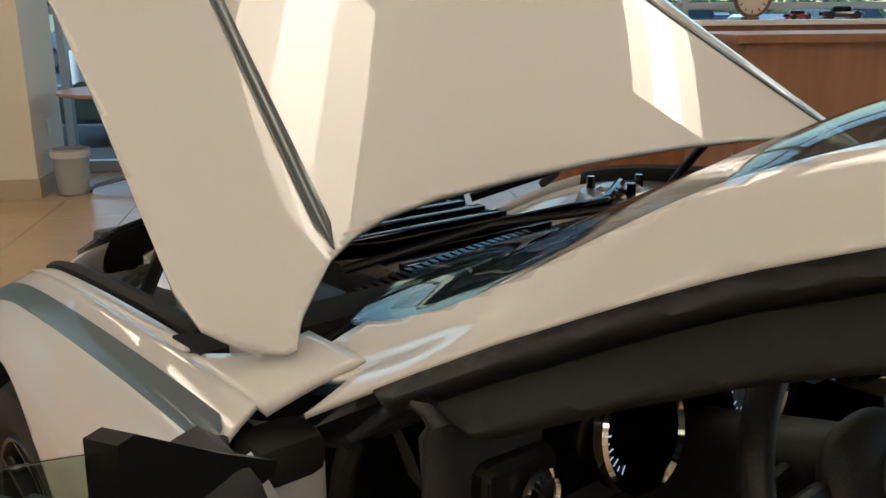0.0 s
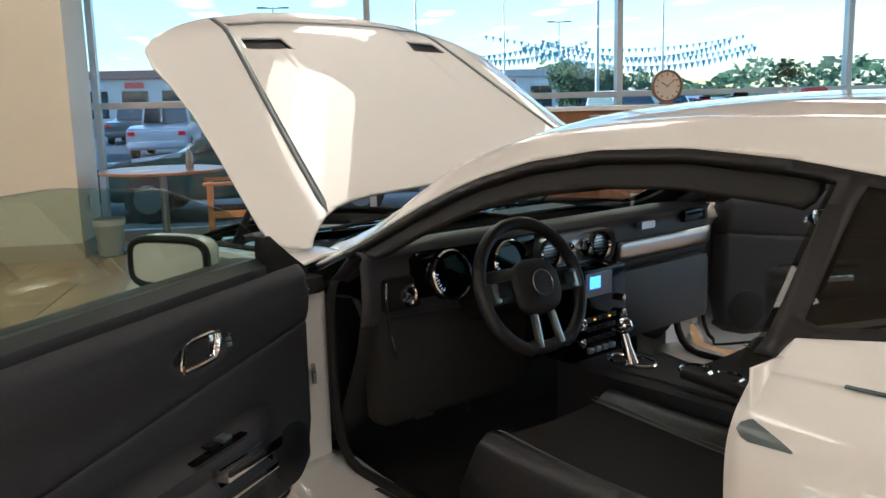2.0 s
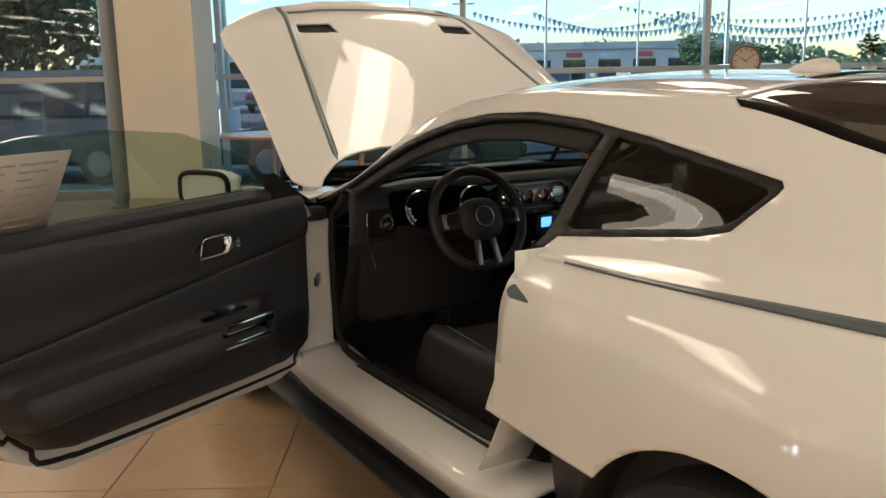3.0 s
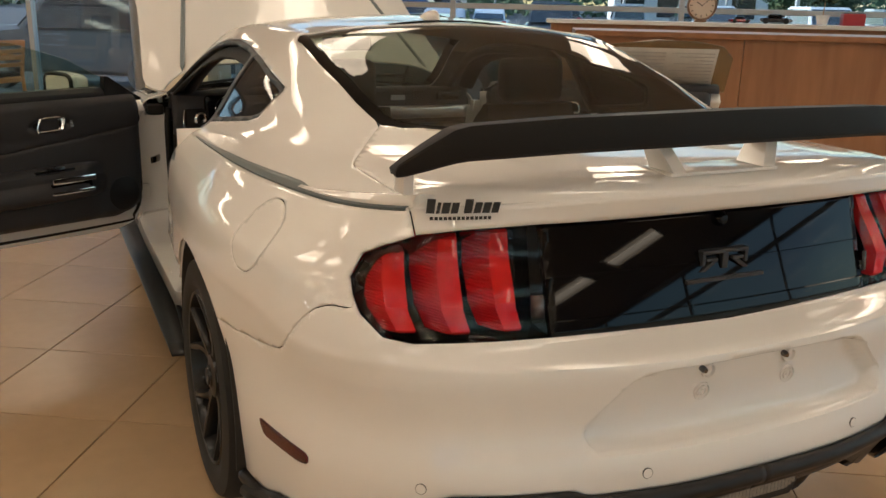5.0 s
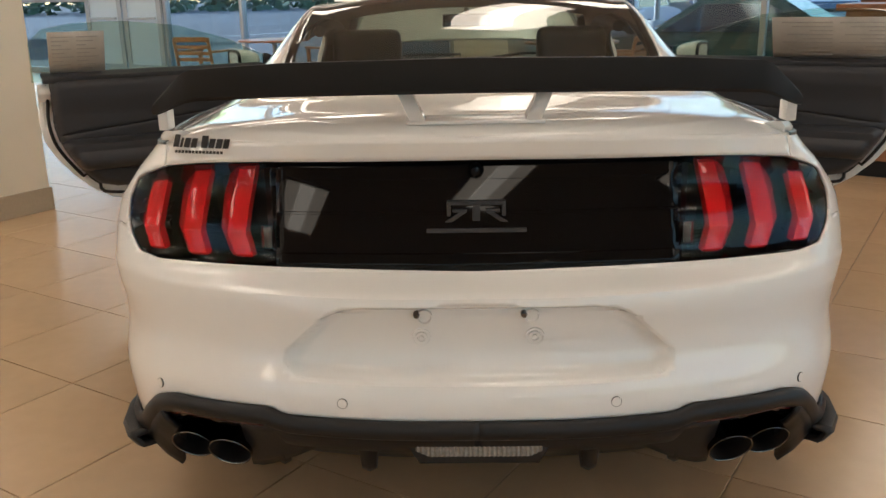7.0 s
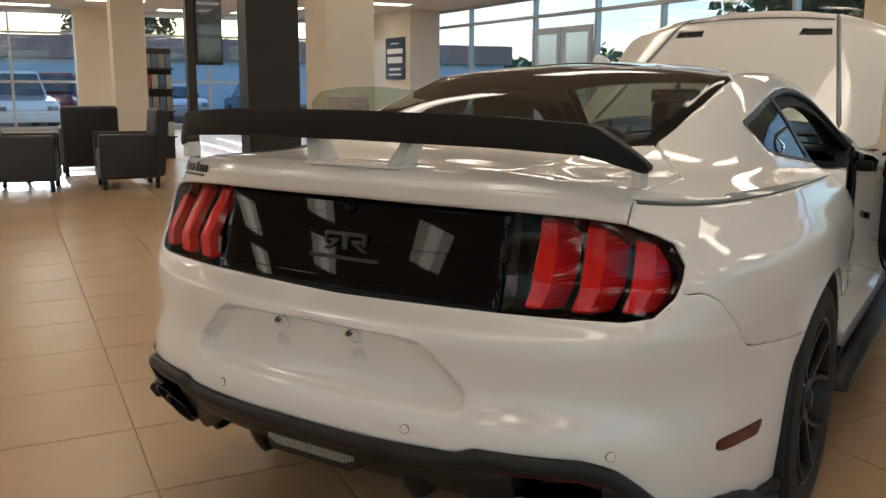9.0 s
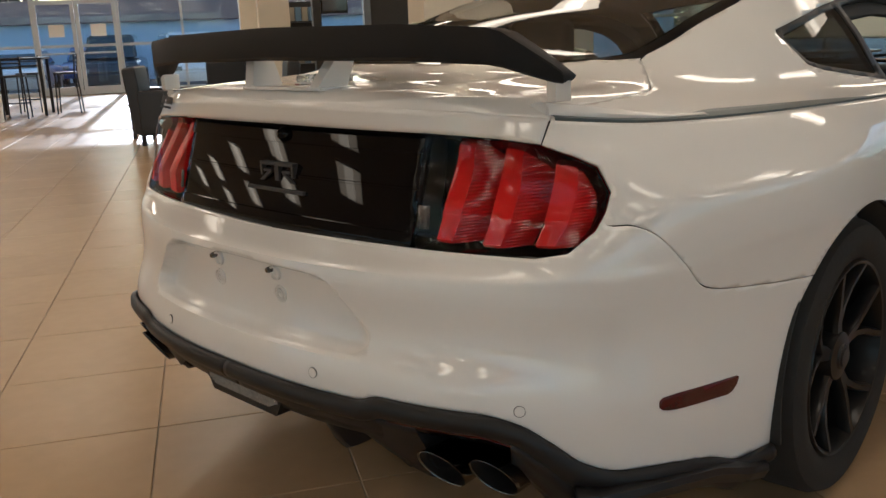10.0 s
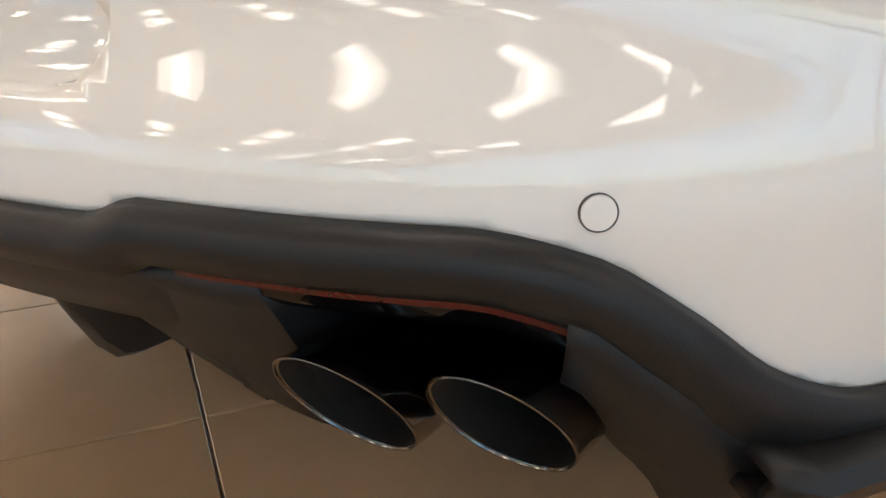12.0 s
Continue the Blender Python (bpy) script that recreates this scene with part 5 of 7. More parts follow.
    for t in np.linspace(0, 1, 24):
        row = []
        for y in np.linspace(0.66, 1.80, 40):
            zt = np.interp(y, (0.66, 0.72, 0.85, 1.05, 1.3, 1.55, 1.7, 1.80), (1.14, 1.200, 1.222, 1.226, 1.200, 1.128, 1.058, 1.01))
            z = 0.96 + (zt - 0.96) * t
            row.append((0.835 - 0.72 * (z - 0.96) * 0.9, y, z))
        gl.append(row)
    V, F = flip(*grid_mesh(gl))
    g = mesh_object("door_glass", V, F, CLEARGLASS, d, "raised frameless greenish door glass", solid=0.004)
    # price sheet behind the glass
    far = 0.98 if s < 0 else 1.26
    sh = [[(0.829 - 0.648 * (z - 0.96), y, z) for y in (0.74, 0.85, far)] for z in (0.985, 1.08, 1.185)]
    sheet = mesh_object("price_sheet", *flip(*grid_mesh(sh)), SHADED_SHEET, g, "printed white price sheet on the glass", solid=0.001)
    bm = bmesh.new()
    for k in range(9):
        z = 1.158 - 0.018 * k
        w = (0.20, 0.16, 0.09, 0.18, 0.12, 0.2, 0.1, 0.17, 0.14)[k]
        for a in (0, 1):
            y0 = 0.755 + (far - 0.77) * 0.5 * a
            y1 = y0 + w * (far - 0.77) * 2.2
            q = [bm.verts.new((s * (0.826 - 0.648 * (zz - 0.96)), yy, zz)) for yy, zz in ((y0, z), (y1, z), (y1, z + 0.005), (y0, z + 0.005))]
            bm.faces.new(q)
    part("print", bm, PRINT, sheet, smooth=False)
    # mirror with its black sail
    sail = prism([(1.735, 0.945), (1.91, 0.935), (1.915, 0.945), (1.84, 0.990), (1.755, 1.047), (1.738, 1.047)], s * 0.782 - 0.014, s * 0.782 + 0.014, 0)
    part("mirror_sail", sail, BLACK_SATIN, d, "black mirror sail", smooth=False)
    part("mirror_arm", box((s * 0.885 - 0.07, 1.67, 0.950), (s * 0.885 + 0.05, 1.76, 0.975), 0.010), BLACK_SATIN, d)
    bm = bmesh.new()
    bmesh.ops.create_uvsphere(bm, u_segments=28, v_segments=16, radius=1.0)
    for v in bm.verts:
        x, y, z = v.co
        se = lambda q: math.copysign(abs(q) ** 0.62, q)
        yy = y if y < 0 else y * 1.0
        k = 1 - 0.35 * max(y, 0)
        v.co = Vector((s * 0.948 + se(x) * 0.106 * k, 1.655 + (max(yy, -0.25)) * 0.105, 1.003 + se(z) * 0.060 * k + 0.01 * max(y, 0)))
    mir = part("door_mirror", bm, WHITE_PAINT, d, "white door mirror housing", sharp=50)
    ring = [(s * 0.945 + 0.099 * math.copysign(abs(math.cos(a)) ** 0.5, math.cos(a)), 1.632, 1.001 + 0.052 * math.copysign(abs(math.sin(a)) ** 0.5, math.sin(a))) for a in np.linspace(0, 2 * math.pi, 49)[:-1]]
    part("mirror_rim", tube(ring, 0.009, 8, True), BLACK_SATIN, mir, "black mirror surround")
    bm = bmesh.new()
    bm.faces.new([bm.verts.new((x * 1.0, y - 0.001, z)) for x, y, z in ring])
    part("mirror_glass", bm, MIRROR, mir, "mirror glass", smooth=False)
    bm = bmesh.new()
    bm.faces.new([bm.verts.new((x * 1.0, y + 0.004, z)) for x, y, z in ring])
    part("mirror_backing", bm, BLACK_SATIN, mir, smooth=False)
    return d


for s in (1, -1):
    build_door(s)

# ---- door openings: hinge pillars, sills, seals ----
for s in (1, -1):
    pil = [(0.745, 0.36), (0.90, 0.34), (0.905, 0.60), (0.895, 0.80), (0.880, 0.85), (0.745, 0.85)]
    p = part("hinge_pillar", prism([(s * x, z) for x, z in pil], 1.945, 2.02, 1), WHITE_PAINT, car, "white front door pillar", smooth=False)
    part("pillar_cap", box((s * 0.79 - 0.045, 1.915, 0.850), (s * 0.79 + 0.035, 1.985, 0.900), 0.02), RUBBER, p, "black moulded pillar cap")
    part("door_check", box((s * 0.79 - 0.006, 1.86, 0.635), (s * 0.79 + 0.006, 1.945, 0.665), 0.003), STEEL_DARK, p, "black door check strap", m=Matrix.Translation((s * 0.79, 1.945, 0)) @ pose(0, 0, 0, 0, 0, s * 30) @ Matrix.Translation((-s * 0.79, -1.945, 0)))
    for z in (0.50, 0.85):
        part("hinge", box((s * 0.865 - 0.02, 1.90, z - 0.03), (s * 0.865 + 0.02, 1.948, z + 0.03), 0.004), WHITE_PAINT, p, "white painted door hinge")
    sill_prof = [(0.70, 0.30), (0.70, 0.365), (0.735, 0.378), (0.80, 0.372), (0.87, 0.362), (0.892, 0.345), (0.895, 0.30)]
    rows = [[(s * x, y, z + 0.02 * soft(y, 1.75, 1.95) + 0.05 * soft(y, 0.85, 0.62)) for x, z in sill_prof] for y in np.linspace(0.60, 1.96, 24)]
    sl = mesh_object("door_sill", *grid_mesh([r if s < 0 else r[::-1] for r in rows]), WHITE_PAINT, car, "white painted door sill", solid=0.01)
    part("scuff_plate", box((s * 0.715 - 0.055, 0.80, 0.376), (s * 0.715 + 0.03, 1.72, 0.386), 0.004), BLACK_SATIN, sl, "black scuff plate")
    jam = [[(s * x, y + 0.0, z) for (y, z) in ((0.650, 0.965), (0.650, 0.87), (0.642, 0.78), (0.654, 0.68), (0.694, 0.595), (0.744, 0.50), (0.80, 0.41))] for x in (0.885, 0.83, 0.74)]
    mesh_object("rear_jamb", *grid_mesh([r if s > 0 else r[::-1] for r in jam]), WHITE_PAINT, car, "white rear door jamb", solid=0.006)
    loop = [(s * 0.740, 1.90, 0.885), (s * 0.748, 1.915, 0.80), (s * 0.748, 1.91, 0.55), (s * 0.748, 1.86, 0.42), (s * 0.745, 1.72, 0.395), (s * 0.742, 1.2, 0.395), (s * 0.742, 0.91, 0.41), (s * 0.745, 0.80, 0.49), (s * 0.752, 0.72, 0.63), (s * 0.76, 0.70, 0.80), (s * 0.752, 0.70, 0.97)]
    part("opening_seal", tube(smooth_line(loop, 60), 0.013, 8), RUBBER, car, "black rubber door opening seal")
    inner = clip(bodyV, bodyF, lambda v: min(v.y + 0.35, 0.60 - v.y, v.z - 0.28, 0.93 - v.z) if v.x > 0.5 else -1)
    V, F = offset_mesh(*inner, -0.10)
    mesh_object("rear_side_trim", *((V, F) if s > 0 else mirrored(V, F)), INTERIOR, car, "black rear side trim")
    # windscreen pillar trim
    pts = [(s * 0.690, 1.93, 0.885), (s * 0.652, 1.80, 0.972), (s * 0.622, 1.62, 1.070), (s * 0.592, 1.45, 1.142), (s * 0.570, 1.2, 1.188), (s * 0.565, 0.95, 1.196), (s * 0.575, 0.72, 1.184)]
    part("pillar_trim", tube(smooth_line(pts, 40), 0.022, 10), DOORTRIM, car, "black pillar trim")

# ---- cabin ----
part("cabin_floor", box((-0.80, -0.3, 0.24), (0.80, 2.3, 0.27)), CARPET, car, "dark carpeted floor", smooth=False)
part("firewall", box((-0.80, 2.12, 0.24), (0.80, 2.2, 0.93)), CARPET, car, smooth=False)
part("rear_shelf", box((-0.66, -0.42, 0.985), (0.66, 0.02, 1.005), 0.005), CARPET, car, "dark parcel shelf", smooth=False)
rb = part("rear_seat", box((-0.62, 0.02, 0.45), (0.62, 0.20, 1.02), 0.05, seg=3), LEATHER, car, "black rear seat")
part("rear_seat_cushion", box((-0.62, 0.12, 0.30), (0.62, 0.62, 0.50), 0.06, seg=3), LEATHER, rb)

dash_prof = [(2.16, 0.845), (2.05, 0.900), (1.90, 0.955), (1.80, 0.974), (1.755, 0.966), (1.745, 0.955), (1.758, 0.935), (1.755, 0.905), (1.755, 0.87), (1.755, 0.83), (1.762, 0.80), (1.79, 0.70), (1.86, 0.60), (1.95, 0.50)]
rows = []
for x in np.linspace(-0.74, 0.74, 60):
    brow = math.exp(-((x + 0.37) / 0.20) ** 4)
    mid = math.exp(-((x) / 0.17) ** 4)
    r = []
    for i, (y, z) in enumerate(smooth_line(dash_prof, 44)):
        k = soft(z, 0.94, 0.965) * (1 - soft(y, 1.85, 2.0))
        yy = y - 0.006 * brow * k + 0.05 * abs(x) ** 3 - 0.012 * mid * soft(z, 0.97, 0.85)
        r.append((x, yy, z - 0.075 * soft(abs(x), 0.50, 0.74) * soft(y, 1.76, 1.92) + 0.010 * brow * (1 - soft(y, 1.80, 2.0)) * soft(z, 0.93, 0.96)))
    rows.append(r)
dash = mesh_object("dashboard", *grid_mesh([r[:29] for r in rows]), INTERIOR, car, "black soft-touch dashboard with silver band", solid=0.01, sharp=60)
mesh_object("lower_dash", *grid_mesh([r[28:] for r in rows]), CARPET, dash, "matt black lower dash", solid=0.01, sharp=60)
band_rows = [[(x, 1.738 + 0.05 * abs(x) ** 3 + 0.004 * k - 0.004 * math.sin(k), 0.885 - 0.022 * k - 0.010 * x) for x in np.linspace(0.20, 0.735, 24)] for k in range(4)]
mesh_object("dash_band", *grid_mesh(band_rows), BRUSHED, dash, "brushed aluminium dash band", solid=-0.004)
part("badge_plate", box((0.305, 1.730, 0.912), (0.375, 1.75, 0.935), 0.002), BRUSHED, dash, "small silver dash badge", smooth=False)
part("end_vent", box((0.56, 1.745, 0.905), (0.68, 1.775, 0.945), 0.006), BLACK_GLOSS, dash)
part("dash_grille", box((-0.16, 1.86, 0.990), (0.14, 1.96, 0.997), 0.002), BLACK_SATIN, dash, smooth=False)


def dial(name, x, y, z, r, mat_face, rimw, tilt, parent, label):
    m = Matrix.Translation((x, y, z)) @ pose(0, 0, 0, 90 + tilt, 0, 0)
    d = part(name, lathe([(r, -0.02), (r, 0.006), (r - rimw * 0.5, 0.010), (r - rimw, 0.006), (r - rimw, -0.004), (0, -0.005)], 40, m), mat_face, parent, label)
    part("bezel", lathe([(r + 0.001, -0.004), (r + 0.001, 0.008), (r - rimw * 0.5, 0.0125), (r - rimw, 0.006)], 40, m), CHROME, d, "chrome bezel ring")
    return d, m


part("cluster_binnacle", box((-0.60, 1.742, 0.83), (-0.16, 1.80, 0.955), 0.02), BLACK_GLOSS, dash)
TICK = glowing("glowing_dial_ticks", (0.7, 0.8, 0.9), 0.25)
BLUEGLOW = glowing("blue_glow", (0.12, 0.35, 1.0), 0.9)
for x in (-0.495, -0.280):
    d, m = dial("gauge", x, 1.728, 0.886, 0.065, BLACK_GLOSS, 0.005, -12, dash, "round black gauge with chrome ring")
    bm = bmesh.new()
    # marks that look lit get a faint added glow; the rest are left out
    for k in range(7):
        a = radians(172 + 10 * k)
        r1, r2 = 0.049, 0.043 if k % 2 else 0.039
        c, sn = math.cos(a), math.sin(a)
        bm.faces.new([bm.verts.new((c * r - sn * w, sn * r + c * w, -0.003)) for r, w in ((r1, -0.0009), (r1, 0.0009), (r2, 0.0009), (r2, -0.0009))])
    part("dial_ticks", bm, TICK, d, "lower-left white dial markings with an added glow", smooth=False, m=m)
for x, r in ((-0.122, 0.043), (0.098, 0.043), (-0.046, 0.025), (0.026, 0.025)):
    big = r > 0.03
    d, m = dial("air_vent" if big else "small_gauge", x, 1.728, 0.891, r, BLACK_GLOSS, 0.008, -8, dash, "round air vent with chrome ring" if big else "small round gauge with red needle")
    if big:
        for k in range(-3, 4):
            part("vent_slat", box((-math.sqrt(max(0.030**2 - (k * 0.009) ** 2, 0)), k * 0.009 - 0.001, -0.002), (math.sqrt(max(0.030**2 - (k * 0.009) ** 2, 0)), k * 0.009 + 0.001, 0.005)), BLACK_SATIN, d, smooth=False, m=m)
    else:
        part("needle", box((-0.001, -0.002, 0.002), (0.001, 0.014, 0.004)), material("red_needle", (0.5, 0.02, 0.02), 0.4), d, smooth=False, m=m)
plate = part("centre_band", box((-0.178, 1.731, 0.842), (0.155, 1.76, 0.940), 0.045, seg=4), BRUSHED, dash, "silver vent surround")
stack = part("centre_panel", box((-0.125, 1.64, 0.58), (0.115, 1.76, 0.845), 0.012), BLACK_GLOSS, dash, "gloss black centre stack")
part("touch_screen", box((-0.075, 1.636, 0.765), (0.045, 1.642, 0.835), 0.002), material("dark_screen", (0.03, 0.045, 0.07), 0.15, coat=1.0), stack, "small dark display", smooth=False)
part("screen_glow", box((-0.055, 1.6345, 0.79), (-0.01, 1.637, 0.825)), BLUEGLOW, stack, "blue lit display field", smooth=False)
for x, z, r in ((-0.095, 0.695, 0.017), (0.085, 0.695, 0.017), (-0.095, 0.640, 0.014), (0.085, 0.640, 0.014), (-0.095, 0.74, 0.010), (0.085, 0.745, 0.010)):
    m = Matrix.Translation((x, 1.638, z)) @ pose(0, 0, 0, 90, 0, 0)
    part("knob", lathe([(r, 0), (r, 0.014), (r * 0.75, 0.016), (r * 0.7, 0.012), (0, 0.012)], 24, m), CHROME, stack, "chrome ringed knob")
for k in range(6):
    for z in (0.700, 0.672, 0.640):
        part("button", box((-0.066 + 0.022 * k, 1.634, z - 0.007), (-0.048 + 0.022 * k, 1.642, z + 0.007), 0.002), BLACK_SATIN, stack, smooth=False)
AMBER = glowing("amber_lamp", (1.0, 0.4, 0.05), 0.8)
for k in (1, 4):
    part("lit_button", box((-0.062 + 0.022 * k, 1.633, 0.697), (-0.054 + 0.022 * k, 1.6345, 0.701)), AMBER, stack, smooth=False)
for k in range(4):
    part("toggle", box((-0.062 + 0.032 * k, 1.630, 0.600), (-0.040 + 0.032 * k, 1.642, 0.616), 0.003), BRUSHED, stack, "silver toggle switch")
part("light_switch", lathe([(0.030, 0), (0.030, 0.008), (0.022, 0.012), (0.020, 0.008), (0, 0.010)], 28, Matrix.Translation((-0.622, 1.748, 0.850)) @ pose(0, 0, 0, 90, 0, 10)), CHROME, dash, "chrome ringed light switch")
part("knee_panel", box((-0.70, 1.765, 0.50), (-0.17, 1.86, 0.80), 0.045, seg=4), CARPET, dash)
part("switch_panel", box((-0.69, 1.750, 0.805), (-0.568, 1.79, 0.897), 0.02, seg=3), BLACK_SATIN, dash)
part("switch_trim", tube(smooth_line([(-0.692, 1.745, 0.89), (-0.700, 1.735, 0.83), (-0.688, 1.735, 0.77), (-0.668, 1.740, 0.70)], 16), 0.0025, 6), CHROME, dash, "thin chrome trim line")
part("glovebox", box((0.16, 1.735, 0.56), (0.70, 1.80, 0.79), 0.025), INTERIOR, dash, "black glovebox lid")

# console
con = part("centre_console", box((-0.115, 0.75, 0.27), (0.115, 1.72, 0.585), 0.03, seg=3), DOORTRIM, car, "black centre console")
part("console_plate", box((-0.085, 1.02, 0.583), (0.085, 1.62, 0.592), 0.004), DOORTRIM, con, smooth=False)
for y in (1.262, 1.356):
    part("cup_holder_ring", lathe([(0.040, 0.590), (0.044, 0.597), (0.048, 0.592), (0.040, 0.56), (0, 0.55)], 32, Matrix.Translation((0.055, y, 0))), CHROME, con, "chrome cup holder ring")
part("armrest", box((-0.09, 0.72, 0.58), (0.09, 1.03, 0.635), 0.025, seg=3), LEATHER, con)
part("shift_surround", tube([(0.046 * math.cos(a) - 0.010, 1.52 + 0.075 * math.sin(a), 0.595) for a in np.linspace(0, 2 * math.pi, 33)[:-1]], 0.006, 8, True), CHROME, con, "chrome shifter surround")
sh = part("shifter", tube([(-0.010, 1.52, 0.585), (-0.010, 1.535, 0.63), (-0.009, 1.55, 0.668)], [0.022, 0.014, 0.013], 14), CHROME, con, "chrome shift lever")
bm = bmesh.new()
bmesh.ops.create_uvsphere(bm, u_segments=20, v_segments=12, radius=1)
for v in bm.verts:
    v.co = Vector((-0.013 + v.co.x * 0.024, 1.547 + v.co.y * 0.028, 0.694 + v.co.z * 0.024))
part("shift_knob", bm, CHROME, sh, "chrome shift knob")
part("handbrake", tube([(-0.075, 1.05, 0.60), (-0.08, 1.15, 0.615), (-0.085, 1.30, 0.625)], [0.018, 0.017, 0.014], 12), LEATHER, con, "black handbrake lever")

# steering wheel
wm = Matrix.Translation((-0.384, 1.545, 0.866)) @ pose(0, 0, 0, 90 - 21.5, 0, 0)
sw = part("steering_wheel", tube([(0.170 * math.cos(a), 0.165 * math.sin(a) + (0.010 if math.sin(a) < -0.93 else 0), 0) for a in np.linspace(0, 2 * math.pi, 65)[:-1]], 0.0165, 12, True), LEATHER, car, "black leather three-spoke steering wheel", m=wm)
bm = bmesh.new()
bmesh.ops.create_uvsphere(bm, u_segments=28, v_segments=14, radius=1)
for v in bm.verts:
    v.co = Vector((math.copysign(abs(v.co.x) ** 0.8, v.co.x) * 0.082, math.copysign(abs(v.co.y) ** 0.8, v.co.y) * 0.072 - 0.004, v.co.z * 0.030 + 0.012))
part("airbag_cover", bm, DOORTRIM, sw)
part("wheel_emblem", lathe([(0.034, 0.038), (0.0345, 0.0425), (0.033, 0.0435), (0.0315, 0.042), (0.0315, 0.038)], 32), BRUSHED, sw, "round silver wheel emblem")
part("emblem_field", lathe([(0.032, 0.0415), (0.0, 0.0435)], 32), INTERIOR, sw)
for s in (-1, 1):
    part("spoke", box((s * 0.115 - 0.055, -0.030, -0.004), (s * 0.115 + 0.055, 0.026, 0.016), 0.008), LEATHER, sw)
    part("spoke_trim", box((s * 0.138 - 0.009, -0.026, 0.012), (s * 0.138 + 0.009, 0.022, 0.021), 0.004), BRUSHED, sw, "silver spoke trim")
    part("spoke_buttons", box((s * 0.115 - 0.020, -0.016, 0.020), (s * 0.115 + 0.018, 0.012, 0.025), 0.003), BLACK_SATIN, sw)
    b2 = box((-0.009, -0.156, 0.002), (0.009, -0.066, 0.018), 0.005)
    part("lower_spoke", b2, BRUSHED, sw, "silver lower spoke", m=pose(s * 0.024, 0, 0, 0, 0, s * 5))
part("steering_column", tube([(-0.378, 1.56, 0.86), (-0.378, 1.76, 0.80)], [0.055, 0.065], 16), BLACK_SATIN, dash)
part("column_stalk", tube([(-0.42, 1.60, 0.868), (-0.52, 1.59, 0.872)], [0.010, 0.007], 10), BLACK_SATIN, dash)
for x, z in ((-0.30, 0.44), (-0.44, 0.47)):
    part("pedal", box((x - 0.035, 1.92, z - 0.04), (x + 0.035, 1.94, z + 0.05), 0.008), BRUSHED, dash, "metal faced pedal")


# seats
def seat(s):
    """A bucket seat: cushion and backrest as moulded sheets with raised bolsters."""
    tx = s * 0.37
    rows = []
    for v in np.linspace(0, 1, 30):
        y = 0.66 + 0.89 * v
        ztop = 0.500 + 0.045 * v - 0.012 * math.sin(math.pi * v) - 0.13 * soft(v, 0.93, 1.0)
        r = [(tx - 0.262, y, 0.34)]
        for u in np.linspace(-1, 1, 33):
            bol = 0.060 * soft(abs(u), 0.60, 0.82) * (1 - soft(abs(u), 0.86, 1.0) * 1.5) * (1 - 0.75 * v)
            r.append((tx + 0.262 * u, y, ztop + bol - 0.016 * (1 - u * u)))
        rows.append(r + [(tx + 0.262, y, 0.34)])
    rows.append([(x, y + 0.01, 0.34) for x, y, z in rows[-1]])
    V, F = grid_mesh(rows)
    st_ob = mesh_object("front_seat", *clip(V, F, lambda v: 0.168 - abs(v.x - tx)), FABRIC, car, "black cloth and leather bucket seat", sharp=60)
    for k in (-1, 1):
        mesh_object("seat_bolster", *clip(V, F, lambda v: k * (v.x - tx) - 0.168), LEATHER, st_ob, "raised black leather bolster", sharp=60)
        for d in (0.164, 0.176):
            seam_pts = [(tx + k * d, 0.70 + 0.80 * q, 0.502 + 0.045 * (0.05 + 0.9 * q) - 0.012 * math.sin(math.pi * (0.05 + 0.9 * q)) - 0.008 + (0.006 if d > 0.17 else 0)) for q in np.linspace(0, 1, 16)]
            part("seam", tube(seam_pts, 0.0015, 5), THREAD, st_ob, "grey stitched seam")
    rows = []
    for h in np.linspace(0, 1, 24):
        z = 0.47 + 0.56 * h
        y0 = 0.735 - 0.185 * h
        half = 0.262 - 0.075 * soft(h, 0.55, 1.0)
        r = []
        for u in np.linspace(-1, 1, 29):
            bol = 0.085 * soft(abs(u), 0.52, 0.80) * (1 - soft(abs(u), 0.88, 1.0) * 0.9) * (1 - 0.8 * soft(h, 0.3, 1.0))
            r.append((tx + half * u, y0 + bol - 0.03 * soft(h, 0.9, 1.0), z))
        for u in np.linspace(1, -1, 15):
            r.append((tx + half * u * 0.96, y0 - 0.13 + 0.03 * u * u + 0.05 * soft(h, 0.85, 1.0), z))
        rows.append(r + [r[0]])
    V, F = grid_mesh([r[::-1] for r in rows])
    V, F = list(V), list(F) + [tuple(range(len(V) - len(rows[0]), len(V) - 1))]
    mesh_object("backrest", V, F, FABRIC, st_ob, sharp=60)
    part("headrest", box((tx - 0.125, 0.470, 1.035), (tx + 0.125, 0.560, 1.195), 0.04, seg=4), LEATHER, st_ob)
    for k in (-1, 1):
        part("headrest_post", tube([(tx + k * 0.05, 0.53, 0.99), (tx + k * 0.05, 0.52, 1.05)], 0.007, 8), CHROME, st_ob, "chrome headrest post")
    part("seat_rail", box((tx - 0.22, 0.690, 0.27), (tx + 0.22, 1.400, 0.345), 0.01), BLACK_SATIN, st_ob, smooth=False)
    part("belt_buckle", box((tx - s * 0.27 - 0.015, 0.900, 0.50), (tx - s * 0.27 + 0.015, 0.940, 0.58), 0.006), BLACK_SATIN, st_ob)
    part("buckle_button", box((tx - s * 0.27 - 0.010, 0.910, 0.580), (tx - s * 0.27 + 0.010, 0.932, 0.584), 0.001), REDBUTTON, st_ob, "red release button")


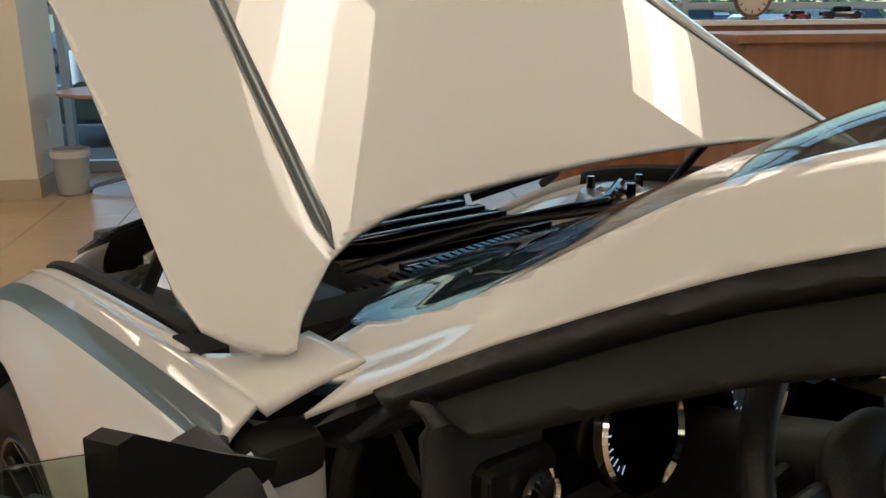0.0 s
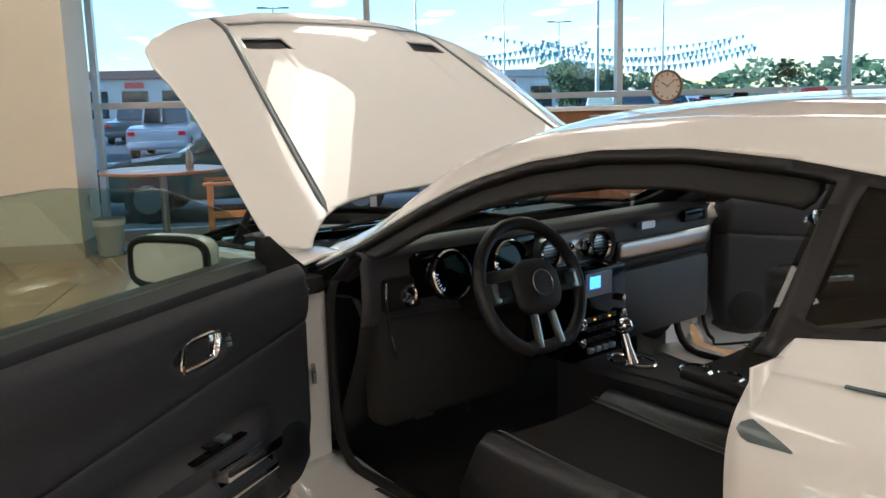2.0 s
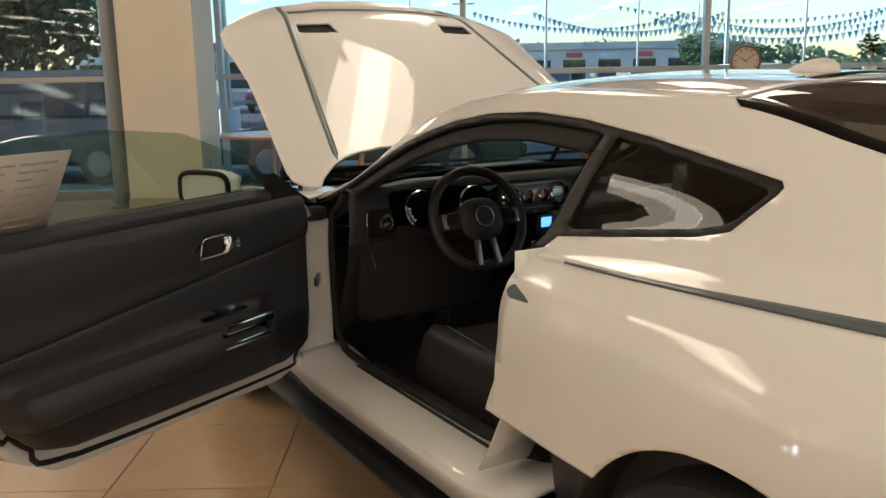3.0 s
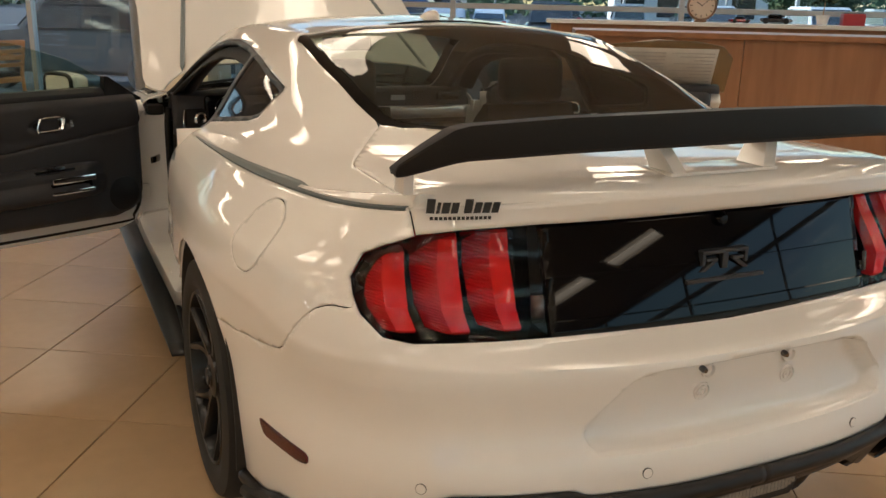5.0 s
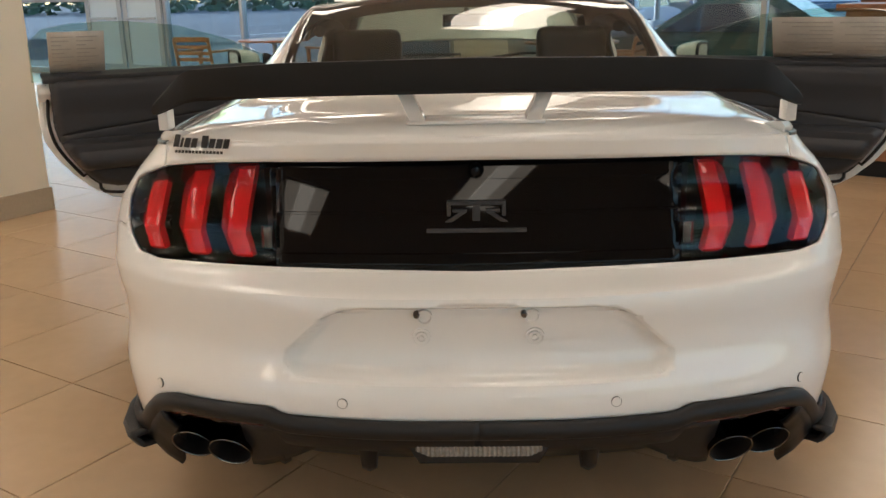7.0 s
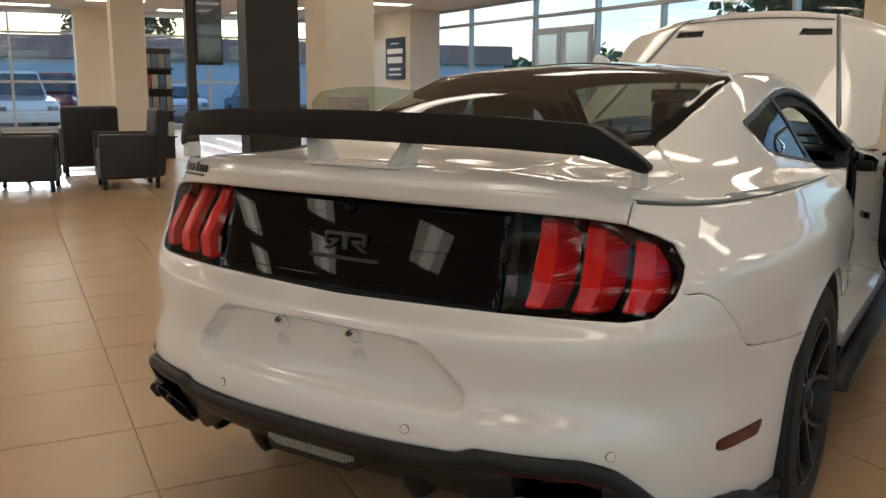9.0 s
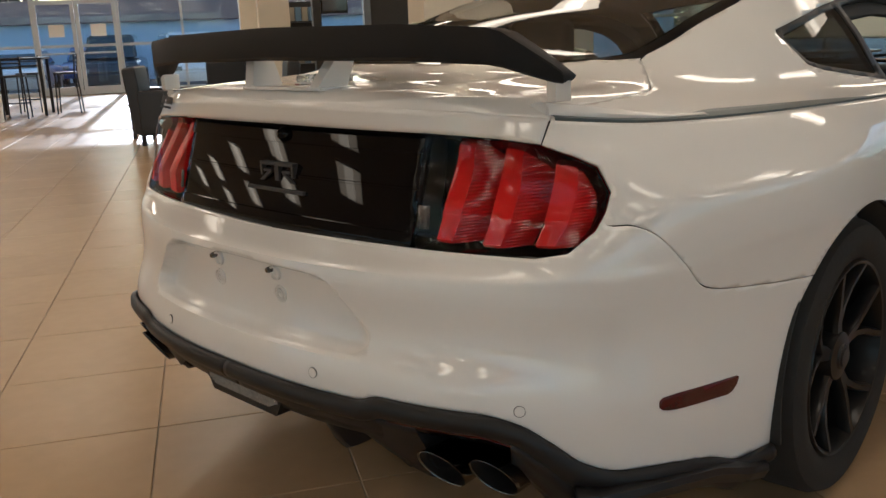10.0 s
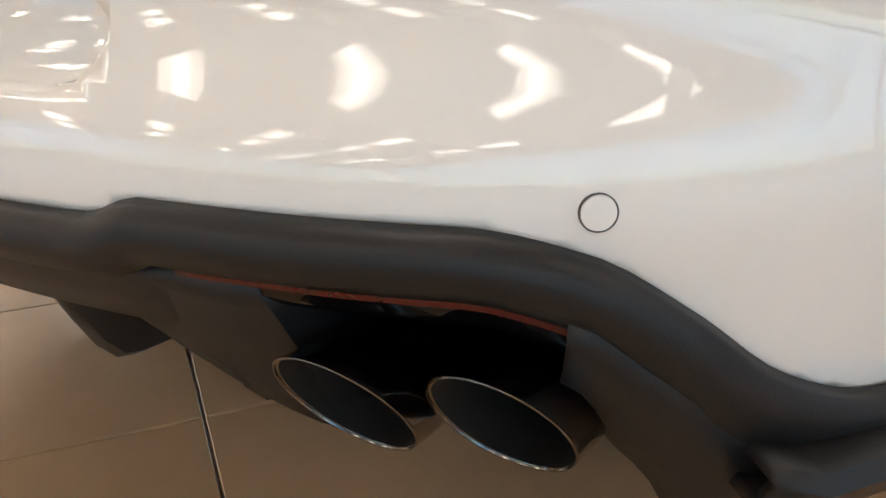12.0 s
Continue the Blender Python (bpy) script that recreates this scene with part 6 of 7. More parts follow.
THREAD = material("grey_thread", (0.16, 0.16, 0.16), 0.8)
REDBUTTON = material("red_button", (0.5, 0.02, 0.02), 0.4)
seat(1)
seat(-1)
rvm = part("interior_mirror", box((-0.115, 1.50, 1.165), (0.115, 1.53, 1.225), 0.012), BLACK_SATIN, car, "interior rear view mirror")
part("mirror_glass", box((-0.105, 1.497, 1.172), (0.105, 1.501, 1.218), 0.001), MIRROR, rvm, smooth=False)
part("mirror_stalk", tube([(0, 1.525, 1.21), (0, 1.56, 1.245)], 0.012, 8), BLACK_SATIN, rvm)

# ---- bonnet and engine bay ----
HO = radians(31.5)
hood_half = [(0.0, 0.086), (0.13, 0.086), (0.30, 0.080), (0.45, 0.072), (0.54, 0.058), (0.60, 0.038), (0.650, 0.010), (0.690, -0.024), (0.722, -0.052), (0.746, -0.088), (0.760, -0.078), (0.790, -0.042), (0.812, 0.000), (0.817, 0.06), (0.806, 0.19), (0.785, 0.42), (0.768, 0.65), (0.770, 0.80), (0.778, 0.93), (0.765, 1.04), (0.70, 1.12), (0.58, 1.20), (0.44, 1.265), (0.22, 1.31), (0.0, 1.325)]
HOOD_OUT = hood_half + [(-x, y) for x, y in hood_half[-2:0:-1]]


def hood_z(a, b):
    """The bonnet's crown above its plane."""
    x = abs(a)
    crease = 0.645 - 0.170 * b
    z = 0.008 * (1 - (x / 0.5) ** 2)
    z -= 0.055 * soft(x, crease - 0.01, 0.84) ** 1.5
    z -= 0.06 * soft(b, 1.02, 1.34)
    z += 0.016 * soft(b, 0.30, 1.0) * (1 - soft(x, 0.10, 0.80))
    inner = 0.36 - 0.05 * b
    z += 0.003 * soft(x, inner + 0.02, inner - 0.01) * soft(b, 0.55, 0.8)
    return z


def hood_world(a, b, lift=0.0):
    c, sn = math.cos(HO), math.sin(HO)
    z = hood_z(a, b) + lift
    return (a, 2.055 + b * c - z * sn, 1.03 + b * sn + z * c)


VENTS = [[(sg * 0.275, 0.915), (sg * 0.452, 0.930), (sg * 0.440, 1.010), (sg * 0.285, 1.000)] for sg in (1, -1)]
flat = [[(a, b, 0.0) for a in np.linspace(-0.845, 0.845, 150)] for b in np.linspace(-0.15, 1.33, 130)]
V, F = grid_mesh(flat)
V, F = clip(V, F, lambda v: inside(HOOD_OUT, v.x, v.y))
for vt in VENTS:
    V, F = clip(V, F, lambda v: -inside(vt, v.x, v.y))
hood = mesh_object("bonnet", [Vector(hood_world(v.x, v.y)) for v in V], F, WHITE_PAINT, car, "raised white bonnet with two dark vents", solid=0.010, sharp=40)
inn = clip(*grid_mesh(flat), lambda v: inside(HOOD_OUT, v.x, v.y) - 0.05)
mesh_object("bonnet_liner", [Vector(hood_world(v.x, v.y, -0.035 - 0.012 * math.sin(v.x * 18) * math.sin(v.y * 14))) for v in inn[0]], [f[::-1] for f in inn[1]], BLACK_SATIN, hood, "black insulated underside")
for vt in VENTS:
    q = clip(*grid_mesh(flat), lambda v: inside(vt, v.x, v.y) + 0.006)
    mesh_object("bonnet_vent", [Vector(hood_world(v.x, v.y, -0.014)) for v in q[0]], q[1], BLACK_SATIN, hood, "recessed black bonnet vent", solid=0.004)
for sg in (1, -1):
    rows = []
    for b in np.linspace(0.02, 1.255, 60):
        x = 0.645 - 0.170 * b
        w = 0.011 * soft(b, 0.02, 0.07) + 0.001
        rows.append([hood_world(sg * (x + w * k), b, 0.0025) for k in (-1, 0, 1)])
    V, F = grid_mesh([r if sg < 0 else r[::-1] for r in rows])
    mesh_object("bonnet_stripe", V, F, STRIPE, hood, "dark grey stripe along the bonnet crease", solid=-0.001)
    part("gas_strut", tube([(sg * 0.70, 2.60, 0.83), (sg * 0.69, 2.50, 0.95), (sg * 0.68, 2.32, 1.15)], [0.012, 0.012, 0.007], 10), BLACK_SATIN, hood, "black bonnet strut")
    part("bonnet_hinge", box((sg * 0.755 - 0.010, 2.04, 0.895), (sg * 0.755 + 0.010, 2.12, 0.965), 0.004), WHITE_PAINT, hood, "white bonnet hinge")

front = [hood_world(a, 1.165 - 0.20 * abs(a) ** 2.4 + dv, 0.003) for dv in (-0.018, 0.018) for a in np.linspace(-0.43, 0.43, 40)]
mesh_object("bonnet_stripe", *grid_mesh([front[:40], front[40:]]), STRIPE, hood, "dark grey stripe across the bonnet nose", solid=-0.001)

BAYPLASTIC = material("shiny_bay_plastic", (0.020, 0.021, 0.024), 0.24, grain=0.12, scale=200, bump=0.1, stain=0.15)
bay = part("engine_bay", box((-0.74, 2.16, 0.50), (0.74, 3.45, 0.60)), BLACK_SATIN, car, "dark engine bay", smooth=False)
for sg in (1, -1):
    rows = [[(sg * (min(0.755, top_edge(y)[0] - 0.035) - 0.27 * t), y, top_edge(y)[1] - 0.03 - 0.075 * t ** 0.7 - 0.13 * soft(t, 0.75, 1) + 0.012 * math.sin(9 * y) * soft(t, 0.1, 0.4) - 0.06 * soft(y, 2.28, 2.12)) for t in np.linspace(0, 1, 14)] for y in np.linspace(2.08, 3.25, 40)]
    mesh_object("inner_wing", *grid_mesh(rows), WHITE_PAINT, bay, "white painted inner wing")
    part("strut_tower", lathe([(0, 0.88), (0.05, 0.88), (0.06, 0.87), (0.10, 0.865), (0.11, 0.84), (0.12, 0.70)], 28, Matrix.Translation((sg * 0.56, 2.62, 0))), BRUSHED, bay, "pale strut tower")
    for k in range(3):
        part("tower_nut", lathe([(0, 0.90), (0.011, 0.90), (0.012, 0.865)], 6, Matrix.Translation((sg * 0.56 + 0.075 * math.cos(2.1 * k), 2.62 + 0.075 * math.sin(2.1 * k), 0))), STEEL_DARK, bay)
    rub = [[(sg * (top_edge(y)[0] + dx), y, top_edge(y)[1] + dz) for dx, dz in ((-0.030, -0.02), (-0.030, 0.006), (-0.042, 0.012), (-0.062, 0.004), (-0.066, -0.03))] for y in np.linspace(2.19, 2.9, 24)]
    mesh_object("wing_rubber", *grid_mesh([r if sg < 0 else r[::-1] for r in rub]), RUBBER, bay, "black rubber edge strip", solid=0.004)
ec = part("engine_cover", box((-0.27, 2.40, 0.70), (0.27, 3.02, 0.84), 0.045, seg=3), BAYPLASTIC, bay, "ribbed black engine cover")
for k in range(7):
    part("cover_rib", box((-0.235, 2.47 + 0.075 * k, 0.838), (0.235, 2.50 + 0.075 * k, 0.850), 0.004), BLACK_GLOSS, ec)
for sg in (1, -1):
    part("intake_pipe", tube([(sg * 0.10, 3.02, 0.77), (sg * 0.22, 3.12, 0.78), (sg * 0.42, 3.10, 0.78)], 0.045, 14), RUBBER, bay)
cowl = [[(x, 2.10 + 0.10 * t + 0.07 * (1 - (x / 0.72) ** 2), 0.955 - 0.040 * t - 0.05 * (x / 0.72) ** 2) for x in np.linspace(-0.72, 0.72, 30)] for t in (-0.3, 0, 0.5, 1, 1.8)]
cw = mesh_object("cowl_panel", *grid_mesh(cowl), BAYPLASTIC, car, "black slotted cowl panel", solid=0.006)
for k in range(26):
    for sg in (1, -1):
        x = sg * (0.12 + 0.017 * k)
        part("cowl_slot", box((x - 0.0055, 2.17 + 0.07 * (1 - (x / 0.72) ** 2), 0.93 - 0.05 * (x / 0.72) ** 2), (x + 0.0055, 2.215 + 0.07 * (1 - (x / 0.72) ** 2), 0.938 - 0.05 * (x / 0.72) ** 2)), BLACK_GLOSS, cw, smooth=False)
for sg, x0 in ((1, 0.05), (-1, -0.55)):
    wp = tube([(x0, 2.20, 0.965), (x0 + 0.25, 2.17, 0.995), (x0 + 0.52, 2.10, 1.0)], 0.007, 8)
    part("wiper", wp, BLACK_SATIN, cw, "black windscreen wiper")
part("strut_brace", tube([(-0.56, 2.62, 0.885), (-0.3, 2.45, 0.90), (0.3, 2.45, 0.90), (0.56, 2.62, 0.885)], 0.014, 10), BLACK_GLOSS, bay, "black strut brace")
part("fluid_bottle", lathe([(0, 0.90), (0.025, 0.90), (0.027, 0.87), (0.05, 0.86), (0.055, 0.70)], 20, Matrix.Translation((-0.48, 3.02, -0.055))), LAMPGLASS, bay, "translucent fluid bottle")
part("fuse_box", box((-0.66, 2.28, 0.74), (-0.45, 2.45, 0.88), 0.015), BLACK_SATIN, bay, "black fuse box")
part("battery", box((0.45, 2.28, 0.72), (0.68, 2.48, 0.88), 0.01), BLACK_SATIN, bay, "black battery")
for pts in (((-0.60, 3.0, 0.74), (-0.55, 2.86, 0.83), (-0.5, 2.75, 0.83)), ((-0.56, 3.12, 0.72), (-0.4, 3.10, 0.79), (-0.2, 3.15, 0.76)), ((-0.62, 2.8, 0.84), (-0.45, 2.6, 0.90), (-0.3, 2.7, 0.85)), ((0.3, 2.9, 0.84), (0.5, 2.8, 0.9), (0.62, 2.95, 0.83))):
    part("hose", tube(smooth_line(pts, 14), 0.012, 8), RUBBER, bay, "black hose")
rs = [[(x, 3.36 + 0.05 * t - 0.25 * abs(x) ** 2.5, 0.835 - 0.02 * t - 0.16 * abs(x) ** 2) for x in np.linspace(-0.56, 0.56, 26)] for t in (-2.5, -1, 0, 1, 2)]
mesh_object("radiator_cover", *grid_mesh(rs), BAYPLASTIC, bay, "black radiator support cover", solid=0.01)
nose = [[(x, 3.62 - 0.35 * abs(x) ** 2.2 + 0.05 * math.sin(t * 3), 0.80 - 0.20 * abs(x / 0.72) ** 2 - 0.5 * t) for x in np.linspace(-0.72, 0.72, 40)] for t in np.linspace(0, 1, 14)]
fb = mesh_object("front_bumper", *grid_mesh(nose), WHITE_PAINT, car, "white front bumper", solid=0.01)
part("grille", box((-0.45, 3.56, 0.62), (0.45, 3.64, 0.74), 0.02), BLACK_SATIN, fb, "black grille")


# ---- showroom things ----
def at_room(u, v, z=0.0, rz=0.0):
    return ROOM @ pose(u, v, z, 0, 0, rz)


GREYCAN = material("grey_plastic", (0.38, 0.39, 0.38), 0.5, grain=0.03, scale=60, stain=0.05)
STEELLEG = material("grey_steel", (0.30, 0.31, 0.32), 0.3, 0.8, grain=0.04, scale=60)
TABLETOP = wood_material("table_top_laminate", (0.42, 0.22, 0.11), (0.30, 0.14, 0.06), along=(1, 8, 8), rough=0.3)


def waste_bin(u, v):
    b = root("waste_bin", at_room(u, v))
    tagged(b, "grey plastic waste bin on the tiled floor", "waste bin")
    part("bucket", lathe([(0, 0.004), (0.105, 0.004), (0.112, 0.012), (0.135, 0.34), (0.130, 0.34), (0.108, 0.02), (0, 0.02)], 32), GREYCAN, b)
    part("rim", tube([(0.137 * math.cos(a), 0.137 * math.sin(a), 0.34) for a in np.linspace(0, 2 * math.pi, 33)[:-1]], 0.007, 8, True), GREYCAN, b)
    part("bin_liner", lathe([(0.128, 0.335), (0.142, 0.345), (0.144, 0.30), (0.140, 0.285)], 32), material("clear_liner", (0.65, 0.66, 0.66), 0.3), b, "pale plastic liner")


def bistro_table(u, v, rz, r=0.56):
    t = root("round_table", at_room(u, v, 0, rz))
    tagged(t, "round wood-topped table on a steel cross foot", "table", "round tables")
    part("tabletop", lathe([(0, 0.735), (r - 0.01, 0.735), (r, 0.742), (r, 0.755), (r - 0.006, 0.762), (0, 0.762)], 56), TABLETOP, t)
    part("column", lathe([(0.036, 0.06), (0.034, 0.70), (0.12, 0.715), (0.12, 0.735)], 20), STEELLEG, t, "dark steel column")
    for k in range(4):
        c, s = math.cos(k * math.pi / 2), math.sin(k * math.pi / 2)
        f = part("foot", tube([(0.03 * c, 0.03 * s, 0.10), (0.16 * c, 0.16 * s, 0.085), (0.36 * c, 0.36 * s, 0.045), (0.40 * c, 0.40 * s, 0.022)], [0.022, 0.02, 0.016, 0.014], 10), STEELLEG, t)
        part("glide", lathe([(0, 0), (0.02, 0), (0.02, 0.012), (0.012, 0.03)], 12, Matrix.Translation((0.40 * c, 0.40 * s, 0))), RUBBER, f)
    return t


def wood_chair(u, v, rz):
    """A beech armchair; its front is +y."""
    c = root("wooden_armchair", at_room(u, v, 0, rz))
    tagged(c, "beech wood armchair with slatted back and dark seat pad", "chair", "wooden armchairs")
    for x in (-0.27, 0.27):
        part("front_leg", box((x - 0.02, 0.20, 0), (x + 0.02, 0.25, 0.66), 0.006), BEECH, c)
        part("back_leg", tube([(x, -0.27, 0), (x, -0.24, 0.44), (x, -0.31, 0.84)], 0.021, 8), BEECH, c)
        part("armrest", box((x - 0.028, -0.29, 0.645), (x + 0.028, 0.28, 0.675), 0.01), BEECH, c)
        part("side_rail", box((x - 0.012, -0.24, 0.36), (x + 0.012, 0.22, 0.42), 0.004), BEECH, c)
    part("front_rail", box((-0.25, 0.21, 0.36), (0.25, 0.235, 0.42), 0.004), BEECH, c)
    part("back_rail", box((-0.25, -0.255, 0.36), (0.25, -0.23, 0.42), 0.004), BEECH, c)
    for z in (0.54, 0.62, 0.70, 0.785):
        y = -0.245 - 0.07 * (z - 0.44) / 0.40
        part("back_slat", box((-0.26, y - 0.012, z), (0.26, y + 0.010, z + 0.045 + 0.02 * (z > 0.75)), 0.005), BEECH, c)
    part("seat_pad", box((-0.25, -0.23, 0.42), (0.25, 0.24, 0.475), 0.02, seg=3), LEATHER, c, "dark upholstered seat pad")


waste_bin(-3.46, 7.28)
bistro_table(-2.98, 7.45, 20)
wood_chair(-2.30, 7.10, 95)
bistro_table(-7.3, 7.0, 40, 0.5)
wood_chair(-6.35, 7.15, 75)
wood_chair(-7.6, 6.0, 10)


def bottle(u, v, z):
    b = root("sanitizer_bottle", at_room(u, v, z))
    tagged(b, "clear pump bottle standing on the round table", "bottle")
    part("bottle_body", lathe([(0, 0), (0.034, 0), (0.036, 0.01), (0.036, 0.13), (0.028, 0.155), (0.012, 0.165), (0.012, 0.18)], 20), LAMPGLASS, b)
    part("pump", tube([(0, 0, 0.18), (0, 0, 0.225), (0.035, 0, 0.225)], 0.007, 8), PAPER, b, "white pump")


bottle(-2.72, 7.35, 0.762)
pp = tagged(root("leaflet", at_room(-3.1, 7.3, 0.762, 30)), "printed paper leaflet lying on the round table", "paper")
part("sheet", box((-0.15, -0.1, 0.0), (0.15, 0.1, 0.003)), PAPER, pp, smooth=False)


# long cabinet with ornaments behind the counter
cab = root("display_ledge", ROOM)
tagged(cab, "long cherry veneer ledge below the windows holding ornaments", "cabinet")
part("ledge_body", box((0.2, 6.85, 0), (5.4, 7.25, 1.20)), COUNTER_WOOD, cab, smooth=False)
part("ledge_top", box((0.15, 6.80, 1.201), (5.45, 7.30, 1.24), 0.005), PAPER, cab, "pale ledge top", smooth=False)

clock = root("round_clock", at_room(1.75, 6.98, 1.24, 0))
tagged(clock, "round clock with cream face and brown rim on the ledge", "clock")
cm = pose(0, 0, 0.17, 90, 0, 0)
part("rim", lathe([(0.128, -0.02), (0.150, -0.02), (0.156, 0.0), (0.150, 0.025), (0.136, 0.028), (0.130, 0.012)], 48, cm), material("bronze_rim", (0.20, 0.12, 0.07), 0.35, 0.5), clock, "brown rim")
part("face", lathe([(0.132, 0.010), (0, 0.011)], 48, cm), material("cream_face", (0.62, 0.52, 0.42), 0.5, stain=0.05), clock)
for k in range(12):
    a = radians(30 * k)
    part("hour_mark", box((-0.004, 0.098, 0.0115), (0.004, 0.122, 0.0135)), INK, clock, smooth=False, m=cm @ pose(0, 0, 0, 0, 0, 30 * k))
part("hour_hand", box((-0.004, -0.01, 0.014), (0.004, 0.065, 0.016)), INK, clock, smooth=False, m=cm @ pose(0, 0, 0, 0, 0, 60))
part("minute_hand", box((-0.003, -0.015, 0.017), (0.003, 0.10, 0.019)), INK, clock, smooth=False, m=cm @ pose(0, 0, 0, 0, 0, -50))
part("stand", box((-0.06, -0.02, 0), (0.06, 0.05, 0.025), 0.006), material("bronze_stand", (0.20, 0.12, 0.07), 0.35, 0.5), clock)


def model_car(u, v, z, color, rz, size, label):
    """A toy car about as long as size."""
    c = root("model_car", at_room(u, v, z, rz))
    tagged(c, label, "model car")
    m = material("toy_paint", color, 0.25, coat=1.0)
    k = size / 0.30
    rows = []
    for x, w, h, zz in ((-0.15, 0.05, 0.02, 0.03), (-0.14, 0.058, 0.035, 0.02), (-0.06, 0.06, 0.045, 0.016), (0.06, 0.06, 0.045, 0.016), (0.13, 0.055, 0.034, 0.018), (0.15, 0.045, 0.018, 0.025)):
        rows.append([(k * x, k * w * math.cos(a), k * (zz + h * 0.5 + h * 0.5 * math.sin(a) * 1.2)) for a in np.linspace(0, 2 * math.pi, 17)])
    mesh_object("body", *grid_mesh(rows), m, c, solid=-0.001)
    part("cabin", box((-0.075 * k, -0.045 * k, 0.055 * k), (0.055 * k, 0.045 * k, 0.092 * k), 0.018 * k, seg=3), BLACK_GLOSS, c, "dark toy windows")
    for x in (-0.092, 0.092):
        for y in (-0.052, 0.052):
            part("wheel", lathe([(0, -0.01 * k), (0.028 * k, -0.01 * k), (0.030 * k, 0), (0.028 * k, 0.01 * k), (0, 0.01 * k)], 20, Matrix.Translation((x * k, y * k, 0.030 * k)) @ pose(0, 0, 0, 90, 0, 0)), TYRE, c)


model_car(2.15, 7.0, 1.24, (0.25, 0.01, 0.02), 10, 0.22, "small dark red model car standing on the ledge")
model_car(2.52, 7.0, 1.24, (0.02, 0.02, 0.03), -15, 0.32, "black model car standing on the ledge")


def pot_plant(u, v, z, h, pot, label, dark=False):
    p = root("potted_plant", at_room(u, v, z))
    tagged(p, label, "plant")
    part("pot", lathe([(0, 0.003), (0.05, 0.003), (0.07, 0.10), (0.066, 0.10), (0.05, 0.09), (0, 0.085)], 24), pot, p)
    rnd = random.Random(int(u * 100))
    V, F = [], []
    for k in range(170):
        a, b = rnd.uniform(0, 2 * math.pi), rnd.uniform(-0.2, 1.3)
        r = h * 0.42 * rnd.uniform(0.3, 1)
        c = Vector((r * math.cos(a) * math.cos(b) * 0.8, r * math.sin(a) * math.cos(b) * 0.8, 0.10 + h * 0.45 + r * math.sin(b) - h * 0.12))
        d1 = Vector((rnd.uniform(-1, 1), rnd.uniform(-1, 1), rnd.uniform(-0.6, 1))).normalized() * 0.035
        d2 = d1.orthogonal().normalized() * 0.012
        i = len(V)
        V += [c - d1, c + d2, c + d1, c - d2]
        F.append((i, i + 1, i + 2, i + 3))
    mesh_object("foliage", V, F, LEAF, p, "dark green leaves", smooth=False)
    part("stem", tube([(0, 0, 0.08), (0.01, 0, 0.10 + h * 0.45)], 0.006, 6), BEECH, p)


pot_plant(2.98, 7.0, 1.24, 0.42, PAPER, "bushy dark green plant in a white pot on the ledge")
redpot = material("red_pot", (0.35, 0.03, 0.04), 0.4, grain=0.1, scale=60)
rp = tagged(root("red_planter", at_room(3.28, 7.0, 1.24)), "small red patterned planter box on the ledge", "planter")
part("planter_body", box((-0.11, -0.06, 0), (0.11, 0.06, 0.12), 0.01), redpot, rp)
part("soil", box((-0.095, -0.045, 0.1205), (0.095, 0.045, 0.126)), CARPET, rp, smooth=False)


# lounge: leather club chairs, low table, entrance furniture
def club_chair(u, v, rz):
    """A boxy leather armchair; its front is +y."""
    c = root("club_chair", at_room(u, v, 0, rz))
    tagged(c, "dark leather club armchair on short legs", "armchair", "club armchairs")
    part("seat", box((-0.26, -0.26, 0.24), (0.26, 0.32, 0.46), 0.05, seg=3), LEATHER, c)
    part("base", box((-0.34, -0.34, 0.12), (0.34, 0.33, 0.25), 0.02), LEATHER, c)
    part("backrest", box((-0.35, -0.40, 0.14), (0.35, -0.24, 0.92), 0.05, seg=3), LEATHER, c, m=pose(0, -0.32, 0.2, 6, 0, 0) @ pose(0, 0.32, -0.2))
    for x in (-0.31, 0.31):
        part("arm", box((x - 0.06, -0.32, 0.13), (x + 0.06, 0.33, 0.64), 0.04, seg=3), LEATHER, c)
        for y in (-0.30, 0.28):
            part("leg", box((x - 0.025, y - 0.025, 0), (x + 0.025, y + 0.025, 0.13), 0.004), BLACK_SATIN, c)


club_chair(-8.65, -1.35, -8)
club_chair(-8.55, -0.28, 180)
club_chair(-10.3, -0.55, 90)
lt = root("coffee_table", at_room(-9.6, -1.6, 0, 0))
tagged(lt, "low dark square coffee table between armchairs", "table")
part("tabletop", box((-0.3, -0.3, 0.40), (0.3, 0.3, 0.44), 0.006), DARKPANEL, lt, smooth=False)
for x in (-0.26, 0.26):
    for y in (-0.26, 0.26):
        part("leg", box((x - 0.025, y - 0.025, 0), (x + 0.025, y + 0.025, 0.40), 0.003), DARKPANEL, lt, smooth=False)


def high_table(u, v):
    t = root("high_table", at_room(u, v))
    tagged(t, "tall black square table near the entrance", "table")
    part("tabletop", box((-0.45, -0.45, 0.98), (0.45, 0.45, 1.02), 0.005), BLACK_SATIN, t, smooth=False)
    for x in (-0.4, 0.4):
        for y in (-0.4, 0.4):
            part("leg", box((x - 0.025, y - 0.025, 0), (x + 0.025, y + 0.025, 0.98), 0.003), BLACK_SATIN, t, smooth=False)


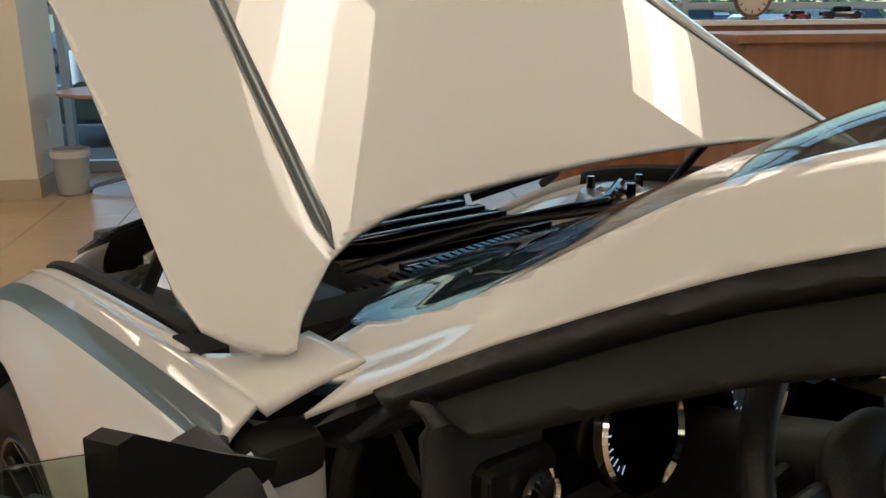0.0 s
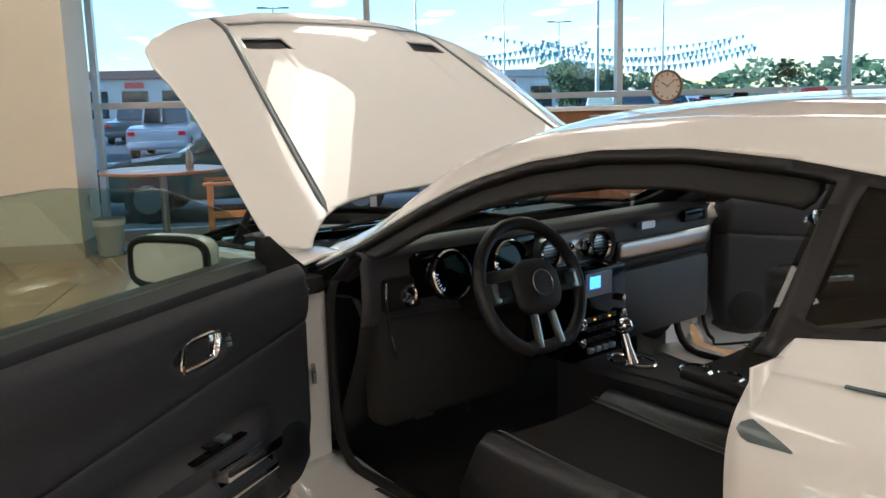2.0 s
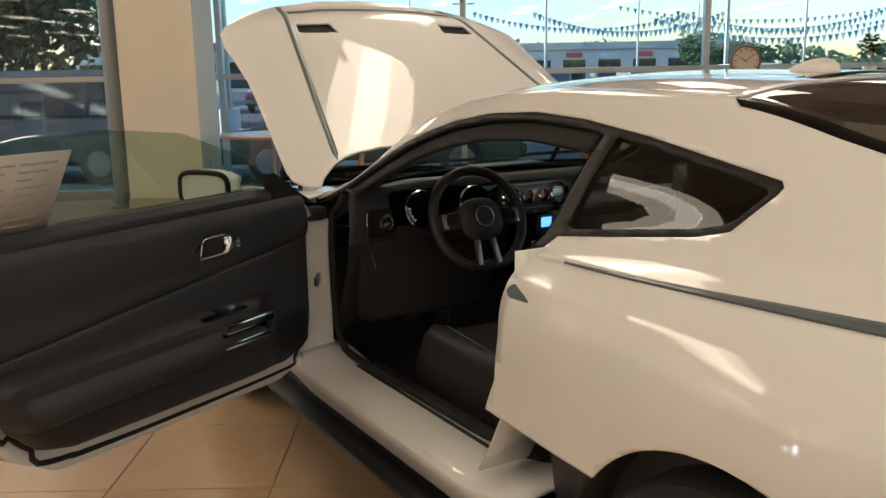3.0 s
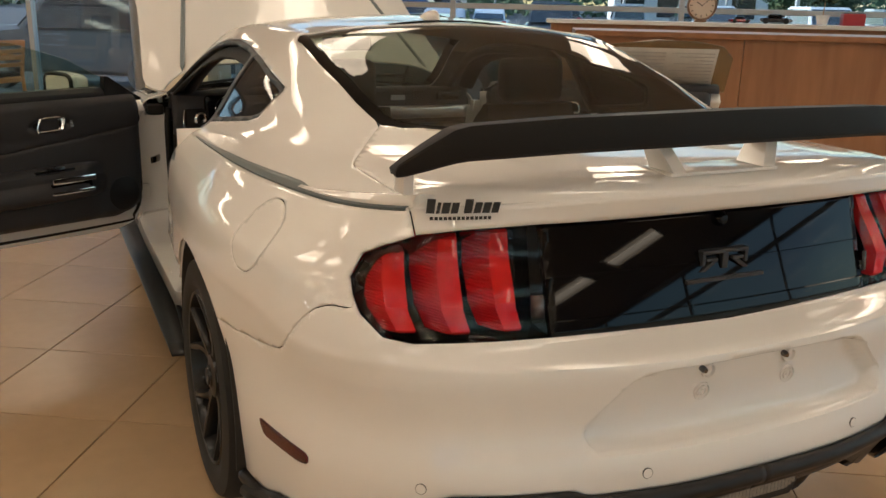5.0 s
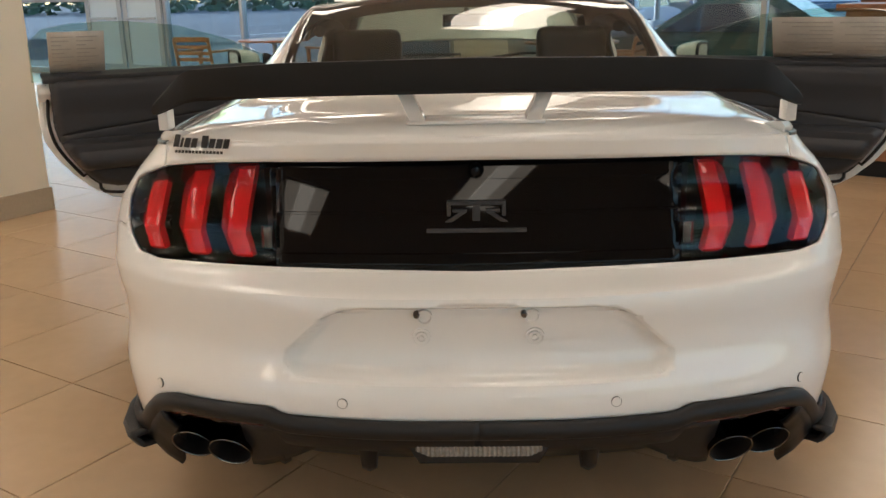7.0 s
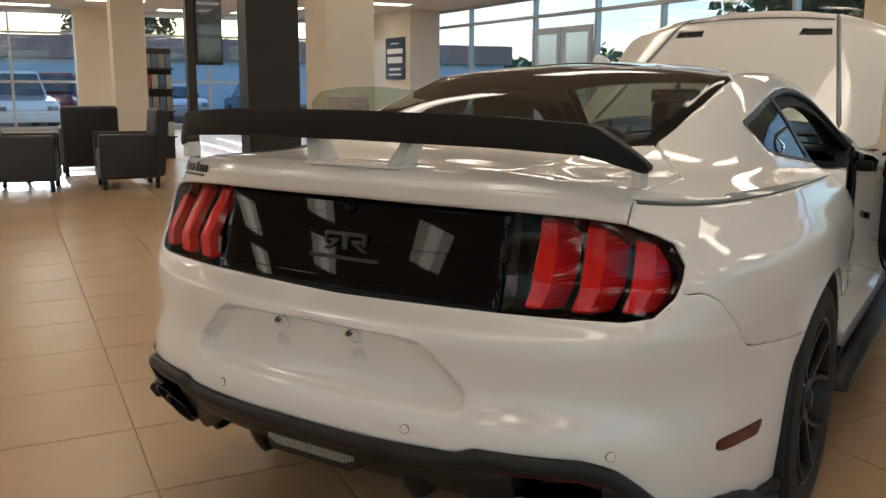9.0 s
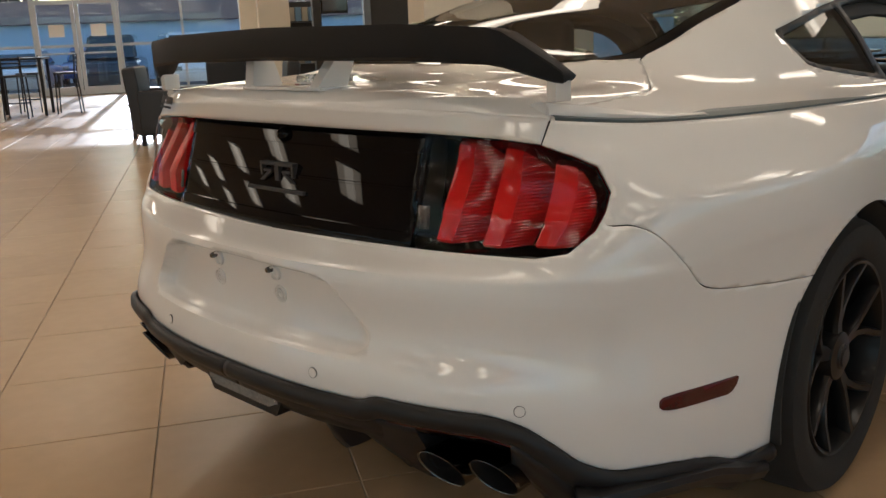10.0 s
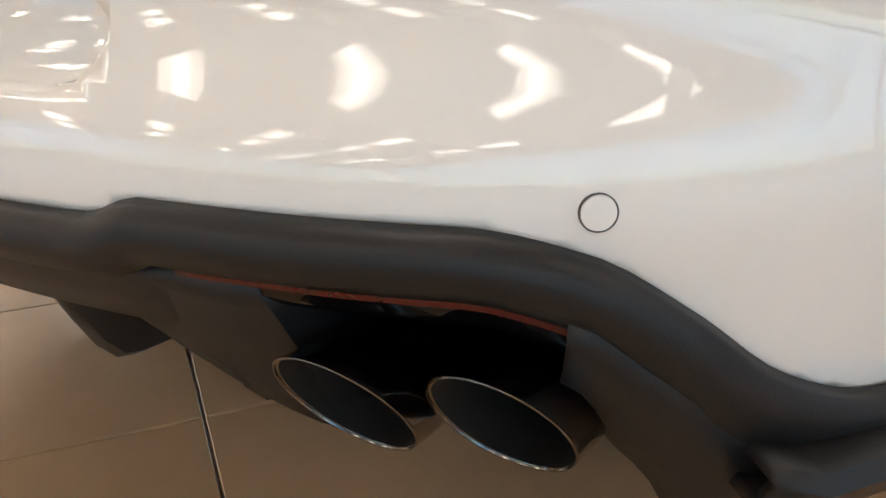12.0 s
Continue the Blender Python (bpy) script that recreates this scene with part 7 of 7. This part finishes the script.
def stool(u, v, rz):
    s = root("bar_stool", at_room(u, v, 0, rz))
    tagged(s, "black metal bar stool with low back", "stool", "bar stools")
    part("seat", box((-0.19, -0.19, 0.70), (0.19, 0.19, 0.74), 0.012), LEATHER, s)
    for x in (-0.17, 0.17):
        part("front_leg", tube([(x * 1.1, 0.19, 0), (x, 0.16, 0.70)], 0.013, 8), BLACK_SATIN, s)
        part("back_leg", tube([(x * 1.1, -0.21, 0), (x, -0.17, 0.72), (x, -0.20, 1.05)], 0.013, 8), BLACK_SATIN, s)
    part("foot_bar", tube([(-0.18, 0.18, 0.25), (0.18, 0.18, 0.25)], 0.011, 8), BLACK_SATIN, s)
    for z in (0.86, 0.94, 1.02):
        part("back_bar", tube([(-0.17, -0.19, z), (0.17, -0.19, z)], 0.012, 8), BLACK_SATIN, s)


high_table(-14.9, -4.1)
for u, v, r in ((-15.6, -4.1, -90), (-14.2, -4.1, 90), (-14.9, -3.35, 180), (-14.9, -4.85, 0)):
    stool(u, v, r)

desk = root("sales_desk", ROOM)
tagged(desk, "sales desk with pale end panel and wood front", "desk")
part("end_panel", box((-13.6, -4.3, 0.0), (-11.3, -4.22, 1.06), 0.004), PAPER, desk, "pale laminate end panel", smooth=False)
part("front_panel", box((-11.36, -6.4, 0.0), (-11.3, -4.31, 1.06), 0.004), COUNTER_WOOD, desk, "cherry veneer front panel", smooth=False)
part("desk_top", box((-13.6, -6.4, 1.061), (-11.25, -4.18, 1.10), 0.006), DARKPANEL, desk, smooth=False)

kiosk = root("display_wall", ROOM)
tagged(kiosk, "tall dark brown display wall with a hung screen", "display wall")
part("panel", box((-7.6, 0.88, 0), (-7.2, 1.47, CEIL - 0.02), 0.004), DARKPANEL, kiosk, smooth=False)
part("header", box((-7.55, 0.32, 2.42), (-7.25, 0.88, CEIL - 0.02), 0.004), BASEBOARD, kiosk, smooth=False)
part("side_post", box((-7.5, 0.27, 0), (-7.35, 0.36, 2.42), 0.004), DARKPANEL, kiosk, smooth=False)
tv = part("screen_housing", box((-7.46, 0.37, 1.42), (-7.38, 0.66, 2.22), 0.006), BLACK_SATIN, kiosk, smooth=False)
part("screen_face", box((-7.379, 0.385, 1.45), (-7.372, 0.645, 2.19)), material("glossy_screen", (0.05, 0.06, 0.08), 0.1, coat=1.0), tv, "glossy dark display", smooth=False)
part("shelf", box((-7.5, 0.37, 0.78), (-7.25, 0.74, 0.82), 0.003), DARKPANEL, kiosk, smooth=False)

rack = root("brochure_rack", ROOM)
tagged(rack, "tall dark brochure rack with filled shelves", "rack")
part("rack_frame", box((-12.35, 0.46, 0), (-12.31, 0.92, 1.75), 0.003), DARKPANEL, rack, smooth=False)
rnd = random.Random(5)
for z in (0.35, 0.75, 1.1, 1.42):
    part("rack_shelf", box((-12.31, 0.46, z), (-12.05, 0.92, z + 0.02), 0.002), DARKPANEL, rack, smooth=False)
    for k in range(4):
        bc = rnd.choice([(0.3, 0.28, 0.22), (0.12, 0.2, 0.3), (0.35, 0.1, 0.08), (0.5, 0.5, 0.46)])
        part("brochure", box((-12.28, 0.48 + 0.108 * k, z + 0.021), (-12.18, 0.575 + 0.108 * k, z + 0.24), 0.002), material("brochure_cover", bc, 0.4), rack, smooth=False)

ban = root("wall_banner", ROOM)
tagged(ban, "dark blue banner with pale print hung on a column", "banner")
part("banner_cloth", box((-18.55, 7.275, 1.30), (-17.35, 7.292, 2.32), 0.003), material("navy_vinyl", (0.015, 0.022, 0.06), 0.5, stain=0.1), ban, smooth=False)
for z, h, w in ((2.16, 0.03, 0.5), (1.93, 0.12, 0.95), (1.70, 0.15, 0.9), (1.52, 0.06, 0.7), (1.40, 0.04, 0.8)):
    part("print_bar", box((-17.95 - w / 2, 7.268, z), (-17.95 + w / 2, 7.274, z + h)), PAPER, ban, smooth=False)

ex = root("exit_sign", ROOM)
tagged(ex, "green lit exit sign hanging from the ceiling", "exit sign")
part("sign_box", box((-20.62, -3.05, 2.80), (-20.56, -2.65, 2.98), 0.004), PAPER, ex, smooth=False)
part("sign_rod", box((-20.60, -2.86, 2.981), (-20.58, -2.84, CEIL)), FRAME_ALU, ex, smooth=False)
cu = bpy.data.curves.new("exit_word", "FONT")
cu.body, cu.size, cu.extrude, cu.align_x = "EXIT", 0.16, 0.002, "CENTER"
cu.materials.append(glowing("green_letters", (0.05, 1.0, 0.25), 3.0))
wd = new("exit_word", cu)
wd.parent = ex
wd.matrix_basis = pose(-20.555, -2.85, 2.835, 90, 0, 90)

# entrance doors in the glazed wall
for v0, v1 in ((-4.82, -3.86), (-3.84, -2.88)):
    d = root("entrance_door", ROOM)
    structure(d, "aluminium-framed glass entrance door with push bar", "door")
    for lo, hi in (((v0, 0.01), (v0 + 0.09, 2.3)), ((v1 - 0.09, 0.01), (v1, 2.3)), ((v0 + 0.09, 0.01), (v1 - 0.09, 0.2)), ((v0 + 0.09, 2.2), (v1 - 0.09, 2.3))):
        part("door_frame", box((U0 + 0.004, lo[0], lo[1]), (U0 + 0.05, hi[0], hi[1]), 0.003), FRAME_ALU, d, smooth=False)
    part("push_bar", box((U0 + 0.05, v0 + 0.1, 1.0), (U0 + 0.09, v1 - 0.1, 1.04), 0.008), FRAME_ALU, d)
    part("door_notice", box((U0 + 0.002, v0 + 0.32, 1.42), (U0 + 0.004, v1 - 0.28, 1.72)), PAPER, d, "white notice sheet", smooth=False)

# side doors in the window wall, with white translucent panes
WHITE_PANE = bpy.data.materials.new("white_translucent_pane")
_t, _b = nodes_of(WHITE_PANE)
_b.inputs["Base Color"].default_value = (0.8, 0.83, 0.85, 1)
_b.inputs["Transmission Weight"].default_value = 0.75
_b.inputs["Roughness"].default_value = 0.6
_b.inputs["IOR"].default_value = 1.05
for u0, u1 in ((-12.96, -11.97), (-11.93, -10.94)):
    d = root("side_door", ROOM)
    structure(d, "aluminium-framed side door with white translucent panes", "door")
    for lo, hi in (((u0, 0.01), (u0 + 0.11, 2.3)), ((u1 - 0.11, 0.01), (u1, 2.3)), ((u0 + 0.11, 0.01), (u1 - 0.11, 0.22)), ((u0 + 0.11, 2.18), (u1 - 0.11, 2.3))):
        part("door_frame", box((lo[0], V1 - 0.05, lo[1]), (hi[0], V1 - 0.004, hi[1]), 0.003), FRAME_ALU, d, smooth=False)
    pane = part("pane", box((u0 + 0.10, V1 - 0.035, 0.21), (u1 - 0.10, V1 - 0.028, 2.19)), WHITE_PANE, d, "white translucent pane", smooth=False)
    pane.visible_shadow = False
    part("push_bar", box((u0 + 0.12, V1 - 0.10, 1.0), (u1 - 0.12, V1 - 0.06, 1.04), 0.008), FRAME_ALU, d)

pipe = structure(part("trim_post", lathe([(0.085, 0), (0.085, CEIL)], 20), STEELLEG, m=at_room(-4.65, 7.55)), "dark grey steel post beside the column", "post")
part("post_base", lathe([(0.085, 0), (0.14, 0.0), (0.14, 0.02), (0.085, 0.03)], 20), STEELLEG, pipe)
outlet = tagged(root("wall_socket", ROOM), "white wall socket plate on the column", "socket")
part("socket_plate", box((-3.655, 7.45, 0.42), (-3.645, 7.53, 0.54), 0.003), PAPER, outlet, smooth=False)

# ---- outside ----
CARGLASS = material("dark_car_window", (0.02, 0.025, 0.03), 0.08, coat=1.0)


def parked_car(u, v, rz, color, kind, label):
    c = root("parked_car", ROOM @ pose(u, v, -0.22, 0, 0, rz))
    tagged(c, label, "car", "parked cars")
    m = material("parked_paint", color, 0.3, coat=1.0, stain=0.03)
    suv = kind != "sedan"
    H, L = (1.0, 4.7) if suv else (0.88, 4.6)
    prof = [(-L / 2, 0.45), (-L / 2 + 0.05, H * 0.92), (-L / 2 + 0.5, H), (L / 2 - 1.2, H), (L / 2 - 0.25, H * 0.88), (L / 2, 0.62), (L / 2 - 0.03, 0.3), (-L / 2 + 0.03, 0.3)]
    b = prism(prof, -0.88, 0.88, 1)
    bmesh.ops.bevel(b, geom=[e for e in b.edges], offset=0.06, segments=2, affect="EDGES")
    part("body", b, m, c)
    top = 1.72 if suv else 1.42
    x0, x1, x2, x3 = (-L / 2 + 0.08, -L / 2 + 0.3, 0.45, 1.15) if kind == "suv" else (-0.35, -0.25, 0.6, 1.2) if kind == "pickup" else (-L / 2 + 0.5, -0.9, 0.25, 1.05)
    cabin = prism([(x0, H - 0.01), (x1, top), (x2, top), (x3, H - 0.01)], -0.76, 0.76, 1)
    for w in cabin.verts:
        if w.co.z > H + 0.1:
            w.co.y *= 0.86
    bmesh.ops.bevel(cabin, geom=[e for e in cabin.edges], offset=0.05, segments=2, affect="EDGES")
    part("cabin", cabin, m, c)
    for s in (-1, 1):
        hh = top - H
        w = [(x0 + 0.22, H + 0.05), (x1 + 0.16, top - 0.09), (x2 - 0.06, top - 0.09), (x3 - 0.24, H + 0.05)]
        bm = bmesh.new()
        f = [bm.verts.new((x, s * (0.775 - 0.106 * (z - H) / hh), z)) for x, z in w]
        bm.faces.new(f if s < 0 else f[::-1])
        part("side_window", bm, CARGLASS, c, smooth=False)
        for x in (-1.4, 1.42):
            wl = part("wheel", lathe([(0, -0.11), (0.2, -0.11), (0.32, -0.10), (0.335, 0), (0.32, 0.10), (0.2, 0.11), (0, 0.11)], 24, Matrix.Translation((x, s * 0.80, 0.335)) @ pose(0, 0, 0, 90, 0, 0)), TYRE, c)
            part("rim", lathe([(0, 0.116), (0.19, 0.118), (0.2, 0.10)], 16, Matrix.Translation((x, s * 0.80, 0.335)) @ pose(0, 0, 0, -90 * s, 0, 0)), STEELLEG, wl)
        part("tail_light", box((-L / 2 - 0.015, s * 0.72 - 0.1, 0.72), (-L / 2 + 0.06, s * 0.72 + 0.1, 0.84), 0.01), DARKRED, c)
        part("headlight", box((L / 2 - 0.16, s * 0.66 - 0.14, 0.62), (L / 2 - 0.02, s * 0.66 + 0.14, 0.74), 0.02), LAMPGLASS, c)
    for xa, za, xb, zb in ((x3 - 0.02, H + 0.04, x2 + 0.06, top - 0.08), (x0 + 0.0, H + 0.05, x1 - 0.03, top - 0.1)):
        sg = 1 if xa > 0.3 else -1
        bm = bmesh.new()
        f = [bm.verts.new((x + sg * 0.035, y, z)) for x, y, z in ((xa, -0.68, za), (xa, 0.68, za), (xb, 0.6, zb), (xb, -0.6, zb))]
        bm.faces.new(f if sg > 0 else f[::-1])
        part("windscreen", bm, CARGLASS, c, smooth=False)
    part("bumper", box((-L / 2 - 0.05, -0.84, 0.36), (-L / 2 + 0.06, 0.84, 0.55), 0.03), m if suv else BLACK_SATIN, c)


COLORS = {"white": (0.75, 0.75, 0.74), "silver": (0.42, 0.43, 0.45), "dark grey": (0.06, 0.065, 0.07), "black": (0.012, 0.012, 0.015), "red": (0.30, 0.015, 0.015), "blue": (0.03, 0.08, 0.25), "green": (0.02, 0.05, 0.035)}
rnd = random.Random(11)
parked_car(-2.3, 11.9, 178, COLORS["green"], "sedan", "dark green sedan parked just outside the window")
parked_car(-7.6, 12.4, 172, COLORS["dark grey"], "suv", "dark grey sport utility parked outside the window")
rowsW = [(28.0, (-16, -12.8, -9.4, -6.2, -3.2, 0.4, 9.4, 12.6, 16)), (40.0, (-20, -16.5, -13, -9, -5.5, -2, 4, 8, 12, 16)), (58.0, (-30, -24, -18, -12, -6, 2, 10, 18, 26))]
for v, us in rowsW:
    for u in us:
        cn, kd = rnd.choice(("silver", "dark grey", "black", "white", "silver", "dark grey", "blue")), rnd.choice(("sedan", "suv", "suv", "pickup"))
        parked_car(u + rnd.uniform(-0.3, 0.3), v + rnd.uniform(-0.5, 0.5), rnd.choice((90, -90)), COLORS[cn], kd, f"{cn} {'pickup truck' if kd == 'pickup' else 'sport utility' if kd == 'suv' else 'sedan'} parked on the asphalt lot")
for u, v, rz, cn, kd in ((-26.5, -6.2, 0, "silver", "sedan"), (-27.5, -3.6, 0, "black", "suv"), (-26.6, -1.3, 8, "white", "suv"), (-29.5, 1.3, 0, "dark grey", "suv"), (-30, 3.9, 0, "silver", "sedan"), (-28, 6.6, 0, "black", "sedan"), (-34, -5.0, 0, "blue", "sedan"), (-34, 0.2, 0, "red", "suv")):
    parked_car(u, v, rz, COLORS[cn], kd, f"{cn} {'sport utility' if kd == 'suv' else 'sedan'} parked outside the entrance")


def light_pole(u, v, h=9.0):
    p = root("lot_light_pole", ROOM @ pose(u, v, -0.22))
    tagged(p, "tall grey parking lot light pole with twin heads", "light pole", "lot light poles")
    part("concrete_base", lathe([(0, 0.75), (0.26, 0.75), (0.28, 0.72), (0.28, 0)], 20), material("concrete", (0.42, 0.41, 0.38), 0.9, grain=0.1, scale=20), p)
    part("pole", tube([(0, 0, 0.75), (0, 0, h)], [0.085, 0.06], 12), STEELLEG, p)
    for s in (-1, 1):
        part("arm", tube([(0, 0, h - 0.15), (s * 0.5, 0, h - 0.1)], 0.035, 8), STEELLEG, p)
        part("lamp_head", box((s * 0.85 - 0.38, -0.18, h - 0.14), (s * 0.85 + 0.38, 0.18, h - 0.02), 0.03), STEELLEG, p)


for u, v in ((-6.9, 22.0), (-13, 46), (-3.5, 70), (4.5, 46), (9.0, 30), (1.5, 95), (13, 62), (20, 50), (24, 85), (-22, 80)):
    light_pole(u, v)


# distant trees and hedge line: many small leaf clumps
def tree(u, v, h, r, seed, label):
    t = root("tree", ROOM @ pose(u, v, -0.22))
    tagged(t, label, "tree", "trees")
    rnd = random.Random(seed)
    part("trunk", tube([(0, 0, 0), (0.05, 0.05, h * 0.3), (0.1, -0.05, h * 0.6)], [0.03 * h, 0.022 * h, 0.010 * h], 10), material("bark", (0.10, 0.075, 0.05), 0.9, grain=0.3, scale=10), t)
    V, F = [], []
    lobes = [(rnd.uniform(-r, r) * 0.6, rnd.uniform(-r, r) * 0.6, h * rnd.uniform(0.42, 0.85), r * rnd.uniform(0.35, 0.6)) for _ in range(9)]
    for x, y, z, q in lobes:
        for _ in range(700):
            d = Vector((rnd.gauss(0, 1), rnd.gauss(0, 1), rnd.gauss(0, 0.8))).normalized() * q * rnd.uniform(0.5, 1.05)
            c = Vector((x, y, z)) + d
            n = Vector((rnd.uniform(-1, 1), rnd.uniform(-1, 1), rnd.uniform(-1, 1))).normalized() * 0.022 * h
            o = n.orthogonal().normalized() * 0.013 * h
            i = len(V)
            V += [c - n, c + o, c + n, c - o]
            F.append((i, i + 1, i + 2, i + 3))
    mesh_object("crown", V, F, LEAF, t, smooth=False)


for k, (u, v, h, r) in enumerate(((11.5, 40, 3.2, 1.5), (17, 52, 3.6, 1.7), (-38, 52, 8, 3), (-46, -9, 8, 3.4), (-47, 4, 7, 3), (-9.6, 14.5, 5.0, 2.2), (-12.2, 15.8, 5.4, 2.3))):
    tree(u, v, h, r, k + 1, "leafy green tree beside the parking lot")
V, F = [], []
rnd = random.Random(3)
for k in range(30000):
    a = rnd.uniform(0, 2 * math.pi)
    R = rnd.uniform(118, 160)
    top = 5.0 + 1.6 * math.sin(a * 23) * math.sin(a * 7.3) + 0.8 * math.sin(a * 61)
    c = Vector((R * math.cos(a), R * math.sin(a), rnd.uniform(-0.5, top) * (1 - 0.0 * R)))
    n = Vector((rnd.uniform(-1, 1), rnd.uniform(-1, 1), rnd.uniform(-0.6, 0.6))).normalized() * rnd.uniform(0.4, 1.0)
    o = n.orthogonal().normalized() * rnd.uniform(0.35, 0.7)
    i = len(V)
    V += [c - n, c + o, c + n, c - o]
    F.append((i, i + 1, i + 2, i + 3))
tl = mesh_object("tree_line", V, F, LEAF, smooth=False)
tagged(tl, "distant line of green trees along the horizon", "trees", kind="stuff")


def shop(u, v, w, rz, h, wall, roofc, label):
    b = root("shop_building", ROOM @ pose(u, v, -0.22, 0, 0, rz))
    tagged(b, label, "building", "far shop buildings")
    part("wall", box((-w / 2, 0, 0), (w / 2, 10, h)), material("shop_wall", wall, 0.8, grain=0.05, scale=2), b, smooth=False)
    part("roof", box((-w / 2 - 0.3, -0.4, h), (w / 2 + 0.3, 10.3, h + 0.9), 0.03), material("shop_roof", roofc, 0.7, grain=0.05, scale=2), b, smooth=False)
    n = int(w / 4)
    for k in range(n):
        x = -w / 2 + (k + 0.5) * w / n
        part("window", box((x - 1.4, -0.06, 0.4), (x + 1.4, -0.005, h * 0.72), 0.01), CARGLASS, b, smooth=False)
        part("sign_bar", box((x - 1.0, -0.12, h * 0.78), (x + 1.0, -0.005, h * 0.92)), material("shop_sign", (0.6, 0.1, 0.08) if k % 2 else (0.7, 0.7, 0.7), 0.6), b, smooth=False)


shop(-26, 100, 34, 0, 4.6, (0.6, 0.57, 0.52), (0.28, 0.17, 0.14), "long pale shop building with brown roof edge")
shop(22, 108, 26, 0, 4.2, (0.62, 0.61, 0.58), (0.4, 0.4, 0.4), "pale flat-roofed shop building across the lot")
shop(-46, -1.0, 44, -90, 2.3, (0.55, 0.62, 0.72), (0.30, 0.20, 0.18), "low blue-grey building with brown roof edge")

# pennant strings over the lot
PENN = [material("pennant_" + n, c, 0.5) for n, c in (("white", (0.75, 0.78, 0.8)), ("blue", (0.08, 0.25, 0.42)), ("teal", (0.10, 0.38, 0.42)))]
for j, (u0, v0, u1, v1, z) in enumerate(((4, 48, 15, 49, 4.6), (13, 52, 26, 53, 4.8), (1, 56, 16, 58, 5.2), (14, 60, 32, 61, 5.0), (10, 45, 24, 46, 4.0), (12, 64, 34, 66, 6.0))):
    s = root("pennant_string", ROOM)
    tagged(s, "sagging string of blue and white pennants over the lot", "pennants", "pennant strings")
    pts = [(u0 + (u1 - u0) * t, v0 + (v1 - v0) * t, z - 1.1 * 4 * t * (1 - t)) for t in np.linspace(0, 1, 41)]
    part("cord", tube(pts, 0.01, 5), PAPER, s)
    for k, p in enumerate(pts[:-1]):
        bm = bmesh.new()
        q = [bm.verts.new((p[0] + a, p[1], p[2] + b)) for a, b in ((0, -0.01), (0.26, -0.01), (0.13, -0.40))]
        bm.faces.new(q)
        part("pennant", bm, PENN[(k + j) % 3], s, smooth=False)

# pale slabs added before the entrance to brighten the view outside
bright_apron = root("pavement", ROOM)
structure(bright_apron, "added pale slabs that brighten the view out of the entrance", "pavement")
CONCRETE = material("pale_concrete", (0.42, 0.41, 0.38), 0.85, grain=0.08, scale=12, stain=0.08)
for k in range(12):
    part("slab", box((U0 - 4.2, V0 + 2.0 * k + 0.006, -0.30), (U0 - 0.22, V0 + 2.0 * k + 1.994, -0.06), 0.01), CONCRETE, bright_apron, smooth=False)

# painted bay lines
for v in (25.4, 37.2, 43.0, 55.0):
    ln = root("bay_line", ROOM)
    structure(ln, "white painted parking bay lines on asphalt", "road marking")
    bm = bmesh.new()
    for k in range(-9, 9):
        add_box(bm, (k * 3.0 - 0.06, v, -0.219), (k * 3.0 + 0.06, v + 5.0, -0.214))
    part("paint", bm, PAPER, ln, smooth=False)

# ---- floor tiles ----
T, TU, TV = 0.545, -0.19, -1.20
tile_bm = bmesh.new()
h = T / 2 - 0.0022
lo_ring = [tile_bm.verts.new((sx * h, sy * h, -0.0049)) for sx, sy in ((-1, -1), (1, -1), (1, 1), (-1, 1))]
mid_ring = [tile_bm.verts.new((sx * h, sy * h, -0.0012)) for sx, sy in ((-1, -1), (1, -1), (1, 1), (-1, 1))]
top_ring = [tile_bm.verts.new((sx * (h - 0.0015), sy * (h - 0.0015), 0.0)) for sx, sy in ((-1, -1), (1, -1), (1, 1), (-1, 1))]
for a, b in ((lo_ring, mid_ring), (mid_ring, top_ring)):
    for i in range(4):
        tile_bm.faces.new((a[i], a[(i + 1) % 4], b[(i + 1) % 4], b[i]))
tile_bm.faces.new(top_ring)
tile_me = bpy.data.meshes.new("tile")
tile_bm.to_mesh(tile_me)
tile_bm.free()
tile_me.materials.append(TILE)
V, F = [], []
for i in range(int((U0 - TU) / T) - 1, int((U1 - TU) / T) + 1):
    for j in range(int((V0 - TV) / T) - 1, int((V1 - TV) / T) + 1):
        u, v = TU + (i + 0.5) * T, TV + (j + 0.5) * T
        if -4.9 < u < 4.2 and -4.3 < v < 4.6:
            o = new("tile", tile_me)
            o.parent = floor
            o.location = (u, v, 0)
        else:
            k = len(V)
            V += [(u + q.co.x, v + q.co.y, q.co.z) for q in tile_me.vertices]
            F += [tuple(k + x for x in p.vertices) for p in tile_me.polygons]
rest = mesh_object("tile_field", V, F, TILE, floor, smooth=False)
rest["kind"] = "stuff"
